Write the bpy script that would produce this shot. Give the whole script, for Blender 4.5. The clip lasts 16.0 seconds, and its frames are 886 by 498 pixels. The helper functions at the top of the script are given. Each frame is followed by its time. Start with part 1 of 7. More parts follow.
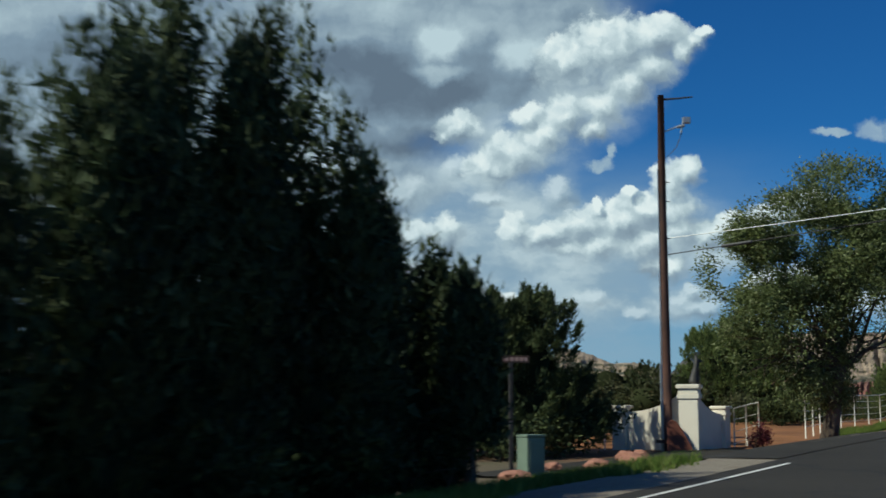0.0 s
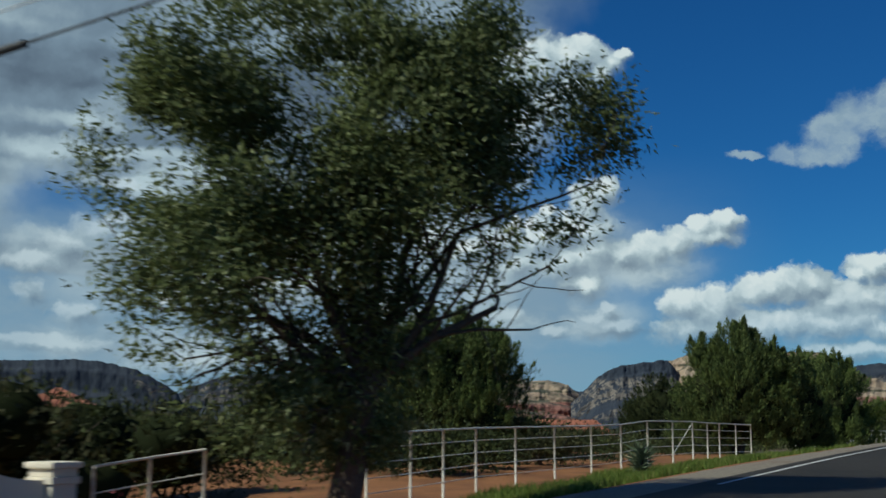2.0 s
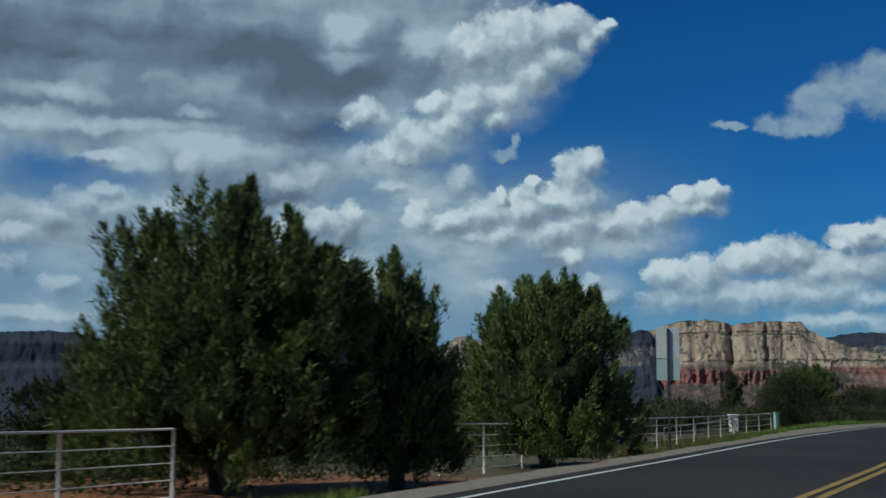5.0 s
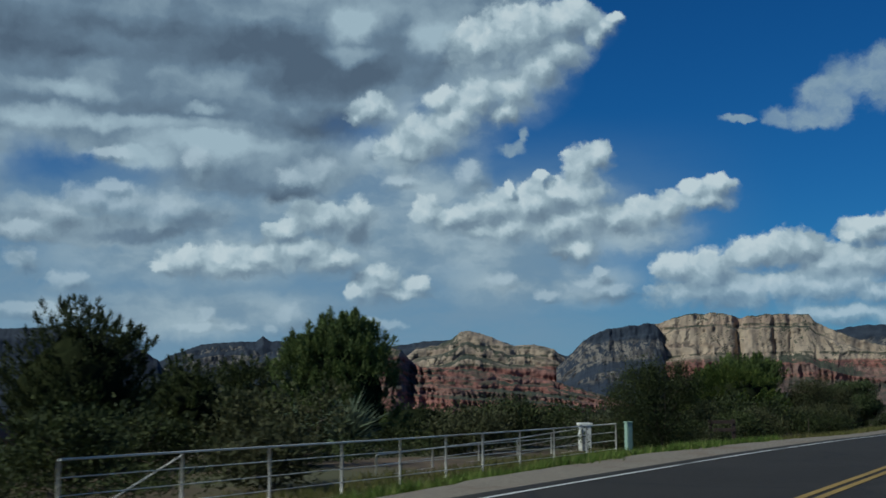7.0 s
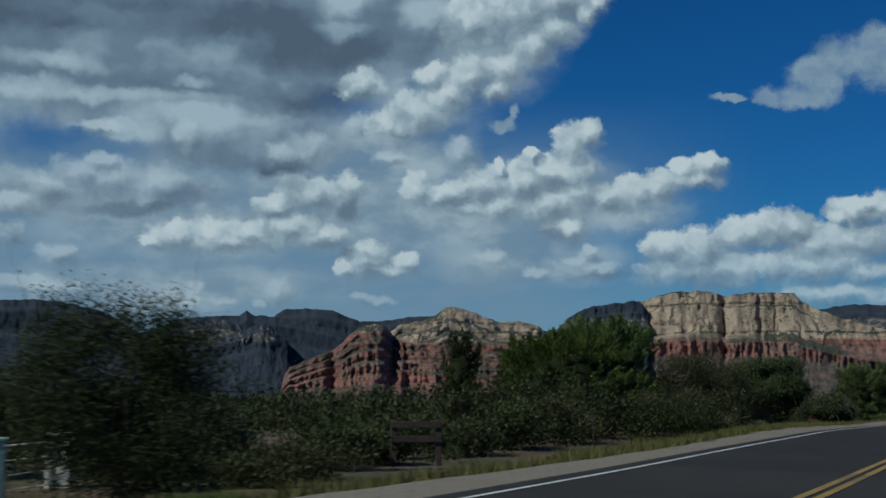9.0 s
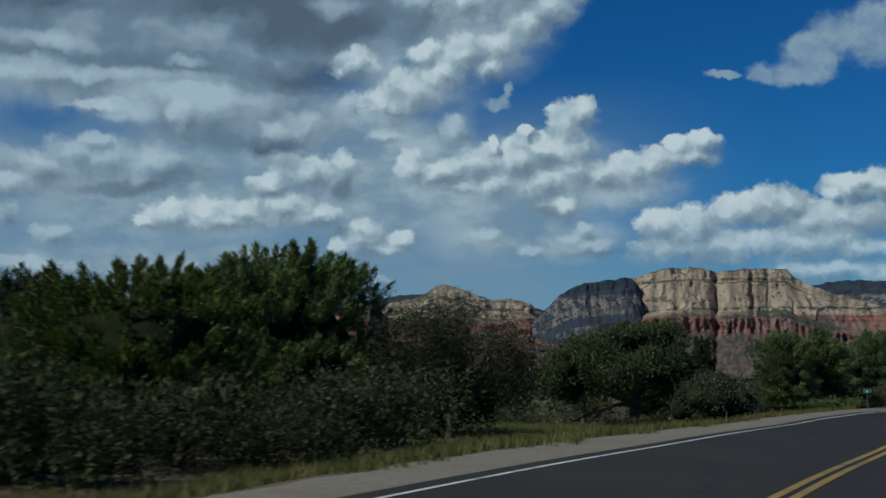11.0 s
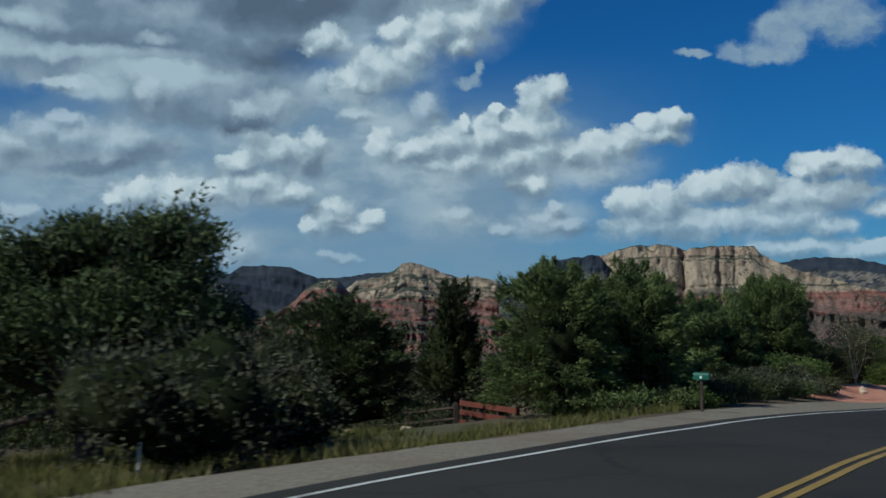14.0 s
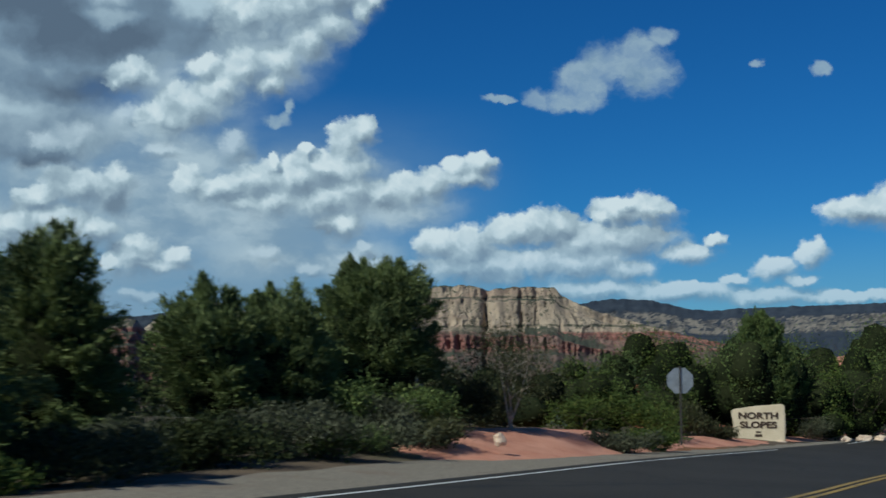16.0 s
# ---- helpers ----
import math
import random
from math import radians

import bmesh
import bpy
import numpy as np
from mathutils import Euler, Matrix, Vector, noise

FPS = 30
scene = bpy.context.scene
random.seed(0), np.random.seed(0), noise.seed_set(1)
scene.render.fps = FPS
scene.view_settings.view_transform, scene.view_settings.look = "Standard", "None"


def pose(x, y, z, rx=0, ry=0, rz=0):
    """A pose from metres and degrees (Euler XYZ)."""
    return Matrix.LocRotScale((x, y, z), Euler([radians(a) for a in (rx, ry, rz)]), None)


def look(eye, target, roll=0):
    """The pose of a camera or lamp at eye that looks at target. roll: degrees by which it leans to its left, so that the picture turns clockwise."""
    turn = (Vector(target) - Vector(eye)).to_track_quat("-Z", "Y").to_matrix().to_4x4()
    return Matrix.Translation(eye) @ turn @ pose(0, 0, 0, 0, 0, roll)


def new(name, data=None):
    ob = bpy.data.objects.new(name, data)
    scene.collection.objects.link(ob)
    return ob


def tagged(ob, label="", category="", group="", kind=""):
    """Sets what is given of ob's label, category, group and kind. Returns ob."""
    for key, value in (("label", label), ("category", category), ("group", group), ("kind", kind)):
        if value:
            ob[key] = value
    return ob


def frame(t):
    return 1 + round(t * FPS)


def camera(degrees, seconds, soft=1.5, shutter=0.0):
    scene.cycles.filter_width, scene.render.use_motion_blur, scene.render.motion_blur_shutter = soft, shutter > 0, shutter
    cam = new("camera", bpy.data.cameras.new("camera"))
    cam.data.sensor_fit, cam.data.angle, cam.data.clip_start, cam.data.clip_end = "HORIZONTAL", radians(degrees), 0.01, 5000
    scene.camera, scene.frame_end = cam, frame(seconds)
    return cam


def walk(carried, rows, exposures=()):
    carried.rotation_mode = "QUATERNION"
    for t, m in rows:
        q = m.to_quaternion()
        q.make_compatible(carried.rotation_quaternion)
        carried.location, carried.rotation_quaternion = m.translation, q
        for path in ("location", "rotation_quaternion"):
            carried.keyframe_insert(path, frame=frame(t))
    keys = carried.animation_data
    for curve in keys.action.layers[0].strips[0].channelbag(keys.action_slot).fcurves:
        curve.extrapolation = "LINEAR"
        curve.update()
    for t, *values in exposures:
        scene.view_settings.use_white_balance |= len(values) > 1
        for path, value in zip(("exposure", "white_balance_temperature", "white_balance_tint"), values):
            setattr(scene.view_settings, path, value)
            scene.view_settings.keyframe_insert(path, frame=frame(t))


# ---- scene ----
cam = camera(39.65, 16.0, soft=1.6, shutter=0.25)
PATH = [
    (0, (0.000, 0.000, 1.400), (-0.087, 9.917, 2.681), 0.02),
    (0.5, (3.233, 5.797, 1.551), (3.287, 15.717, 2.811), 0.32),
    (1, (6.468, 11.372, 1.691), (6.633, 21.277, 3.050), -0.66),
    (1.5, (9.644, 16.836, 1.830), (10.042, 26.722, 3.277), -0.01),
    (2, (12.739, 22.115, 1.968), (13.306, 31.998, 3.386), 0.21),
    (2.5, (15.942, 27.439, 2.078), (16.560, 37.332, 3.399), 0.38),
    (3, (19.052, 32.595, 2.163), (19.734, 42.492, 3.419), 0.30),
    (3.5, (22.220, 37.728, 2.299), (22.956, 47.624, 3.531), 0.51),
    (4, (25.350, 42.725, 2.379), (26.112, 52.625, 3.563), 0.33),
    (4.5, (28.472, 47.670, 2.473), (29.203, 57.571, 3.669), 0.36),
    (5, (31.627, 52.657, 2.571), (32.320, 62.563, 3.755), 0.02),
    (7.5, (48.013, 79.928, 2.808), (48.633, 89.847, 3.915), -0.24),
    (8, (51.562, 85.909, 2.792), (52.192, 95.836, 3.819), -0.12),
    (8.5, (55.116, 91.935, 2.771), (55.783, 101.859, 3.810), 0.01),
    (9, (58.658, 97.989, 2.746), (59.372, 107.918, 3.696), 0.23),
    (11.5, (75.858, 128.014, 2.205), (76.619, 137.955, 2.978), -0.11),
    (12, (78.775, 133.304, 2.046), (79.586, 143.241, 2.826), 0.36),
    (12.5, (81.540, 138.530, 1.863), (82.378, 148.461, 2.686), 0.20),
    (13, (84.354, 143.892, 1.700), (85.206, 153.830, 2.408), 0.09),
    (13.5, (86.981, 148.790, 1.503), (87.888, 158.728, 2.146), 0.00),
    (14, (89.557, 153.516, 1.300), (90.548, 163.449, 1.901), -0.25),
    (14.5, (92.289, 158.149, 1.114), (93.618, 168.034, 1.842), -0.88),
    (15, (95.198, 162.658, 0.940), (96.887, 172.492, 1.605), -0.35),
    (15.5, (98.276, 166.976, 0.694), (100.302, 176.729, 1.571), 0.03),
    (16, (101.677, 171.183, 0.461), (104.196, 180.816, 1.380), -0.27),
]
walk(cam, [(t, look(eye, target, roll)) for t, eye, target, roll in PATH],
     exposures=[(0.0, 0.40, 6600, -4), (1.5, 0.26, 6600, -4), (2.5, 0.10, 6350, -4), (4.0, -0.04, 6050, -4), (7.5, -0.14, 6050, -4), (8.5, -0.24, 6050, -4), (9.5, -0.24, 6050, -4), (11.5, -0.14, 6050, -4), (14.0, -0.04, 6050, -4), (16.0, 0.15, 6100, -4)])

# ---------------------------------------------------------------- light
SUN_DIR = Vector((-0.78, -0.34, 0.80)).normalized()


def node(nt, kind, props=None, **ins):
    """Adds a node; ins: input name or _index, given a value or a socket."""
    n = nt.nodes.new("ShaderNode" + kind)
    for k, v in (props or {}).items():
        setattr(n, k, v)
    for k, v in ins.items():
        sock = n.inputs[int(k[1:])] if k[0] == "_" else n.inputs[k.replace("_", " ")]
        if isinstance(v, bpy.types.NodeSocket):
            nt.links.new(v, sock)
        else:
            sock.default_value = v
    return n


def math_(nt, op, a, b=0.0, c=0.0, clamp=False):
    return node(nt, "Math", {"operation": op, "use_clamp": clamp}, _0=a, _1=b, _2=c).outputs[0]


def vec_(nt, op, a, b=(0, 0, 0), c=(0, 0, 0)):
    n = node(nt, "VectorMath", {"operation": op}, _0=a, _1=b)
    if op == "MULTIPLY_ADD":
        if isinstance(c, bpy.types.NodeSocket):
            nt.links.new(c, n.inputs[2])
        else:
            n.inputs[2].default_value = c
    return n.outputs["Value"] if op in ("LENGTH", "DOT_PRODUCT", "DISTANCE") else n.outputs[0]


def span(nt, v, lo, hi, to_lo=0.0, to_hi=1.0, smooth=True):
    n = node(nt, "MapRange", {"interpolation_type": "SMOOTHSTEP" if smooth else "LINEAR"}, _0=v, _1=lo, _2=hi, _3=to_lo, _4=to_hi)
    return n.outputs[0]


def mix_(nt, f, a, b, how="MIX"):
    n = node(nt, "Mix", {"data_type": "RGBA", "blend_type": how}, _0=f)
    for i, v in ((6, a), (7, b)):
        if isinstance(v, bpy.types.NodeSocket):
            nt.links.new(v, n.inputs[i])
        else:
            n.inputs[i].default_value = (*v[:3], 1)
    return n.outputs[2]


def noise_(nt, vec, scale, detail=4.0, rough=0.55, out="Fac"):
    return node(nt, "TexNoise", None, Vector=vec, Scale=scale, Detail=detail, Roughness=rough).outputs[out]


# Clouds: centre and half-size of each puff, in degrees of azimuth and elevation.
CLOUD_BANK = [(-14.01, 15.17, 10.88, 2.89), (-5.87, 14.67, 8.55, 3.16), (-0.57, 15.86, 6.73, 2.89), (-13.43, 12.49, 7.77, 1.45), (-8.14, 11.64, 7.77, 1.58), (-5, 10.21, 4.92, 1.45),
              (4.82, 17.17, 4.4, 1.84), (-22.05, 12.96, 7.77, 6.84), (-9.11, 19.95, 18.13, 5), (-13.27, 7.36, 5.18, 0.79), (-0.02, 14.33, 3.11, 1.84)]
CLOUD_STREAK = [(11.74, 16.97, 0.41, 0.32), (10.72, 16.17, 0.57, 0.42), (9.66, 16.84, 1.55, 0.89), (9.38, 15.45, 0.98, 0.79), (8.3, 14.7, 0.93, 0.79), (7.51, 16.38, 1.81, 1.31),
                (5.35, 15.9, 1.55, 1.05), (7.01, 13.82, 0.88, 0.89), (6.55, 12.85, 0.73, 0.53), (5.35, 13.58, 1.04, 0.95), (4.27, 12.68, 1.19, 0.95), (2.72, 11.76, 1.45, 0.89),
                (3.6, 13.46, 0.67, 0.53), (2, 11.11, 1.19, 0.89), (0.25, 12.99, 1.04, 0.66), (-0.55, 12.64, 0.47, 0.32), (11.26, 16.59, 0.57, 0.39)]
CLOUD_TOWER = [(10.87, 10.75, 0.73, 0.63), (10.17, 10.14, 0.78, 1), (9.58, 8.97, 1.66, 0.74), (8.4, 9.85, 0.28, 0.29), (6.67, 9.35, 0.26, 0.32), (7.86, 8.6, 1.45, 0.89),
               (6.08, 8.41, 1.19, 0.79), (2.94, 8.31, 0.78, 0.68), (4.27, 7.94, 1.19, 0.53), (5.07, 7.41, 1.14, 0.32), (6.66, 7.56, 1.55, 0.68), (9.04, 7.67, 1.55, 0.74),
               (10.41, 7.99, 1.19, 0.89), (11.79, 7.71, 1.19, 0.68), (13.1, 7.99, 0.93, 0.74), (14.01, 8.23, 0.93, 0.68), (15.18, 9.05, 0.57, 0.47), (16.38, 9.17, 0.73, 0.53),
               (15.68, 8.57, 1.14, 0.42), (9.82, 6.48, 0.98, 0.63)]
CLOUD_LEFT = [(-11.49, 9.26, 0.98, 0.37), (-12.58, 8.65, 1.24, 0.68), (-13.9, 7.96, 1.45, 0.63), (-15.31, 7.2, 1.29, 0.47), (-10.97, 8.46, 1.81, 0.84), (-8.82, 8.16, 1.81, 0.95),
              (-7.73, 10.43, 0.83, 0.68), (4.91, 10.07, 0.62, 0.63), (-11.77, 10.68, 1.14, 0.26), (-3.56, 9.85, 0.67, 0.53), (-2.11, 10.06, 0.98, 0.74), (-0, 11.17, 0.62, 0.47),
              (1.61, 9.67, 0.78, 0.37)]
CLOUD_MIDDLE = [(-3.66, 7.4, 0.93, 0.58), (-2.09, 8, 1.45, 0.74), (-3.12, 6.47, 1.71, 0.74), (-4.94, 6.13, 0.93, 0.58), (-6.74, 6.09, 0.93, 0.58), (-8.27, 5.93, 1.19, 0.58),
                (-9.27, 5.68, 0.47, 0.32), (-6.22, 5.74, 2.85, 0.42), (-0.51, 7.76, 0.88, 1.05), (-1.67, 5.96, 1.45, 0.58), (0.44, 4.93, 1.09, 0.84), (-0.43, 4.61, 0.52, 0.42),
                (2.29, 4.88, 0.73, 0.39), (1.1, 4.48, 1.81, 0.26)]
CLOUD_LOW = [(-13.44, 4.96, 0.93, 0.47), (-15.5, 5.85, 0.62, 0.53), (-14.59, 3.56, 3.37, 0.32), (-3.6, 3.33, 0.57, 0.53), (-4.37, 2.9, 0.36, 0.21), (-7.2, 3.5, 0.47, 0.37),
             (-7.19, 2.98, 1.55, 0.21), (-5.91, 2.89, 0.52, 0.21), (1.11, 3.04, 0.67, 0.26), (0.27, 3.22, 0.47, 0.21), (6.38, 5.04, 0.78, 0.37), (10.85, 5.37, 0.41, 0.24),
             (10.32, 4.91, 0.52, 0.32), (11.1, 4.58, 1.45, 0.42), (8.43, 4.24, 0.57, 0.29), (2.68, 4.93, 0.26, 0.21)]
CLOUD_RIGHT = [(14.4, 5.6, 0.9, 0.63), (15.7, 5.3, 1.48, 0.9), (18.0, 6.0, 1.21, 0.84), (19.2, 6.2, 1.37, 0.9), (20.2, 6.3, 0.9, 0.63), (21.0, 5.5, 1.58, 1.05),
               (22.7, 7.0, 1.05, 0.63), (24.0, 7.0, 1.32, 0.68), (17.0, 4.5, 3.42, 0.84), (20.7, 4.6, 2.9, 0.9), (23.1, 4.2, 1.16, 0.47), (21.6, 3.3, 2.11, 0.47),
               (24.1, 3.0, 1.05, 0.42), (22.4, 5.6, 2.63, 0.9)]
CLOUD_EAST = [(26.0, 4.9, 1.21, 0.42), (27.1, 5.5, 0.47, 0.32), (31.4, 4.8, 0.58, 0.53),
               (29.9, 4.2, 0.79, 0.47), (31.0, 3.6, 0.63, 0.24), (28.0, 3.7, 0.63, 0.26), (25.5, 3.2, 2.63, 0.42), (29.5, 2.9, 2.11, 0.37), (33.8, 6.6, 1.58, 0.58),
               (35.4, 6.8, 1.58, 0.9), (32.9, 2.8, 2.37, 0.26), (23.0, 7.3, 1.11, 0.32), (21.9, 6.8, 0.37, 0.37), (24.5, 7.0, 1.05, 0.32)]
CLOUD_FAR = [(7.0, 11.2, 0.62, 0.34), (7.5, 11.8, 0.28, 0.40), (19.1, 12.3, 0.74, 0.42), (20.8, 12.1, 1.74, 0.53), (21.4, 13.0, 1.37, 0.95), (22.6, 13.7, 1.48, 1.0), (23.8, 14.2, 1.16, 0.79), (24.3, 13.2, 1.32, 1.05),
             (25.0, 14.8, 0.63, 0.42), (17.4, 12.2, 0.68, 0.16), (32.1, 12.9, 0.40, 0.32), (29.2, 13.4, 0.25, 0.16)]
CLOUD_THIN = [(0.02, 8.87, 3.63, 3.16), (3.2, 9.41, 2.33, 1.58), (6.92, 7.03, 5.96, 2.63), (2.15, 7.04, 3.88, 2.37), (-8.02, 6.38, 7.25, 1.84), (8.23, 4.92, 5.18, 1.31),
              (-8.72, 3.53, 8.81, 1.31), (4.8, 9.67, 1.29, 1.58), (12.7, 7.22, 3.11, 1.31), (0.54, 10.44, 2.85, 1.58), (-14.75, 8.18, 3.11, 0.68), (5.89, 14.35, 3.88, 2.37),
              (3.2, 12.29, 3.37, 2.1), (7.78, 16.38, 3.63, 1.58), (9.05, 8.33, 3.88, 1.58), (-5.76, 8.76, 6.22, 1.58)]
CLOUD_DARK = [(-12.05, 15.69, 8.55, 1.26), (-6.93, 15.63, 4.14, 1.31), (-2.7, 14.53, 2.85, 1.58), (-2.14, 12.48, 2.33, 0.95), (-8.04, 7.1, 5.18, 0.42), (-6.26, 7.82, 2.85, 0.89),
              (-3.15, 8.82, 1.81, 0.95), (-1.01, 5.05, 2.07, 0.32), (-0.5, 7.55, 0.67, 0.89), (5.59, 6.3, 3.11, 0.32), (7.71, 6.08, 2.33, 0.32), (11.62, 4.37, 1.55, 0.32),
              (-15.62, 5.9, 0.57, 0.47), (-0.03, 14.59, 1.81, 0.95), (4.01, 15.64, 1.04, 0.79)]
CLOUD_LIGHT = [(-13.95, 13.45, 3.11, 0.63), (-14.88, 12.15, 2.85, 0.63), (-10.69, 12.03, 5.96, 0.53), (-7.65, 12.81, 1.55, 0.37), (-7.87, 11.4, 4.66, 0.68), (3.19, 16.41, 1.55, 1.16),
               (-0.58, 16.87, 1.29, 1.05), (-10.4, 10.65, 1.55, 0.68), (-0.57, 15.47, 1.55, 0.58)]
CLOUD_GAP = [(-15.04, 9.9, 2.59, 0.74), (-13.12, 10.39, 0.93, 0.53)]


def build_world():
    w = bpy.data.worlds.new("sky")
    scene.world = w
    w.use_nodes = True
    nt = w.node_tree
    nt.nodes.clear()
    sky = node(nt, "TexSky", {"sky_type": "NISHITA", "sun_disc": False, "sun_elevation": math.asin(SUN_DIR.z),
                              "sun_rotation": math.atan2(SUN_DIR.x, SUN_DIR.y), "altitude": 1300.0, "air_density": 1.0,
                              "dust_density": 0.3, "ozone_density": 3.0})
    way = node(nt, "TexCoord").outputs["Generated"]
    xyz = node(nt, "SeparateXYZ", None, Vector=way)
    az = math_(nt, "MULTIPLY", math_(nt, "ARCTAN2", xyz.outputs[0], xyz.outputs[1]), 57.2958)
    el = math_(nt, "MULTIPLY", math_(nt, "ARCSINE", xyz.outputs[2]), 57.2958)
    p = node(nt, "CombineXYZ", None, X=az, Y=el).outputs[0]
    big = vec_(nt, "SUBTRACT", noise_(nt, p, 0.42, 3.0, 0.5, "Color"), (0.5, 0.5, 0.5))
    fine = vec_(nt, "SUBTRACT", noise_(nt, p, 1.25, 6.0, 0.62, "Color"), (0.5, 0.5, 0.5))
    q = vec_(nt, "MULTIPLY_ADD", big, (0.9, 0.5, 0), p)
    q = vec_(nt, "MULTIPLY_ADD", fine, (0.85, 0.75, 0), q)

    def field(puffs, at, blend):
        got = None
        for cx, cy, rx, ry in puffs:
            r = vec_(nt, "LENGTH", vec_(nt, "MULTIPLY_ADD", at, (1 / rx, 1 / ry, 0), (-cx / rx, -cy / ry, 0)))
            got = r if got is None else math_(nt, "SMOOTH_MIN", got, r, blend)
        return got

    def billow(at):
        n = node(nt, "TexVoronoi", {"feature": "SMOOTH_F1", "voronoi_dimensions": "2D", "normalize": True}, Vector=at, Scale=0.8, Detail=2.5, Roughness=0.5, Lacunarity=2.1, Smoothness=0.35)
        return math_(nt, "SUBTRACT", 0.42, n.outputs["Distance"])

    heaps = CLOUD_STREAK + CLOUD_TOWER + CLOUD_MIDDLE + CLOUD_RIGHT + CLOUD_EAST
    towards_sun = (-0.28, 0.40, 0)
    q_sun = vec_(nt, "ADD", q, towards_sun)
    crisp, sunward = field(heaps, q, 0.45), field(heaps, q_sun, 0.45)
    puffs, puffs_sun = billow(q), billow(q_sun)
    soft = field(CLOUD_BANK, vec_(nt, "MULTIPLY_ADD", big, (2.0, 1.4, 0), q), 0.4)
    thin = field(CLOUD_THIN, q, 0.3)
    mild, mild_sun = field(CLOUD_LEFT + CLOUD_LOW, q, 0.5), field(CLOUD_LEFT + CLOUD_LOW, q_sun, 0.5)
    dark = field(CLOUD_DARK, vec_(nt, "MULTIPLY_ADD", big, (1.2, 0.9, 0), q), 0.3)
    light = field(CLOUD_LIGHT, vec_(nt, "MULTIPLY_ADD", big, (1.2, 0.9, 0), q), 0.3)
    far = field(CLOUD_FAR, q, 0.3)
    clear = span(nt, field(CLOUD_GAP, vec_(nt, "MULTIPLY_ADD", big, (1.2, 0.9, 0), q), 0.3), 0.30, 1.2, 0.5, 1.0)
    # Beyond the looked-at part the broken cloud goes on.
    other = span(nt, noise_(nt, vec_(nt, "MULTIPLY", way, (1, 1, 2.2)), 3.2, 7.0, 0.55), 0.60, 0.70, 1.6, 0.4)
    off = span(nt, math_(nt, "ABSOLUTE", math_(nt, "SUBTRACT", az, 6.0)), 30.0, 40.0)
    off = math_(nt, "MAXIMUM", off, span(nt, el, 22.0, 30.0))
    crisp = math_(nt, "ADD", math_(nt, "MULTIPLY", crisp, math_(nt, "SUBTRACT", 1.0, off)), math_(nt, "MULTIPLY", other, off))
    fray = noise_(nt, vec_(nt, "MULTIPLY", q, (0.85, 1.2, 1)), 0.9, 8.0, 0.64)
    shade = span(nt, dark, 1.25, 0.35)
    ragged = math_(nt, "SUBTRACT", crisp, math_(nt, "MULTIPLY", puffs, 0.9))
    ragged = math_(nt, "ADD", ragged, math_(nt, "MULTIPLY", math_(nt, "SUBTRACT", fray, 0.5), 1.15))
    rise = math_(nt, "SUBTRACT", sunward, crisp)
    blur = span(nt, rise, -0.22, 0.22, 0.85, 0.26)
    low_haze = span(nt, el, 2.0, 6.5, 0.55, 1.0)
    m_crisp = span(nt, ragged, math_(nt, "ADD", 1.12, math_(nt, "MULTIPLY", blur, 0.50)), math_(nt, "SUBTRACT", 1.06, math_(nt, "MULTIPLY", blur, 0.8)))
    mild_ragged = math_(nt, "ADD", math_(nt, "SUBTRACT", mild, math_(nt, "MULTIPLY", puffs, 0.8)), math_(nt, "MULTIPLY", math_(nt, "SUBTRACT", fray, 0.5), 1.3))
    m_mild = span(nt, mild_ragged, span(nt, math_(nt, "SUBTRACT", mild_sun, mild), -0.2, 0.2, 1.7, 1.22), 0.45, 0.0, 0.7)
    haze = noise_(nt, vec_(nt, "MULTIPLY", q, (0.6, 1.2, 1)), 0.5, 4.0, 0.5)
    m_thin = math_(nt, "MULTIPLY", span(nt, thin, 1.2, 0.35), span(nt, haze, 0.30, 0.62, 0.50, 1.0))
    m_thin = math_(nt, "MULTIPLY", m_thin, clear)
    m_soft = math_(nt, "MULTIPLY", span(nt, soft, 1.15, 0.72), clear)
    m_far = math_(nt, "ADD", math_(nt, "SUBTRACT", far, math_(nt, "MULTIPLY", puffs, 0.6)), math_(nt, "MULTIPLY", math_(nt, "SUBTRACT", fray, 0.5), 1.0))
    m_far = math_(nt, "MULTIPLY", span(nt, m_far, 1.2, 0.45), span(nt, fray, 0.35, 0.65, 0.85, 0.6))
    veil_n = noise_(nt, vec_(nt, "MULTIPLY", q, (0.45, 1.3, 1)), 0.5, 4.0, 0.6)
    veil = math_(nt, "MULTIPLY", span(nt, az, 20.0, 4.0), span(nt, el, 13.0, 7.0))
    veil = math_(nt, "MULTIPLY", veil, span(nt, veil_n, 0.3, 0.62, 0.70, 0.98))
    veil = math_(nt, "MULTIPLY", veil, clear)
    horizon = span(nt, el, 7.0, 0.0, 0.0, 0.45)
    # Relief of the clouds: the side towards the sun is bright, the base grey.
    n1 = noise_(nt, q, 0.45, 5.0, 0.55)
    n2 = noise_(nt, vec_(nt, "ADD", q, (-0.6, 0.7, 0)), 0.45, 5.0, 0.55)
    relief = math_(nt, "SUBTRACT", n1, n2)
    lit = math_(nt, "ADD", 0.57, math_(nt, "MULTIPLY", relief, 0.85))
    lit = math_(nt, "ADD", lit, math_(nt, "MULTIPLY", math_(nt, "SUBTRACT", puffs, puffs_sun), 0.7))
    lit = math_(nt, "ADD", lit, math_(nt, "MULTIPLY", rise, 0.62))
    lit = math_(nt, "SUBTRACT", lit, math_(nt, "MULTIPLY", shade, 0.42))
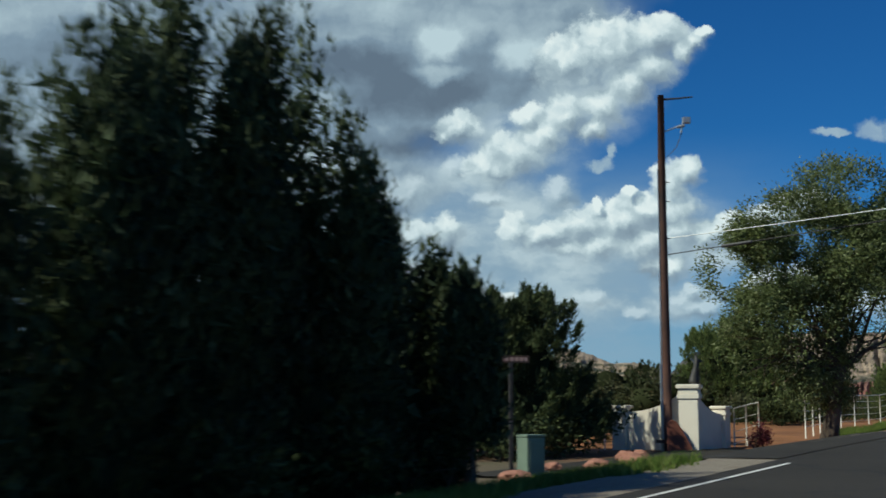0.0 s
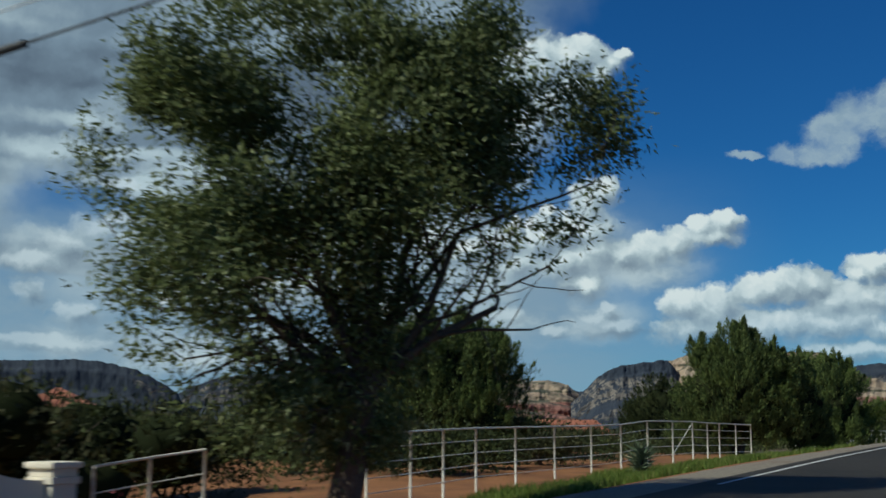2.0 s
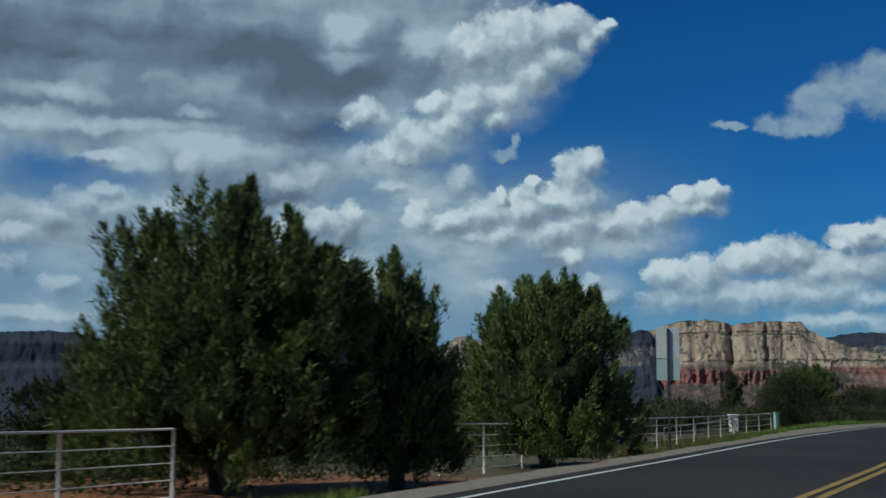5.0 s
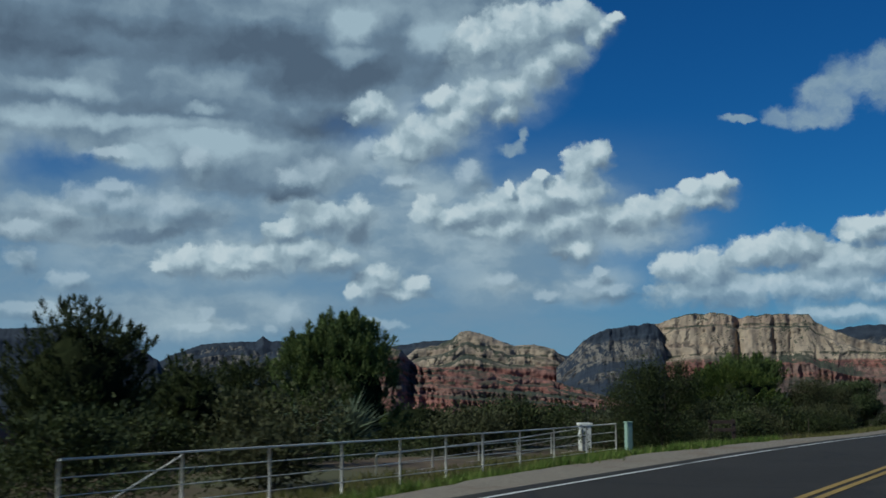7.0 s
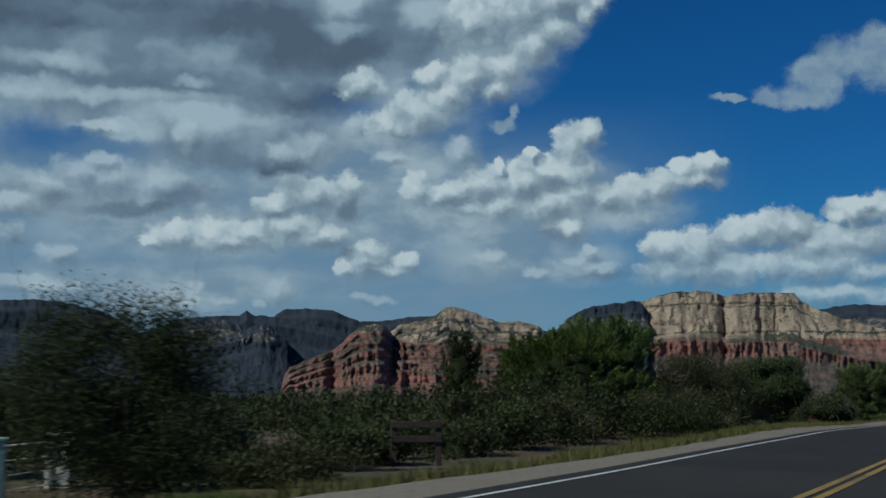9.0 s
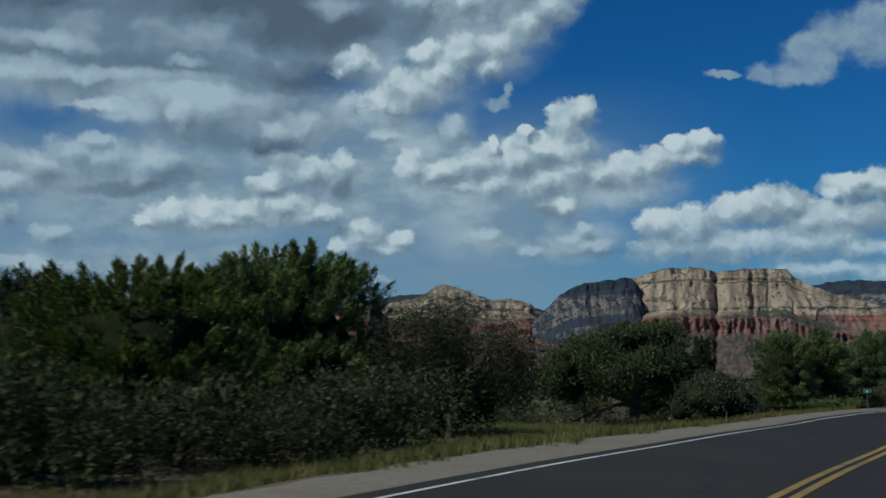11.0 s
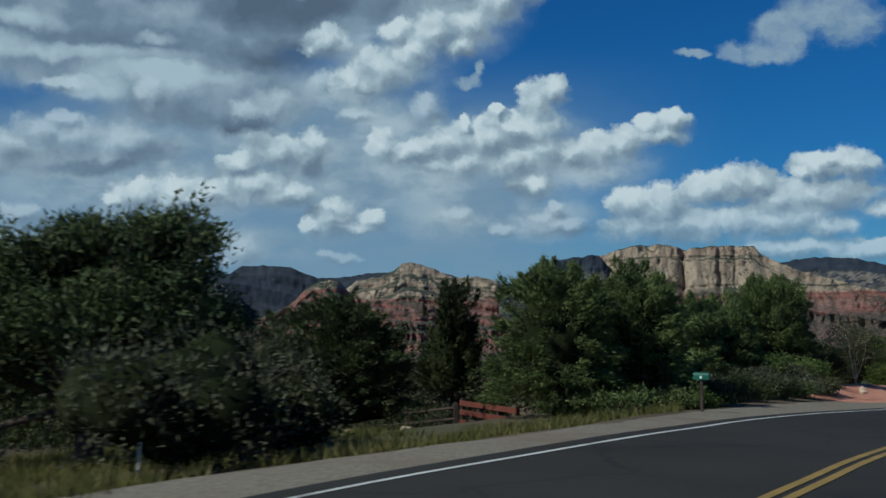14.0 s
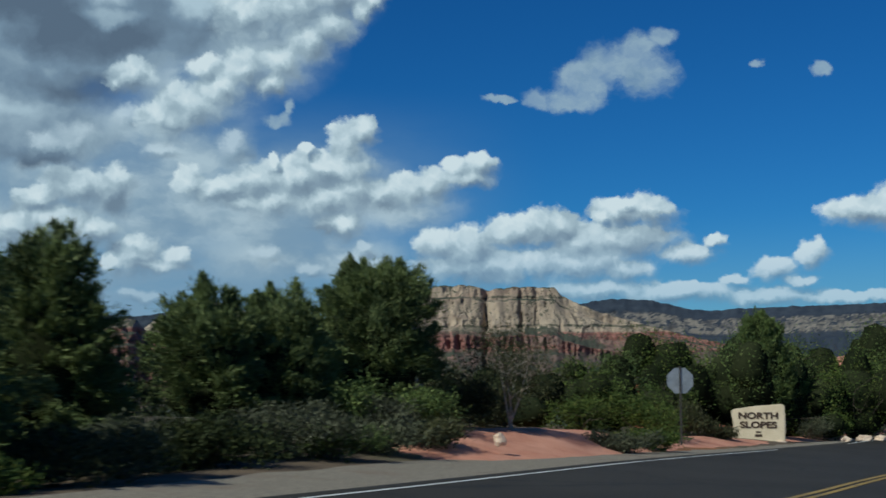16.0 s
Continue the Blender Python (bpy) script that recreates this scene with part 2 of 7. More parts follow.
    streaky = noise_(nt, vec_(nt, "MULTIPLY", q, (0.35, 1.2, 1)), 0.30, 3.0, 0.5)
    lit_soft = math_(nt, "ADD", math_(nt, "MULTIPLY", span(nt, streaky, 0.25, 0.75), 0.45), math_(nt, "MULTIPLY", relief, 0.45))
    lit_soft = math_(nt, "ADD", lit_soft, math_(nt, "MULTIPLY", span(nt, light, 1.2, 0.2), 0.42))
    lit_soft = math_(nt, "ADD", lit_soft, 0.16)
    lit_soft = math_(nt, "SUBTRACT", lit_soft, math_(nt, "MULTIPLY", shade, 0.31))
    lit_mild = math_(nt, "ADD", 0.58, math_(nt, "MULTIPLY", math_(nt, "SUBTRACT", mild_sun, mild), 0.55))
    lit_mild = math_(nt, "ADD", lit_mild, math_(nt, "MULTIPLY", relief, 0.8))
    lit_mild = math_(nt, "ADD", lit_mild, math_(nt, "MULTIPLY", math_(nt, "SUBTRACT", puffs, puffs_sun), 0.6))
    lit_mild = math_(nt, "SUBTRACT", lit_mild, math_(nt, "MULTIPLY", shade, 0.45))
    ramp = node(nt, "ValToRGB")
    cr = ramp.color_ramp
    cr.elements[0].position, cr.elements[0].color = 0.0, (0.155, 0.200, 0.245, 1)
    cr.elements[1].position, cr.elements[1].color = 1.0, (0.60, 0.635, 0.62, 1)
    for pos, c in ((0.3, (0.21, 0.265, 0.31)), (0.62, (0.345, 0.41, 0.435)), (0.8, (0.48, 0.54, 0.55))):
        cr.elements.new(pos).color = (*c, 1)
    nt.links.new(lit, ramp.inputs[0])
    ramp2 = node(nt, "ValToRGB")
    cr = ramp2.color_ramp
    cr.elements[0].position, cr.elements[0].color = 0.0, (0.098, 0.130, 0.172, 1)
    cr.elements[1].position, cr.elements[1].color = 0.78, (0.40, 0.475, 0.505, 1)
    cr.elements.new(0.32).color = (0.17, 0.225, 0.28, 1)
    nt.links.new(lit_soft, ramp2.inputs[0])
    # Clear sky, deepened as seen through the windscreen, with a pale veil low in it.
    hsv = node(nt, "HueSaturation", None, Saturation=1.2, Value=1.0, Color=sky.outputs[0]).outputs[0]
    tint = mix_(nt, 1.0, hsv, SKY_TINT, "MULTIPLY")
    col = mix_(nt, veil, tint, (0.198, 0.282, 0.355))
    col = mix_(nt, horizon, col, (0.19, 0.30, 0.40))
    col = mix_(nt, math_(nt, "MULTIPLY", m_thin, 0.95), col, mix_(nt, span(nt, haze, 0.33, 0.68), (0.22, 0.290, 0.345), (0.40, 0.465, 0.490)))
    col = mix_(nt, m_far, col, mix_(nt, math_(nt, "ADD", shade, math_(nt, "MULTIPLY", relief, -2.5), 0.0, True), (0.31, 0.385, 0.425), (0.17, 0.25, 0.31)))
    col = mix_(nt, m_soft, col, ramp2.outputs[0])
    ramp3 = node(nt, "ValToRGB")
    cr = ramp3.color_ramp
    cr.elements[0].position, cr.elements[0].color = 0.05, (0.125, 0.165, 0.21, 1)
    cr.elements[1].position, cr.elements[1].color = 0.95, (0.50, 0.56, 0.58, 1)
    cr.elements.new(0.5).color = (0.27, 0.335, 0.375, 1)
    nt.links.new(lit_mild, ramp3.inputs[0])
    col = mix_(nt, math_(nt, "MULTIPLY", m_mild, low_haze), col, ramp3.outputs[0])
    col = mix_(nt, math_(nt, "MULTIPLY", m_crisp, low_haze), col, ramp.outputs[0])
    col = mix_(nt, 1.0, col, (0.97, 0.98, 1.09), "MULTIPLY")
    bg = node(nt, "Background", None, Color=col, Strength=1.0)
    out = node(nt, "OutputWorld")
    nt.links.new(bg.outputs[0], out.inputs[0])


SKY_TINT = (0.0150, 0.0375, 0.0545)
build_world()
sun = new("sun", bpy.data.lights.new("sun", "SUN"))
sun.data.energy, sun.data.angle, sun.data.color = 3.5, radians(0.55), (1.0, 0.95, 0.87)
sun.matrix_world = look(SUN_DIR * 500, (0, 0, 0))


# ---------------------------------------------------------------- materials
def material(name, rough=0.8, metal=0.0):
    m = bpy.data.materials.new(name)
    m.use_nodes = True
    nt = m.node_tree
    b = nt.nodes["Principled BSDF"]
    b.inputs["Roughness"].default_value, b.inputs["Metallic"].default_value = rough, metal
    return m, nt, b


def place_(nt):
    return node(nt, "NewGeometry").outputs["Position"]


def bump_(nt, b, height, strength, distance):
    n = node(nt, "Bump", None, Strength=strength, Distance=distance, Height=height)
    nt.links.new(n.outputs[0], b.inputs["Normal"])


def grained(name, c1, c2, scale, fine, rough=0.8, metal=0.0, bump=0.3, depth=0.01, local=False, stain=None):
    """Two colours mixed by coarse and fine grain, with relief."""
    m, nt, b = material(name, rough, metal)
    at = node(nt, "TexCoord").outputs["Object"] if local else place_(nt)
    a, f = noise_(nt, at, scale, 4.0), noise_(nt, at, fine, 3.0)
    mixv = math_(nt, "ADD", math_(nt, "MULTIPLY", a, 0.6), math_(nt, "MULTIPLY", f, 0.4))
    col = mix_(nt, span(nt, mixv, 0.35, 0.65), c1, c2)
    if stain:
        col = mix_(nt, span(nt, noise_(nt, at, scale * 0.31, 5.0, 0.65), 0.55, 0.7), col, stain)
    nt.links.new(col, b.inputs["Base Color"])
    if bump:
        bump_(nt, b, f, bump, depth)
    return m


def leaf_material(name, c1, c2, c3=None, thin=0.25):
    m, nt, b = material(name, 0.75)
    at = place_(nt)
    rnd = node(nt, "NewGeometry").outputs["Random Per Island"]
    own = node(nt, "ObjectInfo").outputs["Random"]
    col = mix_(nt, span(nt, noise_(nt, at, 0.9, 3.0), 0.35, 0.65), c1, c2)
    if c3:
        col = mix_(nt, span(nt, rnd, 0.72, 1.0), col, c3)
    val = math_(nt, "ADD", 0.72, math_(nt, "MULTIPLY", rnd, 0.5))
    val = math_(nt, "MULTIPLY", val, math_(nt, "ADD", 0.85, math_(nt, "MULTIPLY", own, 0.3)))
    col = node(nt, "HueSaturation", None, Value=val, Color=col).outputs[0]
    nt.links.new(col, b.inputs["Base Color"])
    b.inputs["Specular IOR Level"].default_value = 0.25
    tr = node(nt, "BsdfTranslucent", None, Color=col)
    mx = node(nt, "MixShader", None, _0=thin, _1=b.outputs[0], _2=tr.outputs[0])
    nt.links.new(mx.outputs[0], nt.nodes["Material Output"].inputs[0])
    return m


JUNIPER = leaf_material("juniper_foliage", (0.056, 0.084, 0.026), (0.112, 0.156, 0.042), (0.168, 0.200, 0.064), 0.26)
CYPRESS = leaf_material("cypress_foliage", (0.028, 0.044, 0.021), (0.054, 0.078, 0.032), (0.084, 0.102, 0.046), 0.30)
JUNIPER_GREY = leaf_material("grey_green_juniper_foliage", (0.068, 0.094, 0.034), (0.124, 0.160, 0.052), (0.180, 0.205, 0.080), 0.28)
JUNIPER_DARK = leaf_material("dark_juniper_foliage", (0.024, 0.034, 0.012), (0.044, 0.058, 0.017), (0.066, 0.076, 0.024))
ELM = leaf_material("elm_leaves", (0.092, 0.122, 0.044), (0.170, 0.208, 0.072), (0.280, 0.310, 0.155), 0.38)
MESQUITE = leaf_material("mesquite_leaves", (0.038, 0.044, 0.018), (0.064, 0.068, 0.026), (0.090, 0.086, 0.040))
SAGE = leaf_material("grey_shrub_leaves", (0.052, 0.060, 0.034), (0.088, 0.094, 0.054), (0.130, 0.130, 0.080))
# Near-black crown cores: the shade between the boughs is put into this colour.
INNER_SHADE = leaf_material("crown_inner_shade", (0.012, 0.016, 0.008), (0.022, 0.026, 0.012), None, 0.0)
INNER_SHADE.node_tree.nodes["Principled BSDF"].inputs["Specular IOR Level"].default_value = 0.0
OAK = leaf_material("dull_green_juniper_foliage", (0.036, 0.052, 0.020), (0.068, 0.092, 0.032), (0.105, 0.122, 0.050), 0.22)
BRIGHT = leaf_material("bright_shrub_leaves", (0.050, 0.082, 0.016), (0.090, 0.128, 0.024), (0.150, 0.165, 0.038), 0.3)
YUCCA = leaf_material("yucca_blades", (0.090, 0.125, 0.075), (0.140, 0.170, 0.105), (0.180, 0.190, 0.120), 0.15)
GRASS = leaf_material("roadside_grass", (0.085, 0.140, 0.024), (0.135, 0.195, 0.036), (0.200, 0.210, 0.065), 0.35)
DRYGRASS = leaf_material("dry_grass", (0.120, 0.126, 0.032), (0.175, 0.165, 0.050), (0.215, 0.180, 0.085), 0.35)
FLOWER = leaf_material("red_flowers", (0.10, 0.022, 0.028), (0.17, 0.045, 0.055), None, 0.3)
BARK = grained("bark", (0.050, 0.036, 0.026), (0.10, 0.075, 0.055), 3.0, 22.0, 0.95, bump=0.8, depth=0.03)
PALE_BARK = grained("pale_bark", (0.24, 0.21, 0.17), (0.38, 0.34, 0.28), 4.0, 30.0, 0.9, bump=0.5)
POLE_WOOD = grained("creosoted_pole", (0.045, 0.022, 0.016), (0.105, 0.045, 0.030), 1.2, 30.0, 0.85, bump=0.5, stain=(0.03, 0.02, 0.018))
OLD_WOOD = grained("weathered_rail_wood", (0.032, 0.021, 0.017), (0.066, 0.042, 0.032), 2.0, 30.0, 0.9, bump=0.5)
RED_WOOD = grained("red_painted_board", (0.110, 0.025, 0.015), (0.165, 0.041, 0.025), 2.0, 25.0, 0.85, bump=0.4)
STUCCO = grained("white_stucco", (0.62, 0.56, 0.46), (0.72, 0.66, 0.55), 0.9, 60.0, 0.9, bump=0.35, depth=0.006, stain=(0.50, 0.44, 0.35))
WHITE_PIPE = grained("white_painted_pipe", (0.60, 0.575, 0.51), (0.76, 0.73, 0.65), 1.4, 35.0, 0.55, bump=0.15, depth=0.003, stain=(0.45, 0.38, 0.30))
WHITE_PAINT = grained("chipped_white_paint", (0.62, 0.62, 0.58), (0.78, 0.78, 0.74), 2.2, 30.0, 0.8, stain=(0.42, 0.38, 0.32))
GREEN_BOX = grained("green_enamel", (0.120, 0.165, 0.120), (0.155, 0.205, 0.150), 1.5, 40.0, 0.5, bump=0.1)
PALE_GREEN = grained("faded_green_enamel", (0.25, 0.37, 0.30), (0.33, 0.45, 0.37), 1.5, 40.0, 0.55, bump=0.1)
MAIL_GREEN = grained("mailbox_green", (0.010, 0.085, 0.055), (0.014, 0.115, 0.075), 2.0, 40.0, 0.45, bump=0.1)
BRONZE = grained("dark_bronze", (0.018, 0.017, 0.015), (0.034, 0.031, 0.026), 3.0, 60.0, 0.6, bump=0.2, depth=0.004)
STEEL = grained("galvanised_steel", (0.34, 0.35, 0.36), (0.48, 0.49, 0.50), 5.0, 40.0, 0.45, 0.85, bump=0.1)
DARK_STEEL = grained("dark_steel", (0.035, 0.032, 0.03), (0.07, 0.06, 0.055), 5.0, 40.0, 0.6, 0.5, bump=0.15)
SIGN_BACK = grained("bare_sign_back", (0.50, 0.53, 0.51), (0.60, 0.62, 0.60), 2.0, 30.0, 0.5, 0.1, bump=0.05)
SIGN_BACK2 = grained("greenish_sign_back", (0.36, 0.46, 0.42), (0.44, 0.54, 0.50), 2.0, 30.0, 0.5, 0.1, bump=0.05)
BLACK = grained("black_rubber", (0.012, 0.012, 0.013), (0.025, 0.025, 0.027), 8.0, 40.0, 0.6, bump=0.1)
CABLE_LIGHT = grained("bare_aluminium_cable", (0.55, 0.55, 0.55), (0.68, 0.68, 0.67), 8.0, 40.0, 0.4, 0.4, bump=0)
TILE = grained("terracotta_tile", (0.235, 0.080, 0.045), (0.320, 0.120, 0.070), 1.2, 14.0, 0.85, bump=0.4, depth=0.02)
ADOBE = grained("tan_stucco_wall", (0.40, 0.29, 0.21), (0.50, 0.37, 0.27), 1.0, 40.0, 0.9)
RED_WALL = grained("red_stucco_wall", (0.38, 0.09, 0.05), (0.47, 0.13, 0.075), 0.6, 30.0, 0.9)
GLASS_DARK = grained("dark_window_glass", (0.012, 0.014, 0.016), (0.022, 0.025, 0.028), 1.0, 3.0, 0.12, bump=0)
SANDSTONE = grained("red_sandstone", (0.22, 0.095, 0.062), (0.33, 0.155, 0.105), 2.5, 18.0, 0.9, bump=0.6, depth=0.03)
RUST_STONE = grained("rust_red_slab", (0.105, 0.032, 0.019), (0.175, 0.056, 0.034), 2.2, 18.0, 0.9, bump=0.6, depth=0.02)
PALE_ROCK = grained("pale_sandstone", (0.55, 0.40, 0.29), (0.68, 0.54, 0.42), 3.0, 20.0, 0.9, bump=0.5, depth=0.03)
SIGN_STONE = grained("cream_sandstone_slab", (0.52, 0.43, 0.30), (0.62, 0.52, 0.38), 1.5, 20.0, 0.9, bump=0.4, depth=0.015)
LETTER = grained("dark_brown_letters", (0.035, 0.020, 0.014), (0.06, 0.035, 0.022), 5.0, 30.0, 0.8)
PLASTIC_WHITE = grained("white_plastic", (0.72, 0.73, 0.72), (0.80, 0.80, 0.79), 3.0, 30.0, 0.4, bump=0.05)
BROWN_BOARD = grained("brown_sign_board", (0.05, 0.028, 0.02), (0.08, 0.045, 0.032), 3.0, 30.0, 0.7)
SIGN_BARS = grained("pale_red_sign_lettering", (0.36, 0.22, 0.19), (0.44, 0.28, 0.24), 6.0, 30.0, 0.6)
LINE_WHITE = grained("worn_white_road_paint", (0.50, 0.50, 0.48), (0.68, 0.68, 0.66), 1.2, 35.0, 0.75, stain=(0.22, 0.22, 0.21))
LINE_YELLOW = grained("worn_yellow_road_paint", (0.23, 0.150, 0.035), (0.33, 0.215, 0.05), 1.2, 35.0, 0.75, stain=(0.14, 0.10, 0.04))


def asphalt_material():
    m, nt, b = material("asphalt", 0.82)
    at = place_(nt)
    coarse, grain = noise_(nt, at, 0.25, 5.0, 0.6), noise_(nt, at, 45.0, 2.0, 0.7)
    col = mix_(nt, span(nt, coarse, 0.3, 0.7), (0.025, 0.0225, 0.0185), (0.036, 0.0325, 0.027))
    col = mix_(nt, span(nt, grain, 0.55, 0.75), col, (0.074, 0.067, 0.057))
    vor = node(nt, "TexVoronoi", {"feature": "DISTANCE_TO_EDGE"}, Vector=vec_(nt, "ADD", at, vec_(nt, "MULTIPLY", noise_(nt, at, 0.8, 4.0, 0.6, "Color"), (1.5, 1.5, 0))), Scale=0.16)
    col = mix_(nt, math_(nt, "MULTIPLY", span(nt, vor.outputs[0], 0.012, 0.004), 0.6), col, (0.016, 0.016, 0.017))
    nt.links.new(col, b.inputs["Base Color"])
    bump_(nt, b, grain, 0.35, 0.006)
    b.inputs["Specular IOR Level"].default_value = 0.2
    return m


def gravel_material():
    m, nt, b = material("roadside_gravel", 0.95)
    at = place_(nt)
    vor = node(nt, "TexVoronoi", None, Vector=at, Scale=26.0)
    tone = node(nt, "SeparateXYZ", None, Vector=vor.outputs["Color"]).outputs[0]
    col = mix_(nt, tone, (0.135, 0.112, 0.084), (0.250, 0.215, 0.165))
    col = mix_(nt, span(nt, noise_(nt, at, 0.5, 5.0, 0.65), 0.5, 0.72), col, (0.165, 0.120, 0.085))
    nt.links.new(col, b.inputs["Base Color"])
    bump_(nt, b, vor.outputs["Distance"], 0.6, 0.02)
    return m


def earth_material():
    """Red earth in the paddock, olive brush litter elsewhere, dark woods far off."""
    m, nt, b = material("red_earth_and_scrub", 0.95)
    at = place_(nt)
    n_big, n_mid, n_fine = noise_(nt, at, 0.06, 5.0, 0.6), noise_(nt, at, 0.7, 5.0, 0.6), noise_(nt, at, 14.0, 3.0)
    litter = mix_(nt, span(nt, n_mid, 0.35, 0.65), (0.066, 0.045, 0.026), (0.118, 0.080, 0.047))
    litter = mix_(nt, span(nt, n_big, 0.5, 0.62), litter, (0.066, 0.064, 0.028))
    red = mix_(nt, span(nt, n_mid, 0.3, 0.7), (0.150, 0.058, 0.018), (0.25, 0.103, 0.033))
    flat = vec_(nt, "MULTIPLY", at, (1, 1, 0))
    wob = math_(nt, "MULTIPLY", math_(nt, "SUBTRACT", n_big, 0.5), 18.0)
    near = math_(nt, "ADD", vec_(nt, "DISTANCE", flat, (14.0, 62.0, 0)), wob)
    col = mix_(nt, span(nt, near, 34.0, 24.0), litter, red)
    near2 = math_(nt, "ADD", vec_(nt, "DISTANCE", flat, (118.0, 206.0, 0)), math_(nt, "MULTIPLY", wob, 0.5))
    col = mix_(nt, span(nt, near2, 11.0, 6.0), col, red)
    far = vec_(nt, "DISTANCE", flat, (50.0, 90.0, 0))
    woods = mix_(nt, span(nt, noise_(nt, at, 0.035, 6.0, 0.7), 0.4, 0.6), (0.018, 0.026, 0.012), (0.045, 0.05, 0.026))
    col = mix_(nt, span(nt, far, 150.0, 320.0), col, woods)
    nt.links.new(col, b.inputs["Base Color"])
    bump_(nt, b, math_(nt, "ADD", n_fine, n_mid), 0.6, 0.04)
    return m


def rock_material(name, red_top, seed, wood_top=-60.0, rims=()):
    """Layered sandstone: red below, cream above, scrub on the ledges. red_top: height of the red beds, in metres; rims: heights of the ledges."""
    m, nt, b = material(name, 0.95)
    at = place_(nt)
    xyz = node(nt, "SeparateXYZ", None, Vector=at)
    up = node(nt, "SeparateXYZ", None, Vector=node(nt, "NewGeometry").outputs["True Normal"]).outputs[2]
    wave = noise_(nt, vec_(nt, "ADD", at, (seed, 0, 0)), 0.0035, 4.0, 0.55)
    z = math_(nt, "ADD", xyz.outputs[2], math_(nt, "MULTIPLY", math_(nt, "SUBTRACT", wave, 0.5), 44.0))
    thin = noise_(nt, node(nt, "CombineXYZ", None, X=math_(nt, "MULTIPLY", xyz.outputs[0], 0.004), Y=seed, Z=math_(nt, "MULTIPLY", z, 0.16)).outputs[0], 1.0, 4.0, 0.65)
    broad = noise_(nt, node(nt, "CombineXYZ", None, X=math_(nt, "MULTIPLY", xyz.outputs[0], 0.002), Y=seed + 9.0, Z=math_(nt, "MULTIPLY", z, 0.035)).outputs[0], 1.0, 3.0, 0.6)
    blot = noise_(nt, vec_(nt, "MULTIPLY", at, (1, 1, 0.6)), 0.012, 6.0, 0.62)
    grain = noise_(nt, vec_(nt, "MULTIPLY", at, (1, 1, 0.5)), 0.05, 6.0, 0.7)
    red = mix_(nt, span(nt, thin, 0.35, 0.65), (0.160, 0.062, 0.050), (0.275, 0.122, 0.098))
    red = mix_(nt, span(nt, broad, 0.48, 0.62), red, (0.20, 0.125, 0.105))
    cream = mix_(nt, span(nt, blot, 0.34, 0.66), (0.255, 0.196, 0.145), (0.405, 0.318, 0.232))
    cream = mix_(nt, span(nt, broad, 0.5, 0.66, 0.0, 0.55), cream, (0.30, 0.20, 0.15))
    cream = mix_(nt, span(nt, thin, 0.60, 0.72, 0.0, 0.6), cream, (0.15, 0.125, 0.105))
    warp = vec_(nt, "MULTIPLY_ADD", noise_(nt, at, 0.012, 4.0, 0.6, "Color"), (70.0, 70.0, 70.0), vec_(nt, "MULTIPLY", at, (1, 1, 0.55)))
    seam = node(nt, "TexVoronoi", {"feature": "DISTANCE_TO_EDGE"}, Vector=warp, Scale=0.013).outputs[0]
    crack = math_(nt, "MULTIPLY", span(nt, seam, 0.055, 0.008), span(nt, blot, 0.42, 0.58))
    pit = span(nt, grain, 0.60, 0.72)
    cream = mix_(nt, math_(nt, "MULTIPLY", crack, 0.75), cream, (0.085, 0.068, 0.058))
    cream = mix_(nt, math_(nt, "MULTIPLY", pit, 0.6), cream, (0.12, 0.098, 0.082))
    red = mix_(nt, math_(nt, "MULTIPLY", crack, 0.8), red, (0.065, 0.026, 0.024))
    red = mix_(nt, math_(nt, "MULTIPLY", pit, 0.55), red, (0.09, 0.045, 0.036))
    col = mix_(nt, span(nt, z, red_top - 4, red_top + 4), red, cream)
    scrub = span(nt, math_(nt, "ADD", up, math_(nt, "MULTIPLY", math_(nt, "SUBTRACT", grain, 0.5), 1.9)), 0.50, 0.72)
    scrub = math_(nt, "MULTIPLY", scrub, span(nt, noise_(nt, vec_(nt, "ADD", at, (seed * 9.0, 0, 0)), 0.006, 5.0, 0.65), 0.36, 0.56))
    for h in rims:
        near = span(nt, math_(nt, "ABSOLUTE", math_(nt, "SUBTRACT", z, h)), 5.0, 2.0)
        scrub = math_(nt, "MAXIMUM", scrub, math_(nt, "MULTIPLY", near, span(nt, grain, 0.40, 0.54, 0.0, 0.9)))
    col = mix_(nt, scrub, col, (0.040, 0.046, 0.030))
    foot = span(nt, math_(nt, "ADD", xyz.outputs[2], math_(nt, "MULTIPLY", math_(nt, "SUBTRACT", blot, 0.5), 80.0)), wood_top + 12, wood_top - 8)
    col = mix_(nt, foot, col, mix_(nt, span(nt, grain, 0.42, 0.58), (0.036, 0.040, 0.030), (0.115, 0.075, 0.062)))
    nt.links.new(col, b.inputs["Base Color"])
    bump_(nt, b, math_(nt, "ADD", math_(nt, "ADD", grain, blot), math_(nt, "MULTIPLY", crack, -0.7)), 0.7, 9.0)
    return m


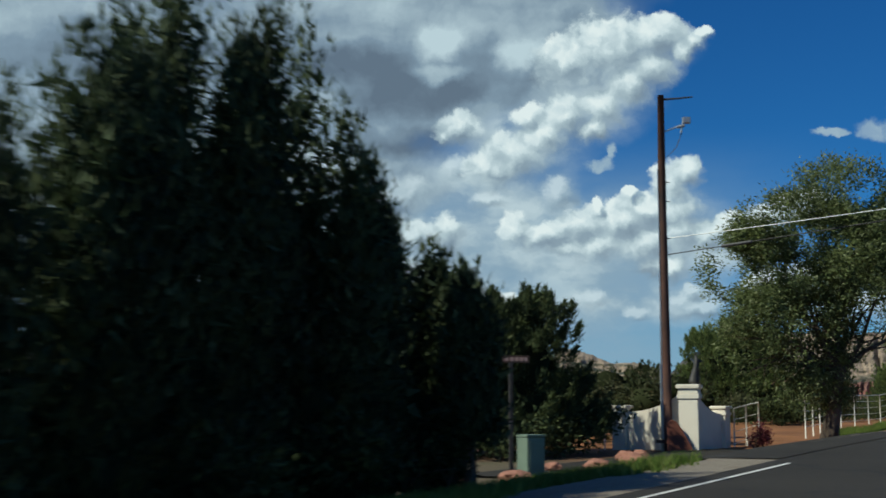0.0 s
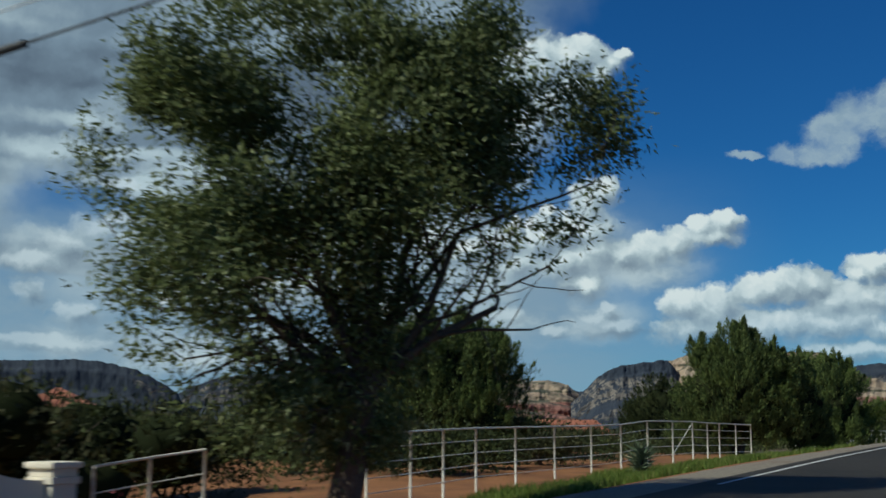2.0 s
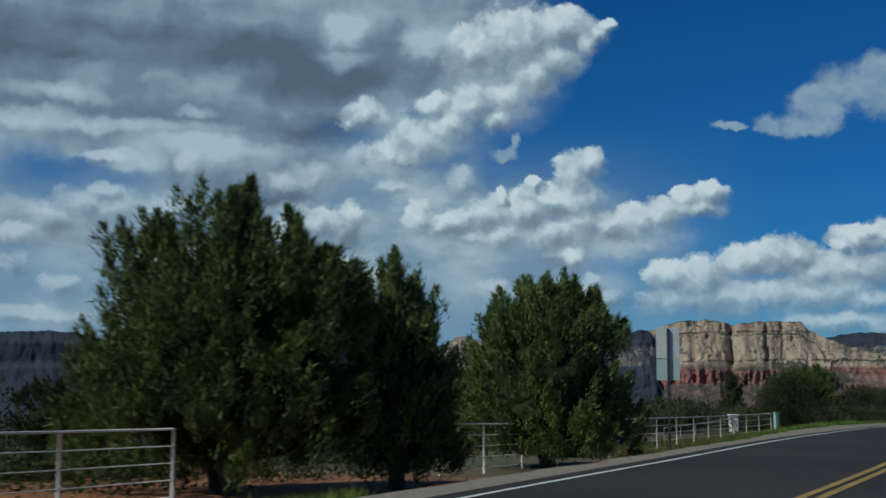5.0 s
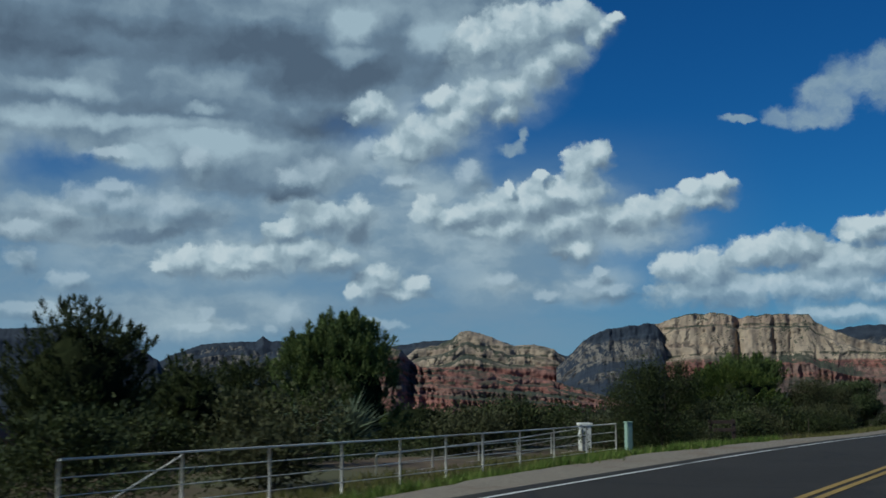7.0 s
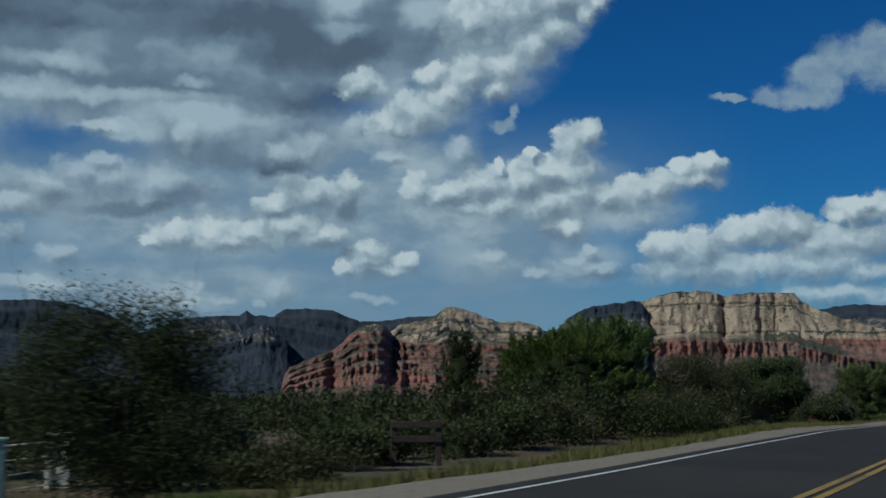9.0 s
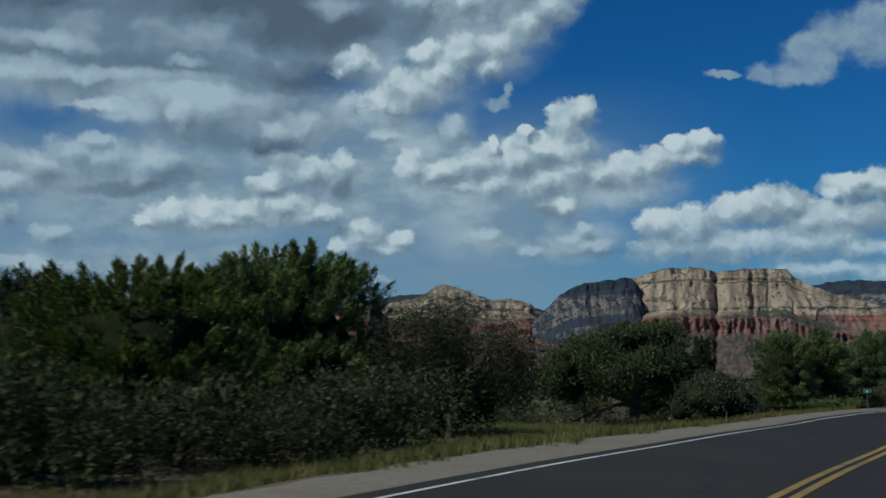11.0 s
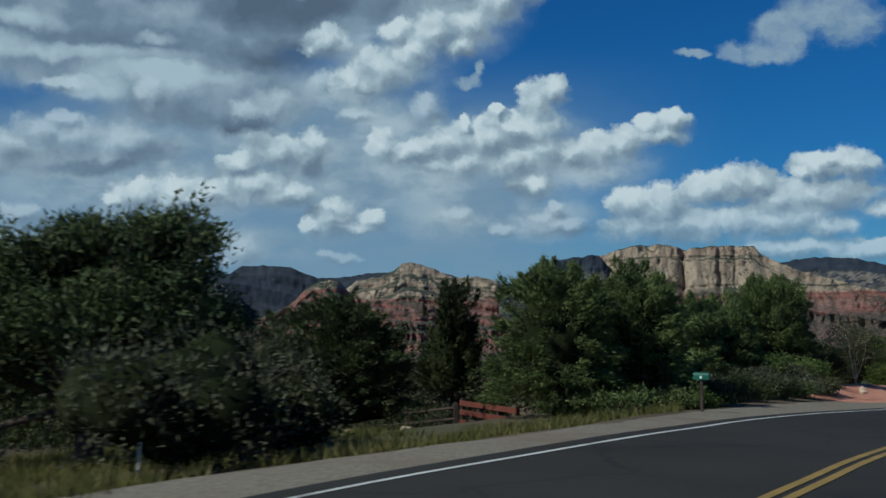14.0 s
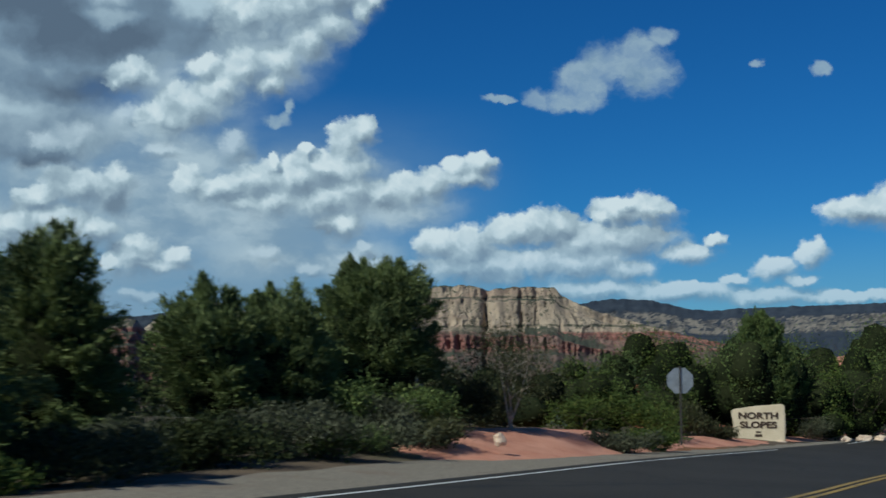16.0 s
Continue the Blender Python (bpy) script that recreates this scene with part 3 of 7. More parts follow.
def shaded_wooded_cliff_material(name, lo, hi, seed, bare_from=0.46):
    """Dark pinewoods with bare pale cliffs showing between two heights, cloud shade put into both colours."""
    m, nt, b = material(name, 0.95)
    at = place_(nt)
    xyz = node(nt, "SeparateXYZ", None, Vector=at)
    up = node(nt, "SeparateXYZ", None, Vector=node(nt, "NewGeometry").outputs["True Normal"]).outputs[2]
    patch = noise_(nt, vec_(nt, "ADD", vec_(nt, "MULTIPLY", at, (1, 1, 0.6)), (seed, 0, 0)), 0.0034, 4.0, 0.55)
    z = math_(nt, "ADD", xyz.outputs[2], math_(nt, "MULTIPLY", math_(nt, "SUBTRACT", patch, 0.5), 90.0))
    # Cloud shade is mixed in here: dark bluish woods, lowered rock tones.
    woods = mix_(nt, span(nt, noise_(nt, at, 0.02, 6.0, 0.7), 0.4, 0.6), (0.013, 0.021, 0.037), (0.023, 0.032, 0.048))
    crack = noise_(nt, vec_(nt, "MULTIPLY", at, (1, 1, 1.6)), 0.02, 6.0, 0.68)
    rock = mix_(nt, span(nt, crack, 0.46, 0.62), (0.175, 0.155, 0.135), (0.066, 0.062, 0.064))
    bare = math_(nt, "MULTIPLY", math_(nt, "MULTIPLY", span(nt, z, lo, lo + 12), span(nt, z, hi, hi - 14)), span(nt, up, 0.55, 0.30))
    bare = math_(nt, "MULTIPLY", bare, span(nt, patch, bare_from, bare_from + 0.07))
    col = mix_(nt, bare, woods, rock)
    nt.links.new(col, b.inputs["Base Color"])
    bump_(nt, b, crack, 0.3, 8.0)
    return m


ASPHALT, GRAVEL, EARTH = asphalt_material(), gravel_material(), earth_material()


# ---------------------------------------------------------------- mesh helpers
def mesh_object(name, bm, mat, parent=None, label="", smooth=False):
    me = bpy.data.meshes.new(name)
    bm.to_mesh(me)
    bm.free()
    me.materials.append(mat)
    if smooth:
        me.polygons.foreach_set("use_smooth", [True] * len(me.polygons))
    ob = new(name, me)
    if parent is not None:
        ob.parent = parent
    if label:
        tagged(ob, label)
    return ob


def part(name, bm, mat, parent, label="", smooth=False):
    return mesh_object(name, bm, mat, parent, label, smooth)


def arrays_mesh(name, verts, quads, mat):
    """A mesh from numpy arrays of corners and of faces with equally many corners."""
    me = bpy.data.meshes.new(name)
    n = quads.shape[1]
    me.vertices.add(len(verts))
    me.vertices.foreach_set("co", verts.astype(np.float32).ravel())
    me.loops.add(quads.size)
    me.loops.foreach_set("vertex_index", quads.astype(np.int32).ravel())
    me.polygons.add(len(quads))
    me.polygons.foreach_set("loop_start", np.arange(0, quads.size, n, dtype=np.int32))
    me.update(calc_edges=True)
    me.materials.append(mat)
    return me


def thing(name, xyz, label, category, group="", kind="", turn=0.0):
    ob = new(name)
    ob.empty_display_size = 0.2
    ob.matrix_basis = Matrix.Translation(xyz) @ Matrix.Rotation(turn, 4, "Z")
    return tagged(ob, label, category, group, kind)


def box(bm, lo, hi, bevel=0.0, m=None):
    got = bmesh.ops.create_cube(bm, size=1.0)
    vs = got["verts"]
    for v in vs:
        v.co = Vector([lo[i] + (v.co[i] + 0.5) * (hi[i] - lo[i]) for i in range(3)])
    if bevel:
        es = list({e for v in vs for e in v.link_edges})
        out = bmesh.ops.bevel(bm, geom=es, offset=bevel, segments=2, affect="EDGES", profile=0.6)
        vs = list({v for f in out["faces"] for v in f.verts} | {v for v in vs if v.is_valid})
    if m is not None:
        bmesh.ops.transform(bm, matrix=m, verts=[v for v in vs if v.is_valid])
    return bm


def tube(bm, pts, radii, sides=8, cap=True):
    """A tapered pipe through the points."""
    pts = [Vector(p) for p in pts]
    if not hasattr(radii, "__len__"):
        radii = [radii] * len(pts)
    rings = []
    whole = pts[-1] - pts[0]
    ref = Vector((1, 0, 0)) if abs(whole.z) > 0.6 * whole.length else Vector((0, 0, 1))
    for i, p in enumerate(pts):
        d = (pts[min(i + 1, len(pts) - 1)] - pts[max(i - 1, 0)]).normalized()
        a = d.cross(ref)
        if a.length < 1e-3:
            a = d.cross(Vector((0, 1, 0)))
        a.normalize()
        b = d.cross(a)
        rings.append([bm.verts.new(p + radii[i] * (a * math.cos(6.28319 * k / sides) + b * math.sin(6.28319 * k / sides))) for k in range(sides)])
    for r, s in zip(rings, rings[1:]):
        for k in range(sides):
            bm.faces.new((r[k], r[(k + 1) % sides], s[(k + 1) % sides], s[k]))
    if cap:
        bm.faces.new(rings[0])
        bm.faces.new(rings[-1][::-1])
    return bm


def fresh():
    return bmesh.new()


# ---------------------------------------------------------------- the lie of the land
# s runs along the road, d to the left of it.
AHEAD, ASIDE = np.array((0.51068, 0.85977)), np.array((-0.85977, 0.51068))


def spot(s, d, z=None):
    x, y = s * AHEAD[0] + d * ASIDE[0], s * AHEAD[1] + d * ASIDE[1]
    return Vector((x, y, float(land(s, d)) if z is None else z))


def along(x, y):
    return x * AHEAD[0] + y * AHEAD[1], x * ASIDE[0] + y * ASIDE[1]


def ease(s, xs, ys):
    """A smooth curve through the points."""
    xs, ys = np.array(xs, float), np.array(ys, float)
    s = np.asarray(s, float)
    m = np.gradient(ys, xs)
    k = np.clip(np.searchsorted(xs, s) - 1, 0, len(xs) - 2)
    h = xs[k + 1] - xs[k]
    u = np.clip((s - xs[k]) / h, 0, 1)
    return (2 * u**3 - 3 * u**2 + 1) * ys[k] + (u**3 - 2 * u**2 + u) * h * m[k] + (3 * u**2 - 2 * u**3) * ys[k + 1] + (u**3 - u**2) * h * m[k + 1]


def edge_line(s):
    return ease(s, (-300, 0, 14, 37, 52, 64, 76, 84, 91, 98, 110, 121, 128, 138, 150, 161, 167, 175, 180, 185, 189, 194, 200, 205, 209, 213, 216.5, 223, 228, 235, 244, 256, 275, 300, 420),
                (5.5, 5.7, 5.8, 6.1, 6.25, 6.28, 6.33, 6.28, 6.4, 6.45, 6.2, 5.87, 5.88, 6.18, 6.45, 6.95, 7.15, 7.56, 7.74, 7.85, 7.78, 7.32, 6.98, 6.9, 6.66, 6.24, 5.74, 4.84, 4.16, 3.0, 1.3, -1.0, -4.8, -10.5, -45))


def road_height(s):
    return ease(s, (-300, -40, 0, 13, 25, 38, 50, 61, 77, 93, 107, 118, 127, 135, 149, 155, 167, 178, 188, 199, 225, 262, 330, 420),
                (-3, -0.7, 0.0, 0.28, 0.56, 0.77, 0.98, 1.17, 1.34, 1.41, 1.39, 1.34, 1.22, 1.05, 0.80, 0.66, 0.30, -0.09, -0.46, -0.91, -1.96, -3.41, -5.56, -7.36))


def verge(s):
    return ease(s, (-300, 0, 20, 37, 60, 80, 95, 130, 142, 160, 173, 186, 198, 208, 217, 225, 232, 241, 258, 300, 420),
                (-0.5, -0.3, -0.45, -0.6, -0.45, -0.6, -0.85, -0.6, -0.65, -0.4, -0.3, -0.5, -0.6, -0.35, -0.1, 0.3, 0.55, 0.35, 0.1, 0.0, 0.0))


def banking(s):
    """Cross-slope of the road in the bend: the left side stands higher."""
    u, w = np.clip((s - 183) / 17, 0, 1), np.clip((s - 262) / 30, 0, 1)
    return 0.045 * u * u * (3 - 2 * u) * (1 - w)


def shoulder_width(s):
    return ease(s, (-300, 60, 80, 95, 111, 128, 142, 165, 184, 200, 208, 217, 223, 229, 238, 260, 420), (1.4, 1.4, 1.2, 1.1, 2.1, 1.7, 1.4, 2.2, 2.1, 1.5, 2.0, 2.7, 3.1, 2.5, 1.6, 1.4, 1.4))


def land(s, d):
    s, d = np.asarray(s, float), np.asarray(d, float)
    e = d - edge_line(s)
    u = np.clip((e - shoulder_width(np.clip(s, -300, 420)) + 0.1) / 3.0, 0, 1)
    u = u * u * (3 - 2 * u)
    out = np.clip(e - 12, 0, None)
    fall = -0.035 * np.clip(out, 0, 100) - 0.05 * np.clip(out - 100, 0, 1000) - 0.012 * np.clip(out - 1100, 0, 2000)
    front = np.clip(s - 330, 0, None)
    fall = fall - 0.05 * np.clip(front, 0, 700) - 0.012 * np.clip(front - 700, 0, 2500)
    far = np.clip((np.abs(e) - 6) / 10, 0, 1)
    bumps = far * 0.12 * (np.sin(s * 0.31 + d * 0.17) + np.sin(d * 0.43 - s * 0.12 + 1.7))
    w = np.clip((s - 186) / 10, 0, 1) * np.clip((229 - s) / 12, 0, 1)
    fall = fall - 0.075 * w * w * (3 - 2 * w) * np.clip(e - 4, 0, 12)
    v = np.clip((s - 202) / 8, 0, 1) * np.clip((226 - s) / 6, 0, 1)
    fall = fall - 0.14 * v * v * (3 - 2 * v) * np.clip(e - 8, 0, 4)
    return road_height(np.clip(s, -300, 420)) + u * verge(np.clip(s, -300, 420)) + np.maximum(fall, -88.0) + bumps + banking(s) * np.clip(d - 0.5, -8, 14)


def build_ground():
    def steps(*spans):
        return np.unique(np.concatenate([np.arange(a, b, c) for a, b, c in spans]))
    S = steps((-4500, -300, 300), (-300, -30, 15), (-30, 290, 1.5), (290, 420, 6), (420, 4700, 150))
    D = steps((-4500, -120, 300), (-120, -16, 8), (-16, 2, 1.5), (2, 18, 0.5), (18, 45, 1.5), (45, 120, 6), (120, 4700, 150))
    gs, gd = np.meshgrid(S, D, indexing="ij")
    x, y = gs * AHEAD[0] + gd * ASIDE[0], gs * AHEAD[1] + gd * ASIDE[1]
    z = land(gs, gd) - 0.03
    n, k = gs.shape
    idx = np.arange(n * k).reshape(n, k)
    quads = np.stack([idx[:-1, :-1], idx[1:, :-1], idx[1:, 1:], idx[:-1, 1:]], -1).reshape(-1, 4)
    me = arrays_mesh("ground", np.stack([x, y, z], -1).reshape(-1, 3), quads, EARTH)
    me.polygons.foreach_set("use_smooth", [True] * len(me.polygons))
    tagged(new("ground", me), "red earth and olive scrub falling away to a wooded valley", "ground", kind="structure")


def strip(name, s0, s1, inner, outer, lift, mat, label, step=1.0, cuts=1, category="road", rough_edge=0.0):
    """A band of road surface between two offsets from the edge line."""
    S = np.arange(s0, s1 + step, step)
    slope = np.gradient(edge_line(S), S)
    rows = []
    for c in range(cuts + 1):
        f = c / cuts
        a = inner(S) if callable(inner) else np.full_like(S, inner)
        b = outer(S) if callable(outer) else np.full_like(S, outer)
        off = a + (b - a) * f
        if rough_edge and c == cuts:
            off = off + rough_edge * np.array([noise.noise((v * 0.55, 3.1, 0)) + 0.5 * noise.noise((v * 1.9, 8.1, 0)) for v in S])
        norm = np.sqrt(1 + slope**2)
        s, d = S - off * slope / norm, edge_line(S) + off / norm
        x, y = s * AHEAD[0] + d * ASIDE[0], s * AHEAD[1] + d * ASIDE[1]
        rows.append(np.stack([x, y, land(s, d) + lift], -1))
    v = np.stack(rows, 1)
    n, k = v.shape[:2]
    idx = np.arange(n * k).reshape(n, k)
    quads = np.stack([idx[:-1, :-1], idx[1:, :-1], idx[1:, 1:], idx[:-1, 1:]], -1).reshape(-1, 4)[:, ::-1]
    me = arrays_mesh(name, v.reshape(-1, 3), quads, mat)
    me.polygons.foreach_set("use_smooth", [True] * len(me.polygons))
    return tagged(new(name, me), label, category, kind="structure")


build_ground()
strip("road", -60, 330, lambda s: -7.6 - 4.5 * np.exp(-((s - 203) / 18) ** 2), 0.45, 0.0, ASPHALT, "dark grey worn asphalt two-lane road", 1.5, 8)
strip("shoulder", -60, 330, 0.45, shoulder_width, -0.008, GRAVEL, "grey-brown gravel shoulder beside the road", 0.8, 5, "shoulder", 0.3)
for a, b in ((-40, 20.2), (36.6, 43.5), (47.5, 246), (262, 330)):
    strip("edge_line", a, b, -0.045, 0.045, 0.008, LINE_WHITE, "worn white edge line painted on the asphalt", 1.0, 1, "road marking")
def centre(s):
    """The middle of the double line, from the edge line; the lanes widen in the bend."""
    return -3.7 - ease(np.clip(s, 0, 400), (0, 60, 84, 110, 123, 130, 150, 165, 178, 187, 191, 196, 200, 207, 213.6, 221.6, 233, 245, 262, 300, 400),
                       (0, 0.02, 0.12, -0.05, -0.28, -0.2, 0.15, 0.4, 0.58, 0.55, 0.25, -0.02, 0.0, 0.3, 0.8, 1.42, 2.0, 2.3, 2.2, 1.4, 0))


for o in (-0.11, 0.11):
    strip("centre_line", -40, 330, lambda s: centre(s) + o - 0.06, lambda s: centre(s) + o + 0.06, 0.008, LINE_YELLOW, "worn yellow double centre line on the asphalt", 1.0, 1, "road marking")
strip("driveway", 22, 36, 0.45, 7.2, 0.012, ASPHALT, "dark asphalt driveway apron leading to the gate", 0.8, 8, "driveway")


# ---------------------------------------------------------------- mountains
FAR_EYE = (55.1, 91.9, 2.8)


def mesa(name, label, skyline, dist, base, mat, steps, talus=420.0, seed=1, rough=60.0, cols=260, rows=70, depth=500, clefts=(), cracks=0.20, ledges=0, gullies=None, soft_rock=False):
    """A layered butte or ridge. skyline: azimuth and elevation in degrees as seen from the middle of the road; base: height of its foot;
    steps: share of the height, and how far forward of the rim the face stands there, as a share of talus."""
    az0, az1 = skyline[0][0], skyline[-1][0]
    A = np.linspace(az0, az1, cols)
    E = np.interp(A, [p[0] for p in skyline], [p[1] for p in skyline])
    top = FAR_EYE[2] + dist * np.tan(np.radians(E))
    pts = []
    for v in np.linspace(0, 1, rows):
        row = []
        for i, a in enumerate(A):
            n1 = noise.fractal((a * 0.55 + seed, v * 0.25, 0), 0.9, 2.1, 3)
            w = v
            if ledges and 0 < v < 1:
                k = v * ledges + 0.35 * n1
                f = k - math.floor(k)
                w = min(max((math.floor(k) + f ** 4 - 0.35 * n1) / ledges, 0), 1)
            fwd = talus * float(np.interp(w, [p[0] for p in steps], [p[1] for p in steps]))
            n2 = 1 - abs(noise.noise((a * 1.35 + seed * 3, v * 0.5, 5))) * 2
            n3 = noise.fractal((a * 3.0 + seed, v * 7, 2.0), 0.8, 2.2, 4)
            n4 = noise.noise((a * 0.25 + seed, v * 26, 7.0))
            n5 = max(0.0, 0.32 - abs(noise.noise((a * 1.9 + seed + 0.7 * n3, v * 2.2, 11.0)))) * 3.1
            keep = (1 - v) * 0.65 + 0.35
            r = dist - fwd - rough * (keep * (0.9 * n1 + 0.30 * n2) + (0.16 if ledges else 0.20) * n3 + 0.05 * n4) + rough * cracks * n5 * (0.4 + abs(n1)) * (v > 0.35)
            if gullies and gullies[0] < v < gullies[1]:
                r += gullies[2] * abs(noise.noise((a * 4.2 + 0.5 * n3, v * 1.5, 3.0))) ** 0.7 * math.sin(math.pi * (v - gullies[0]) / (gullies[1] - gullies[0]))
            for ca, cw, cd in clefts:
                r += cd * math.exp(-((a - ca + 0.12 * n3) / cw) ** 2) * min(1.0, v * 2.2)
            z = base + (top[i] - base) * v + (n3 * 3.5 if v > 0.97 else n3 * 2.5 * (0 < v < 1))
            row.append((FAR_EYE[0] + r * math.sin(radians(a)), FAR_EYE[1] + r * math.cos(radians(a)), z))
        pts.append(row)
    back = [(FAR_EYE[0] + (dist + depth) * math.sin(radians(a)), FAR_EYE[1] + (dist + depth) * math.cos(radians(a)), base) for a in A]
    plateau = [(FAR_EYE[0] + (dist + depth * 0.6) * math.sin(radians(a)), FAR_EYE[1] + (dist + depth * 0.6) * math.cos(radians(a)), top[i] - 2) for i, a in enumerate(A)]
    pts += [plateau, back]
    v = np.array(pts)
    foot = v[0, cols // 2].copy()
    root = thing(name, Vector(foot), label, "mountain")
    cut = int(rows * 0.45)
    for piece, rng_ in (("lower_slope", v[:cut + 1]), ("cliff", v[cut:rows]), ("plateau", v[rows - 1:])):
        n, k = rng_.shape[:2]
        idx = np.arange(n * k).reshape(n, k)
        quads = np.stack([idx[:-1, :-1], idx[:-1, 1:], idx[1:, 1:], idx[1:, :-1]], -1).reshape(-1, 4)
        me = arrays_mesh(piece, (rng_ - foot).reshape(-1, 3), quads, mat)
        if soft_rock:
            me.shade_smooth()
        new(piece, me).parent = root
    return root


def shaded_forest_ridge_material(name, c1, c2, seed):
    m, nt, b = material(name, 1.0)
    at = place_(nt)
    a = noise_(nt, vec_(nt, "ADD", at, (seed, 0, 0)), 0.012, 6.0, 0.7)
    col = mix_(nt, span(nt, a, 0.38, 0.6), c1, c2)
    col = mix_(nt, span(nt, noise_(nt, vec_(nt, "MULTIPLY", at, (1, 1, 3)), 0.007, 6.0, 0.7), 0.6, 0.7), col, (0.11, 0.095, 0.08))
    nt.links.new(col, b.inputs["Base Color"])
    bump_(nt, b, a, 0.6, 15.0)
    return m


ROCK_MESA = rock_material("banded_mesa_rock", 78.0, 3.0, 22.0, (181.0, 96.0))
ROCK_BUTTE = rock_material("banded_butte_rock", 66.0, 31.0, -10.0, (70.0, 104.0, 132.0))
ROCK_RED = rock_material("red_butte_rock", 88.0, 57.0, -62.0, (20.0, 52.0, -12.0))
# Shoulder of the same mesa; its cloud shade is put into this colour.
SHOULDER_CLIFF = shaded_wooded_cliff_material("shaded_shoulder_cliffs", 20.0, 150.0, 40.0, 0.47)
EAST_CLIFF = shaded_wooded_cliff_material("wooded_eastern_cliffs", 92.0, 172.0, 29.0, 0.36)
BARE_CLIFF = shaded_wooded_cliff_material("bare_shaded_cliffs", 78.0, 240.0, 13.0, 0.05)
WEST_CLIFF = shaded_wooded_cliff_material("shaded_wooded_west_cliffs", 75.0, 150.0, 91.0, 0.54)
# Cloud shade and distance haze are put into the ridge's dark blue tones.
RIDGE = shaded_forest_ridge_material("shaded_wooded_ridge", (0.014, 0.022, 0.036), (0.026, 0.034, 0.048), 0)
CLIFF_STEPS = ((0, 1.0), (0.30, 0.64), (0.355, 0.60), (0.40, 0.52), (0.53, 0.47), (0.545, 0.40), (0.60, 0.26), (0.62, 0.24), (0.74, 0.20), (0.87, 0.15), (0.885, 0.05), (0.99, 0.015), (1, 0))
BUTTE_STEPS = ((0, 1.0), (0.16, 0.80), (0.24, 0.78), (0.32, 0.62), (0.44, 0.60), (0.50, 0.45), (0.60, 0.42), (0.68, 0.26), (0.78, 0.22), (0.86, 0.10), (1, 0))
SLOPE_STEPS = ((0, 1.0), (0.45, 0.48), (0.60, 0.36), (0.66, 0.20), (0.88, 0.14), (0.92, 0.06), (1, 0))

mesa("great_mesa", "cream and red layered sandstone mesa with a flat top", [(8.9, 1.2), (9.5, 1.7), (10.0, 2.25), (10.6, 2.6), (11.1, 2.76), (13.4, 3.05),
     (14.3, 3.3), (14.7, 3.42), (16.2, 3.47), (16.9, 3.28), (17.3, 3.25), (18.4, 3.36), (20.1, 3.32), (20.35, 3.0), (21.2, 2.55), (22.1, 2.2), (23.6, 1.75), (26, 1.1), (29.5, 0.3), (32, -0.6)],
     3600, -85, ROCK_MESA, CLIFF_STEPS, 330, 3, 26, 400, 90, clefts=((17.0, 0.13, 38), (13.3, 0.4, 40), (18.6, 0.10, 22), (19.3, 0.12, 18), (15.3, 0.2, 14)), cracks=0.5, gullies=(0.33, 0.56, 42.0))
# Added over the mesa's left end to carry its cloud shade in the colour.
mesa("shaded_shoulder", "wooded shoulder of the mesa with a few pale cliffs, cloud shade put into its dark colour", [(8.7, 1.0), (9.4, 1.66), (10.0, 2.27), (10.6, 2.62), (11.1, 2.78), (12.4, 2.95), (13.2, 3.05), (13.6, 2.6), (13.9, 1.6), (14.2, 0.4)],
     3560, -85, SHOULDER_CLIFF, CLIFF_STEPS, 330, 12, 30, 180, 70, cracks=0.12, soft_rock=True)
mesa("middle_butte", "banded cream and red butte with a rounded peak", [(1.2, 1.2), (2.2, 1.9), (3.2, 2.1), (3.85, 2.35), (4.25, 2.72), (4.6, 2.78), (5.6, 2.5), (6.6, 2.06), (7.7, 2.1), (8.6, 1.88), (9.3, 1.3), (11.5, 0.6), (14, -0.5)],
     3750, -90, ROCK_BUTTE, BUTTE_STEPS, 520, 17, 34, 250, 84, ledges=7, gullies=(0.30, 0.60, 40.0))
mesa("red_butte", "stepped red sandstone butte with a domed top", [(-3.3, -1.5), (-3.15, -0.5), (-2.9, -0.1), (-1.9, 0.35), (-0.9, 0.75), (-0.45, 1.1), (-0.1, 1.5), (0.5, 1.85), (0.9, 1.98), (1.5, 1.85), (1.9, 1.45), (2.3, 1.1), (3.5, 1.0), (5.5, 0.8), (8.5, 0.4), (12, -0.6)],
     3150, -95, ROCK_RED, BUTTE_STEPS, 300, 41, 36, 260, 84, clefts=((-0.9, 0.2, 50), (1.9, 0.3, 90), (2.5, 0.12, 40)), ledges=7, gullies=(0.2, 0.75, 36.0))
mesa("pale_cliff", "cliffs with cloud shade put into their colour and a small nub on the wooded rim", [(-10.2, 0.4), (-9.6, 1.3), (-9.1, 1.62), (-7.7, 2.13), (-6.5, 2.25), (-5.2, 2.28), (-4.9, 2.5), (-4.6, 2.32), (-3.4, 2.22), (-1.0, 1.7), (1, 1.0), (3, 0.0)],
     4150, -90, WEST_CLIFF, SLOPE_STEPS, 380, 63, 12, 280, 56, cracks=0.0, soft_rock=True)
mesa("bare_cliff", "pale bare cliff below the wooded rim, cloud shade put into its colour", [(-9.0, 1.2), (-8.5, 1.6), (-8.0, 1.85), (-7.0, 2.05), (-6.2, 2.08), (-5.6, 2.0), (-5.2, 1.8), (-4.8, 1.5), (-4.2, 1.2)],
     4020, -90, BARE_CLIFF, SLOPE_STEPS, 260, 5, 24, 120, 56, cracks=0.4)
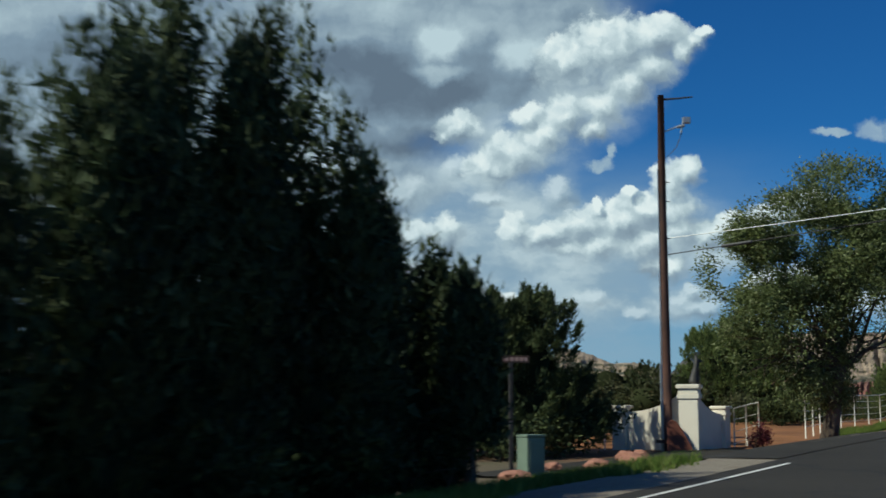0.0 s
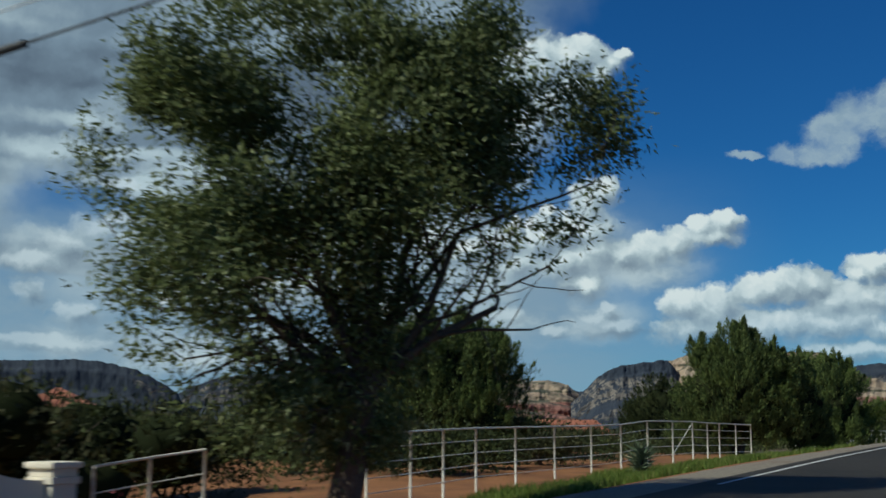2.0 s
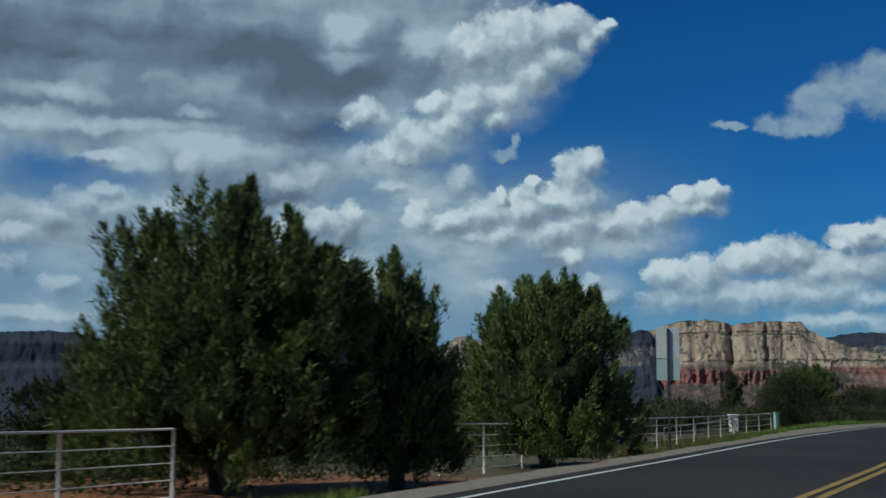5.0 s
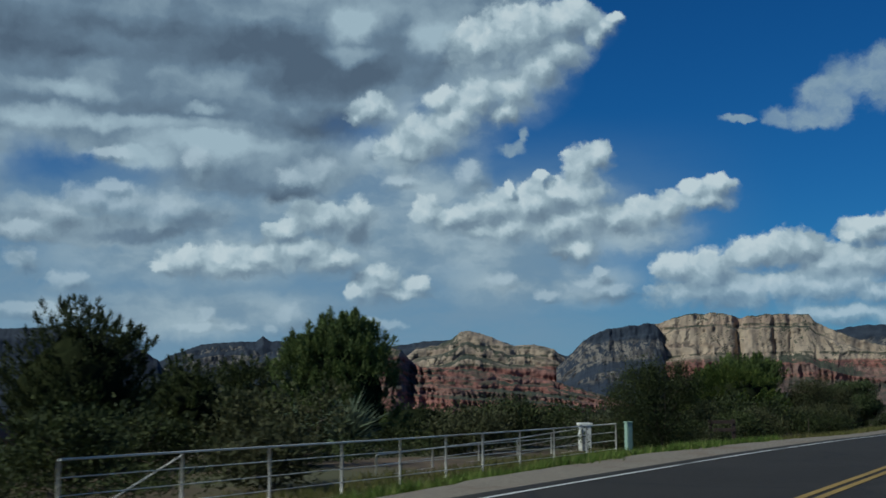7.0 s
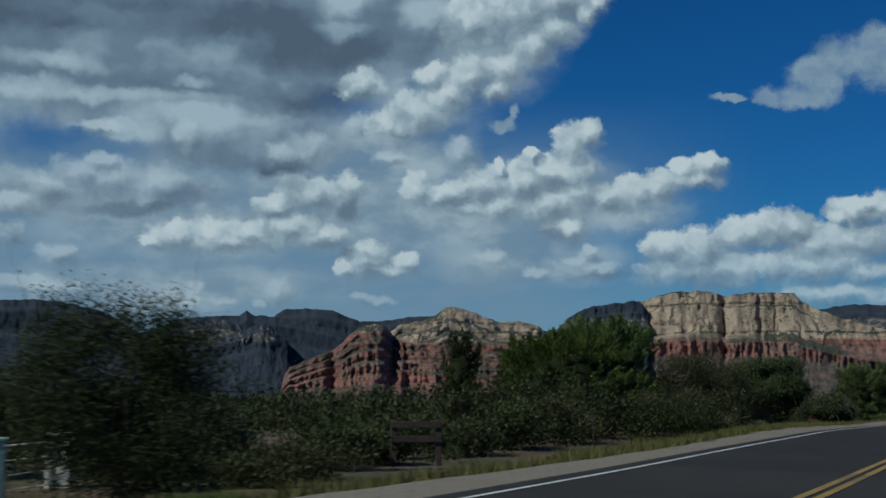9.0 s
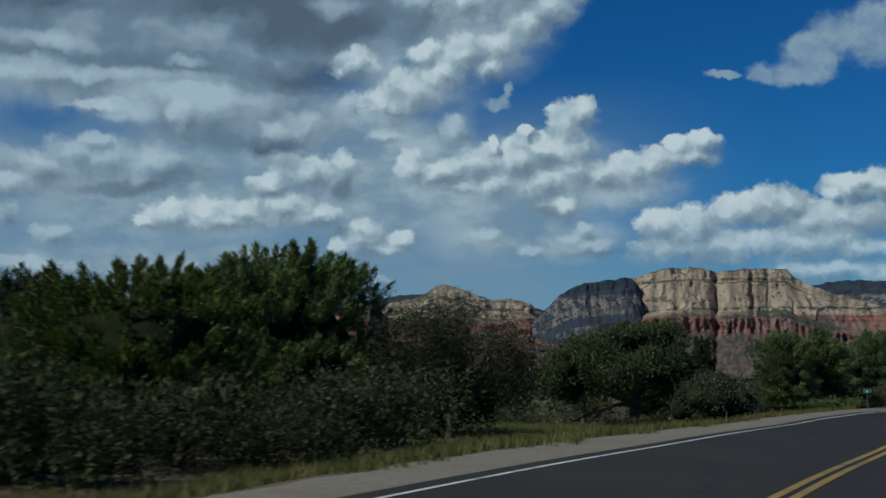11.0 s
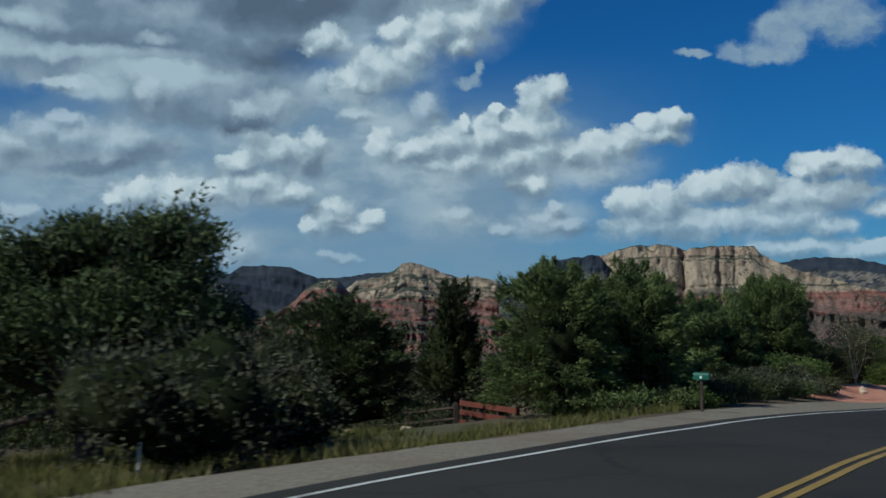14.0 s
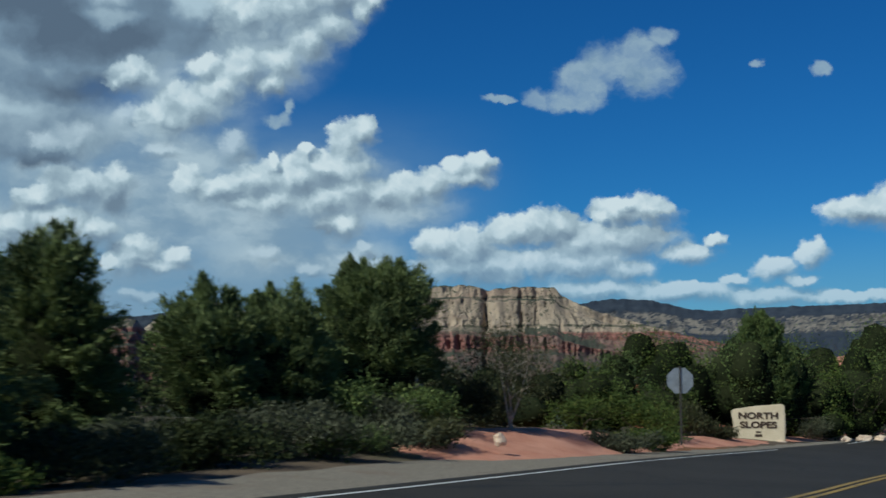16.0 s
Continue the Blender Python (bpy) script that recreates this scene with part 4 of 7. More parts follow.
mesa("bare_spur", "pale rocky spur below the small nub, cloud shade put into its colour", [(-6.2, 1.1), (-5.6, 1.35), (-5.0, 1.6), (-4.6, 1.8), (-4.2, 1.92), (-3.9, 1.85), (-3.5, 1.5), (-3.0, 1.1)],
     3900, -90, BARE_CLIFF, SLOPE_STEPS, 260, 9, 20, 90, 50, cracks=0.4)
mesa("dark_ridge", "wooded flat-topped ridge with cloud shade and haze put into its dark colour", [(-4.2, 1.8), (-3.4, 2.45), (-3.1, 2.6), (-2.0, 2.62), (-1.0, 2.56), (0.3, 2.05), (1.5, 2.1), (2.7, 2.28), (4.5, 2.35), (6, 2.3), (7.2, 1.9), (9, 1.6), (11, 1.4)],
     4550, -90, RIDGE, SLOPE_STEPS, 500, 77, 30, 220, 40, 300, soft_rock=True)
mesa("west_mesa", "mesa with cloud shade put into its colour and dark trees on its rim", [(-24, 2.6), (-19, 2.75), (-16, 2.8), (-14.3, 2.88), (-12.9, 2.78), (-11.4, 2.42), (-10.4, 1.9), (-9.6, 1.4), (-9.2, 0.5), (-8.8, -0.8)],
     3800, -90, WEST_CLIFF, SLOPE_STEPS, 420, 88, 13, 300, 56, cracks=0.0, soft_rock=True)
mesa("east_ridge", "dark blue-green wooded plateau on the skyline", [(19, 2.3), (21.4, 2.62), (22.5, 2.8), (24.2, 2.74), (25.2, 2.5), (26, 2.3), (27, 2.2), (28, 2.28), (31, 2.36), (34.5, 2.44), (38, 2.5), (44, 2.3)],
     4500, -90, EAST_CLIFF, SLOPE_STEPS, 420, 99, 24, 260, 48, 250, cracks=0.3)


# ---------------------------------------------------------------- plants
def sprays(rng, centre, way, count, spread, length, width, loose=0.7, face=None):
    """count pointed leaf blades round each centre, pointing roughly along way and, where given, facing roughly face. Returns three corners to a blade."""
    n = len(centre)
    push = rng.normal(size=(n * count, 3)) * (np.repeat(spread, count, 0) if np.ndim(spread) == 2 else np.broadcast_to(spread, (n * count, 3)))
    c = np.repeat(centre, count, 0) + push
    a = np.repeat(way, count, 0) + rng.normal(size=(n * count, 3)) * loose
    a /= np.linalg.norm(a, axis=1, keepdims=True) + 1e-9
    r = rng.normal(size=a.shape)
    if face is not None:
        r = 0.55 * r + 1.0 * push / (np.linalg.norm(push, axis=1, keepdims=True) + 1e-9) + 0.8 * np.repeat(face, count, 0)
    side = np.cross(a, r)
    side /= np.linalg.norm(side, axis=1, keepdims=True) + 1e-9
    L = length * rng.uniform(0.6, 1.3, (len(c), 1))
    Wd = width * rng.uniform(0.6, 1.3, (len(c), 1))
    return np.stack([c - side * Wd, c + side * Wd, c + a * L], 1).reshape(-1, 3)


def blades_object(name, corners, mat, parent=None):
    ob = new(name, arrays_mesh(name, corners, np.arange(len(corners)).reshape(-1, 3), mat))
    if parent is not None:
        ob.parent = parent
    return ob


def heart_object(name, lobes, share, mat, parent, seed, rows=7, cols=11, floor=0.1):
    """A closed core of uneven lobes added inside a dense crown, its inner shade put into the dark colour. lobes:
    centre, radius, half height.
    """
    verts, faces = [], []
    for k, (c, r, hz) in enumerate(lobes):
        first = len(verts)
        for i in range(rows):
            el = math.pi * (i / (rows - 1) - 0.5)
            for j in range(cols):
                az = 6.28319 * j / cols
                u = Vector((math.cos(el) * math.cos(az), math.cos(el) * math.sin(az), math.sin(el)))
                f = share * (1.0 + 0.30 * noise.noise(u * 2.1 + Vector((seed, k * 3.7, 0))) + 0.22 * noise.noise(u * 6.0 + Vector((seed, k * 3.7, 0))))
                verts.append((c[0] + u.x * r * f, c[1] + u.y * r * f, max(floor, c[2] + u.z * hz * f)))
        for i in range(rows - 1):
            for j in range(cols):
                q = (j + 1) % cols
                faces.append((first + i * cols + j, first + i * cols + q, first + (i + 1) * cols + q, first + (i + 1) * cols + j))
    ob = new(name, arrays_mesh(name, np.array(verts), np.array(faces), mat))
    ob.parent = parent
    return ob


def unit(v):
    return v / (np.linalg.norm(v, axis=1, keepdims=True) + 1e-9)


def limbs(bm, rng, start, way, length, radius, levels, ends, bend=0.25, split=3, rise=0.15):
    """A branching limb; collects the ends of its twigs."""
    p, d = Vector(start), Vector(way).normalized()
    pts, radii = [p.copy()], [radius]
    n = 4
    for i in range(n):
        d = (d + Vector(rng.normal(size=3)) * bend * 0.5 + Vector((0, 0, rise * 0.3))).normalized()
        p = p + d * (length / n)
        pts.append(p.copy())
        radii.append(radius * (1 - 0.55 * (i + 1) / n))
    tube(bm, pts, radii, 7 if levels > 1 else 4, cap=False)
    if levels == 0:
        ends.append((p.copy(), d.copy()))
        return
    for k in range(split):
        at = pts[2 + (k % (n - 1))]
        turn = Vector(rng.normal(size=3)).cross(d).normalized()
        limbs(bm, rng, at, d * 0.75 + turn * rng.uniform(0.5, 0.95), length * rng.uniform(0.5, 0.75), radii[-1] * 0.75, levels - 1, ends, bend, split, rise)
    ends.append((p.copy(), d.copy()))


def juniper(s, d, height, radius, seed, mat=JUNIPER, density=1.0, spiky=1.0, low=0.06, lean=0.0, base=None, label="", name="juniper_tree", leaf=0.10, tops=1, category="tree", bark=BARK, dense=True, spires=0):
    """A dense evergreen: plumes of fine foliage set over an uneven crown on short stems."""
    rng = np.random.default_rng(seed)
    at = spot(s, d) if base is None else spot(s, d, base)
    root = thing(name, at, label or "dense dark green juniper tree with pointed plumes", category, "roadside junipers" if category == "tree" else "roadside shrubs")
    # lobes that make the outline uneven
    lobes = []
    for k in range(6 + 2 * tops):
        ang = rng.uniform(0, 6.283)
        h = rng.uniform(0.25, 0.75)
        reach = 0.46 * min(1.0, 1.55 - 1.25 * h)
        lobes.append((np.array([math.cos(ang) * radius * reach, math.sin(ang) * radius * reach, height * h]), radius * rng.uniform(0.42, 0.6), height * rng.uniform(0.16, 0.24)))
    lobes.append((np.array([0, 0, height * 0.45]), radius * 0.85, height * 0.46))
    lobes.append((np.array([0, 0, height * 0.28]), radius * 0.95, height * 0.24))
    core = lobes[-2:]
    if low <= 0.03:
        for k in range(7):
            ang = k * 0.9 + rng.uniform(0, 0.5)
            lobes.append((np.array([math.cos(ang) * radius * 0.58, math.sin(ang) * radius * 0.58, height * 0.14]), radius * 0.42, height * 0.15))
    for k in range(tops):
        ang = rng.uniform(0, 6.283)
        off = 0 if k == 0 else radius * rng.uniform(0.2, 0.55)
        hh = 1.0 if k == 0 else rng.uniform(0.8, 0.96)
        lobes.append((np.array([math.cos(ang) * off, math.sin(ang) * off, height * (hh - 0.2)]), radius * 0.36, height * 0.15))
    vol = np.array([r * r * hz for _, r, hz in lobes]) ** 0.67
    n_pl = int(400 * density * max(0.3, (radius * height / 14.0)) ** 0.8)
    pick = rng.choice(len(lobes), n_pl, p=vol / vol.sum())
    u = unit(rng.normal(size=(n_pl, 3)))
    u[:, 2] = np.where(u[:, 2] < -0.5, -u[:, 2], u[:, 2])
    cs = np.array([lobes[i][0] + u[j] * np.array([lobes[i][1], lobes[i][1], lobes[i][2]]) * rng.uniform(0.62, 1.0) for j, i in enumerate(pick)])
    cs[:, 2] = np.maximum(cs[:, 2], height * low + rng.uniform(0, 0.2, n_pl))
    out = cs - np.array([0, 0, height * 0.4])
    out[:, 2] *= 0.5
    way = unit(unit(out) * (0.75 - 0.35 * spiky) + np.array([0, 0, 0.55 + 0.6 * spiky]))
    pl = (0.22 + 0.032 * height) * rng.uniform(0.6, 1.4, n_pl) * max(0.72, 0.7 + 0.4 * spiky)
    if spires:
        ang, off = rng.uniform(0, 6.283, spires), radius * 0.80 * np.sqrt(rng.uniform(0, 1, spires))
        foot = np.stack([np.cos(ang) * off, np.sin(ang) * off], 1)
        crest = np.max([np.where(((foot - c[:2]) ** 2).sum(1) < r * r, c[2] + hz * np.sqrt(np.maximum(0, 1 - ((foot - c[:2]) ** 2).sum(1) / (r * r))), 0) for c, r, hz in lobes], 0)
        tall = rng.uniform(0.02, 0.10, spires) * height * (1 - 0.45 * off / radius)
        for k in range(7):
            f = k / 6
            cs = np.concatenate([cs, np.column_stack([foot * (1 - 0.04 * f), crest - 0.12 * height + f * (tall + 0.10 * height)]) + rng.normal(size=(spires, 3)) * 0.03])
            pl = np.concatenate([pl, (0.26 + 0.038 * height) * (1.15 - 0.75 * f) * rng.uniform(0.8, 1.15, spires)])
        way = np.concatenate([way, np.tile(np.array([[0.0, 0.0, 1.0]]), (7 * spires, 1)) + rng.normal(size=(7 * spires, 3)) * 0.12])
        way = unit(way)
        out = np.concatenate([out, np.tile(np.column_stack([foot, 0.35 * np.ones(spires)]), (7, 1))])
        n_pl = len(cs)
    per = 8
    step = np.linspace(-0.45, 0.85, per)
    c2 = (cs[:, None] + way[:, None] * (pl[:, None] * step)[..., None]).reshape(-1, 3)
    taper = np.repeat((0.5 + 0.5 * np.cos(np.linspace(-0.9, 2.75, per)))[None], n_pl, 0).ravel()
    fat = 0.56 if spiky > 0.2 else 0.95
    sp = (fat * np.repeat(pl, per) * (0.18 + 0.82 * taper))[:, None] * np.array([0.55, 0.55, 0.4])
    outs = np.repeat(unit(out), per, 0)
    w2 = unit(np.repeat(way, per, 0) + (0.22 if spiky > 0.2 else 0.45) * outs)
    corners = [sprays(rng, c2, w2, int((12.5 if density > 1.05 else 9.5) * min(density, 1.4)), sp, leaf * (1.75 if spiky > 0.2 else 1.45), leaf * (0.20 if density > 1.05 else 0.26), 0.36, outs)]
    if dense:
        heart_object("inner_crown", core, 0.64 if spiky > 0.2 else 0.56, INNER_SHADE, root, seed, 14, 22, floor=height * low)
    else:
        m = int(1100 * density)
        pick = rng.choice(len(lobes), m, p=vol / vol.sum())
        uu = unit(rng.normal(size=(m, 3))) * rng.uniform(0.2, 0.74, (m, 1))
        inner = np.array([lobes[i][0] + uu[j] * np.array([lobes[i][1], lobes[i][1], lobes[i][2]]) for j, i in enumerate(pick)])
        inner[:, 2] = np.maximum(inner[:, 2], height * low)
        corners.append(sprays(rng, inner, unit(uu + np.array([0, 0, 0.4])), 3, 0.1, 0.26, 0.06, 0.8))
    v = np.concatenate(corners)
    v[:, 0] += lean * v[:, 2]
    blades_object("crown", v, mat, root)
    bm = fresh()
    for k in range(3):
        ang = k * 2.1 + rng.uniform(0, 1)
        top = Vector((math.cos(ang) * radius * 0.35, math.sin(ang) * radius * 0.35, height * 0.62))
        tube(bm, [(math.cos(ang) * 0.08, math.sin(ang) * 0.08, -0.15), top * 0.4 + Vector((0, 0, 0.1)), top * 0.75, top], [0.045 * radius + 0.03, 0.035 * radius + 0.025, 0.02 * radius + 0.015, 0.015], 6)
    part("trunk", bm, bark, root, smooth=True)
    return root


def open_tree(name, s, d, lobes, trunk, seed, mat, leaves, label, bark=BARK, leaf=(0.13, 0.036), droop=0.4, clump=0.22, base=None, category="tree", lean=(0, 0, 1), levels=2, split=4, gaps=-0.22, heart=0.0, reach=0.8):
    """A loose-crowned tree: limbs that fork towards the lobes of the crown, and clumps of leaves with gaps. lobes: dx, dy, z, rx, rz."""
    rng = np.random.default_rng(seed)
    at = spot(s, d) if base is None else spot(s, d, base)
    root = thing(name, at, label, category)
    height, radius = trunk
    bm, ends = fresh(), []
    crotch = Vector(lean).normalized() * height
    tube(bm, [(0, 0, -0.2), crotch * 0.35 + Vector((0.03, 0, 0)), crotch * 0.7, crotch], [radius * 1.35, radius * 1.05, radius * 0.92, radius * 0.8], 10, cap=False)
    for dx, dy, z, rx, rz in lobes:
        to = Vector((dx, dy, z)) - crotch
        limbs(bm, rng, crotch * rng.uniform(0.75, 1.0), to, to.length * reach, radius * 0.42, levels, ends, 0.28, split, 0.05)
    part("trunk", bm, bark, root, smooth=True)
    vol = np.array([rx * rx * rz for _, _, _, rx, rz in lobes]) ** 0.75
    n = int(leaves / 26)
    pick = rng.choice(len(lobes), n, p=vol / vol.sum())
    u = unit(rng.normal(size=(n, 3))) * (rng.uniform(0.25, 1.0, (n, 1)) ** 0.45)
    L = np.array(lobes)
    cs = L[pick, :3] + u * L[pick][:, [3, 3, 4]]
    keep = np.array([noise.noise((float(c[0]) * 0.8 + seed, float(c[1]) * 0.8, float(c[2]) * 0.8)) > gaps for c in cs])
    cs, u = cs[keep], u[keep]
    twigs = np.array([e[0] for e in ends])
    ok = np.array([(((t - L[:, :3]) / (L[:, [3, 3, 4]] * 1.6)) ** 2).sum(1).min() < 1 for t in twigs])
    cs = np.concatenate([cs, twigs[ok]]) if ok.any() else cs
    w = unit(cs - np.array([0, 0, height]))
    w[:, 2] -= droop
    v = sprays(rng, cs, unit(w), 26, (clump, clump, clump * 0.8), leaf[0], leaf[1], 0.8, unit(cs - np.array([0, 0, height + 1.0])))
    blades_object("crown", v, mat, root)
    if heart:
        heart_object("inner_crown", [((x, y, z), rx, rz) for x, y, z, rx, rz in lobes], heart, INNER_SHADE, root, seed)
    return root


def bush(s, d, height, radius, seed, mat, label, name="shrub", n=260, leaf=(0.10, 0.03), base=None, up=0.6, twigs=0, category="shrub", group="roadside shrubs"):
    """A rounded shrub of many leafy clumps."""
    rng = np.random.default_rng(seed)
    root = thing(name, spot(s, d) if base is None else spot(s, d, base), label, category, group)
    lob = [(rng.normal(size=3) * np.array([0.45, 0.45, 0.12]) * np.array([radius, radius, height]) + np.array([0, 0, height * rng.uniform(0.3, 0.6)]), rng.uniform(0.4, 0.65)) for _ in range(7)]
    lob.append((np.array([0, 0, height * 0.42]), 0.8))
    pick = rng.choice(len(lob), n)
    u = unit(rng.normal(size=(n, 3))) * rng.uniform(0.45, 1.0, (n, 1))
    cs = np.array([lob[i][0] + u[j] * lob[i][1] * np.array([radius, radius, height * 0.55]) for j, i in enumerate(pick)])
    cs[:, 2] = np.clip(cs[:, 2], 0.05, height)
    way = unit(u + np.array([0, 0, up]))
    v = sprays(rng, cs, way, 20, (0.085 * radius + 0.05, 0.075 * radius + 0.05, 0.06 * height + 0.04), leaf[0], leaf[1], 0.6, unit(u))
    blades_object("foliage", v, mat, root)
    if height > 2.5:
        heart_object("inner_foliage", [(c, radius * f, height * 0.55 * f) for c, f in lob], 0.72, INNER_SHADE, root, seed, 6, 9, floor=0.05)
    bm, ends = fresh(), []
    for k in range(5 + twigs):
        ang = rng.uniform(0, 6.283)
        limbs(bm, rng, (math.cos(ang) * 0.08, math.sin(ang) * 0.08, -0.1), (math.cos(ang) * 0.5, math.sin(ang) * 0.5, 1.0), height * (0.6 if not twigs else 0.9), 0.022 + 0.008 * radius, 1, ends, 0.35, 3)
    part("stem", bm, BARK if not twigs else PALE_BARK, root)
    return root


def yucca(s, d, height, seed, label="pale green spiky yucca by the fence", base=None, n=260, width=0.03):
    rng = np.random.default_rng(seed)
    root = thing("yucca", spot(s, d) if base is None else spot(s, d, base), label, "yucca")
    way = unit(np.stack([rng.normal(size=n), rng.normal(size=n), rng.uniform(0.05, 1.6, n)], 1))
    c = np.tile(np.array([[0, 0, height * 0.35]]), (n, 1)) + rng.normal(size=(n, 3)) * 0.04
    c[:, 2] += rng.uniform(-0.3, 0.3, n) * height
    v = sprays(rng, c, way, 1, 0.01, height * 0.62, width, 0.05)
    blades_object("foliage", v, YUCCA, root)
    bm = fresh()
    tube(bm, [(0, 0, -0.1), (0, 0, height * 0.5)], [0.11, 0.08], 8)
    part("stem", bm, BARK, root)
    return root


# ---- the tall conifers by the road
for k, (s, d, h, r, tops, low) in enumerate([(13.3, 9.5, 5.4, 0.5, 1, 0.03), (13.9, 9.6, 4.8, 0.42, 1, 0.05), (15.3, 10.3, 4.5, 0.5, 2, 0.1), (15.9, 9.8, 4.0, 0.5, 2, 0.03), (15.6, 9.0, 3.4, 0.42, 1, 0.3), (12.0, 10.0, 6.8, 0.62, 1, 0.03),
                                             (10.6, 10.2, 7.2, 0.75, 2, 0.03), (9.0, 9.9, 5.6, 0.75, 2, 0.03), (7.4, 9.8, 4.6, 0.9, 2, 0.03), (11.2, 11.6, 6.6, 0.8, 2, 0.03), (8.6, 11.8, 4.5, 0.9, 2, 0.03), (5.6, 10.4, 4.4, 1.0, 2, 0.03), (14.0, 10.5, 3.6, 0.6, 2, 0.03), (12.7, 10.4, 6.0, 0.6, 2, 0.03), (11.3, 9.8, 6.2, 0.55, 1, 0.03), (13.3, 10.3, 6.9, 0.55, 1, 0.03), (9.8, 10.0, 6.2, 0.7, 2, 0.03)]):
    juniper(s, d, h, r, 200 + k, CYPRESS, 0.72, 1.9, low, dense=False, label="tall dark cypress with ragged pointed tops", name="cypress_tree", tops=tops)
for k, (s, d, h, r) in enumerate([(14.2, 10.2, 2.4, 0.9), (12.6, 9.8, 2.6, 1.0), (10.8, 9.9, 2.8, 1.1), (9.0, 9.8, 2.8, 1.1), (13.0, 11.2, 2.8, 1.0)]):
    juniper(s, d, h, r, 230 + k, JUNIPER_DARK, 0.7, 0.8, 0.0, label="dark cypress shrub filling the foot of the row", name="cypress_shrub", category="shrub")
# ---- round juniper near the gate
juniper(31.6, 17.2, 4.8, 3.2, 300, OAK, 1.4, 0.7, 0.0, label="broad round juniper on bare red earth", tops=3, spires=9)
# ---- behind the pipe fence
juniper(66.5, 21.6, 5.9, 3.6, 301, JUNIPER, 1.3, 0.95, 0.0, label="broad juniper behind the white pipe fence", tops=4, spires=12)
juniper(62.0, 25.0, 3.6, 2.4, 302, JUNIPER_DARK, 0.8, 0.5, 0.04, label="low dark juniper behind the pipe fence")
juniper(80.9, 14.2, 6.0, 3.2, 303, JUNIPER, 1.4, 0.95, 0.0, label="large juniper growing through the fence line", tops=4, spires=16)
juniper(83.6, 11.9, 4.7, 1.5, 304, JUNIPER, 1.2, 0.8, 0.0, label="narrow juniper beside the larger one", tops=1, spires=6)
juniper(94.0, 12.8, 5.5, 2.9, 305, JUNIPER, 1.4, 0.85, 0.0, label="egg-shaped juniper at the fence", tops=1, spires=8)
juniper(118.0, 29.7, 6.0, 3.0, 306, JUNIPER_DARK, 0.9, 0.6, label="round juniper in the paddock")
juniper(126.8, 24.7, 5.6, 2.9, 307, JUNIPER, 1.2, 1.0, 0.04, label="juniper with feathery tops behind the fence", tops=4, spires=12)
juniper(139.0, 38.0, 5.0, 2.4, 323, JUNIPER_DARK, 0.8, 0.5, label="dark juniper in the scrub woods")
juniper(128.0, 33.0, 4.4, 2.6, 308, JUNIPER_DARK, 0.7, 0.5, label="dark juniper in the paddock")
juniper(100.0, 36.5, 3.6, 2.6, 327, JUNIPER_DARK, 0.8, 0.3, label="dark round juniper beside the house")
juniper(151.0, 40.6, 5.2, 2.1, 328, JUNIPER_DARK, 0.9, 0.3, label="dark upright juniper in the scrub woods")
juniper(86.0, 40.0, 4.6, 2.4, 309, JUNIPER_DARK, 0.7, 0.5, label="dark juniper near the house")
# ---- the stretch of scrub
juniper(164.9, 18.9, 4.5, 3.6, 310, BRIGHT, 1.2, 0.4, 0.05, label="bright green round juniper above the scrub", tops=2)
juniper(167.2, 25.2, 4.9, 1.2, 311, JUNIPER_DARK, 0.9, 1.0, label="narrow dark juniper behind the scrub")
juniper(172.0, 20.3, 5.4, 3.9, 312, JUNIPER, 1.4, 0.6, 0.03, label="large dark juniper with clustered tops", tops=4, spires=10)
# ---- by the rail fence
juniper(207.7, 35.0, 5.4, 2.5, 313, JUNIPER_DARK, 0.8, 0.4, label="dark juniper behind the rail fence")
juniper(210.0, 20.0, 4.9, 2.6, 314, OAK, 1.2, -0.3, 0.14, label="spreading juniper with a dark trunk behind the rail fence")
juniper(216.9, 19.5, 5.3, 1.25, 315, JUNIPER_DARK, 0.9, 0.6, 0.25, label="slim pine-like juniper behind the rail fence")
# ---- the two large ones by the mailbox
juniper(209.9, 13.0, 4.5, 2.0, 316, JUNIPER_GREY, 1.5, -0.4, 0.03, label="broad shaggy juniper at the roadside", tops=2)
juniper(212.5, 11.5, 4.6, 1.9, 317, JUNIPER_GREY, 1.5, -0.4, 0.02, label="shaggy juniper behind the mailbox", tops=2)
juniper(217.6, 12.4, 4.4, 1.4, 322, JUNIPER_GREY, 1.4, -0.3, 0.03, label="shaggy juniper with a thin top", tops=2)
juniper(223.9, 12.6, 3.5, 1.5, 318, JUNIPER_GREY, 1.4, -0.1, 0.04, label="green juniper on the gravel bank", tops=2, spires=4)
juniper(230.1, 10.9, 4.6, 2.1, 319, JUNIPER_GREY, 1.5, 0.1, 0.04, label="dark-sided juniper at the edge of the bank", tops=3, spires=5)
juniper(227.2, 12.2, 3.8, 1.4, 320, JUNIPER_GREY, 1.3, 0.0, 0.05, label="juniper in the middle of the group", tops=2)
juniper(219.6, 14.2, 3.9, 1.5, 324, JUNIPER_GREY, 1.3, -0.2, 0.03, label="dense juniper filling the group", tops=2)
juniper(216.0, 14.6, 3.6, 1.4, 325, JUNIPER_DARK, 1.2, 0.5, 0.03, label="dark juniper filling the group", tops=2)
juniper(225.6, 11.6, 3.3, 1.3, 326, JUNIPER_GREY, 1.3, 0.0, 0.03, label="dense juniper filling the group", tops=2)
juniper(197.0, 27.0, 4.6, 2.0, 329, JUNIPER_DARK, 1.1, 0.3, 0.05, label="dark rounded juniper behind the dry grass", tops=2)
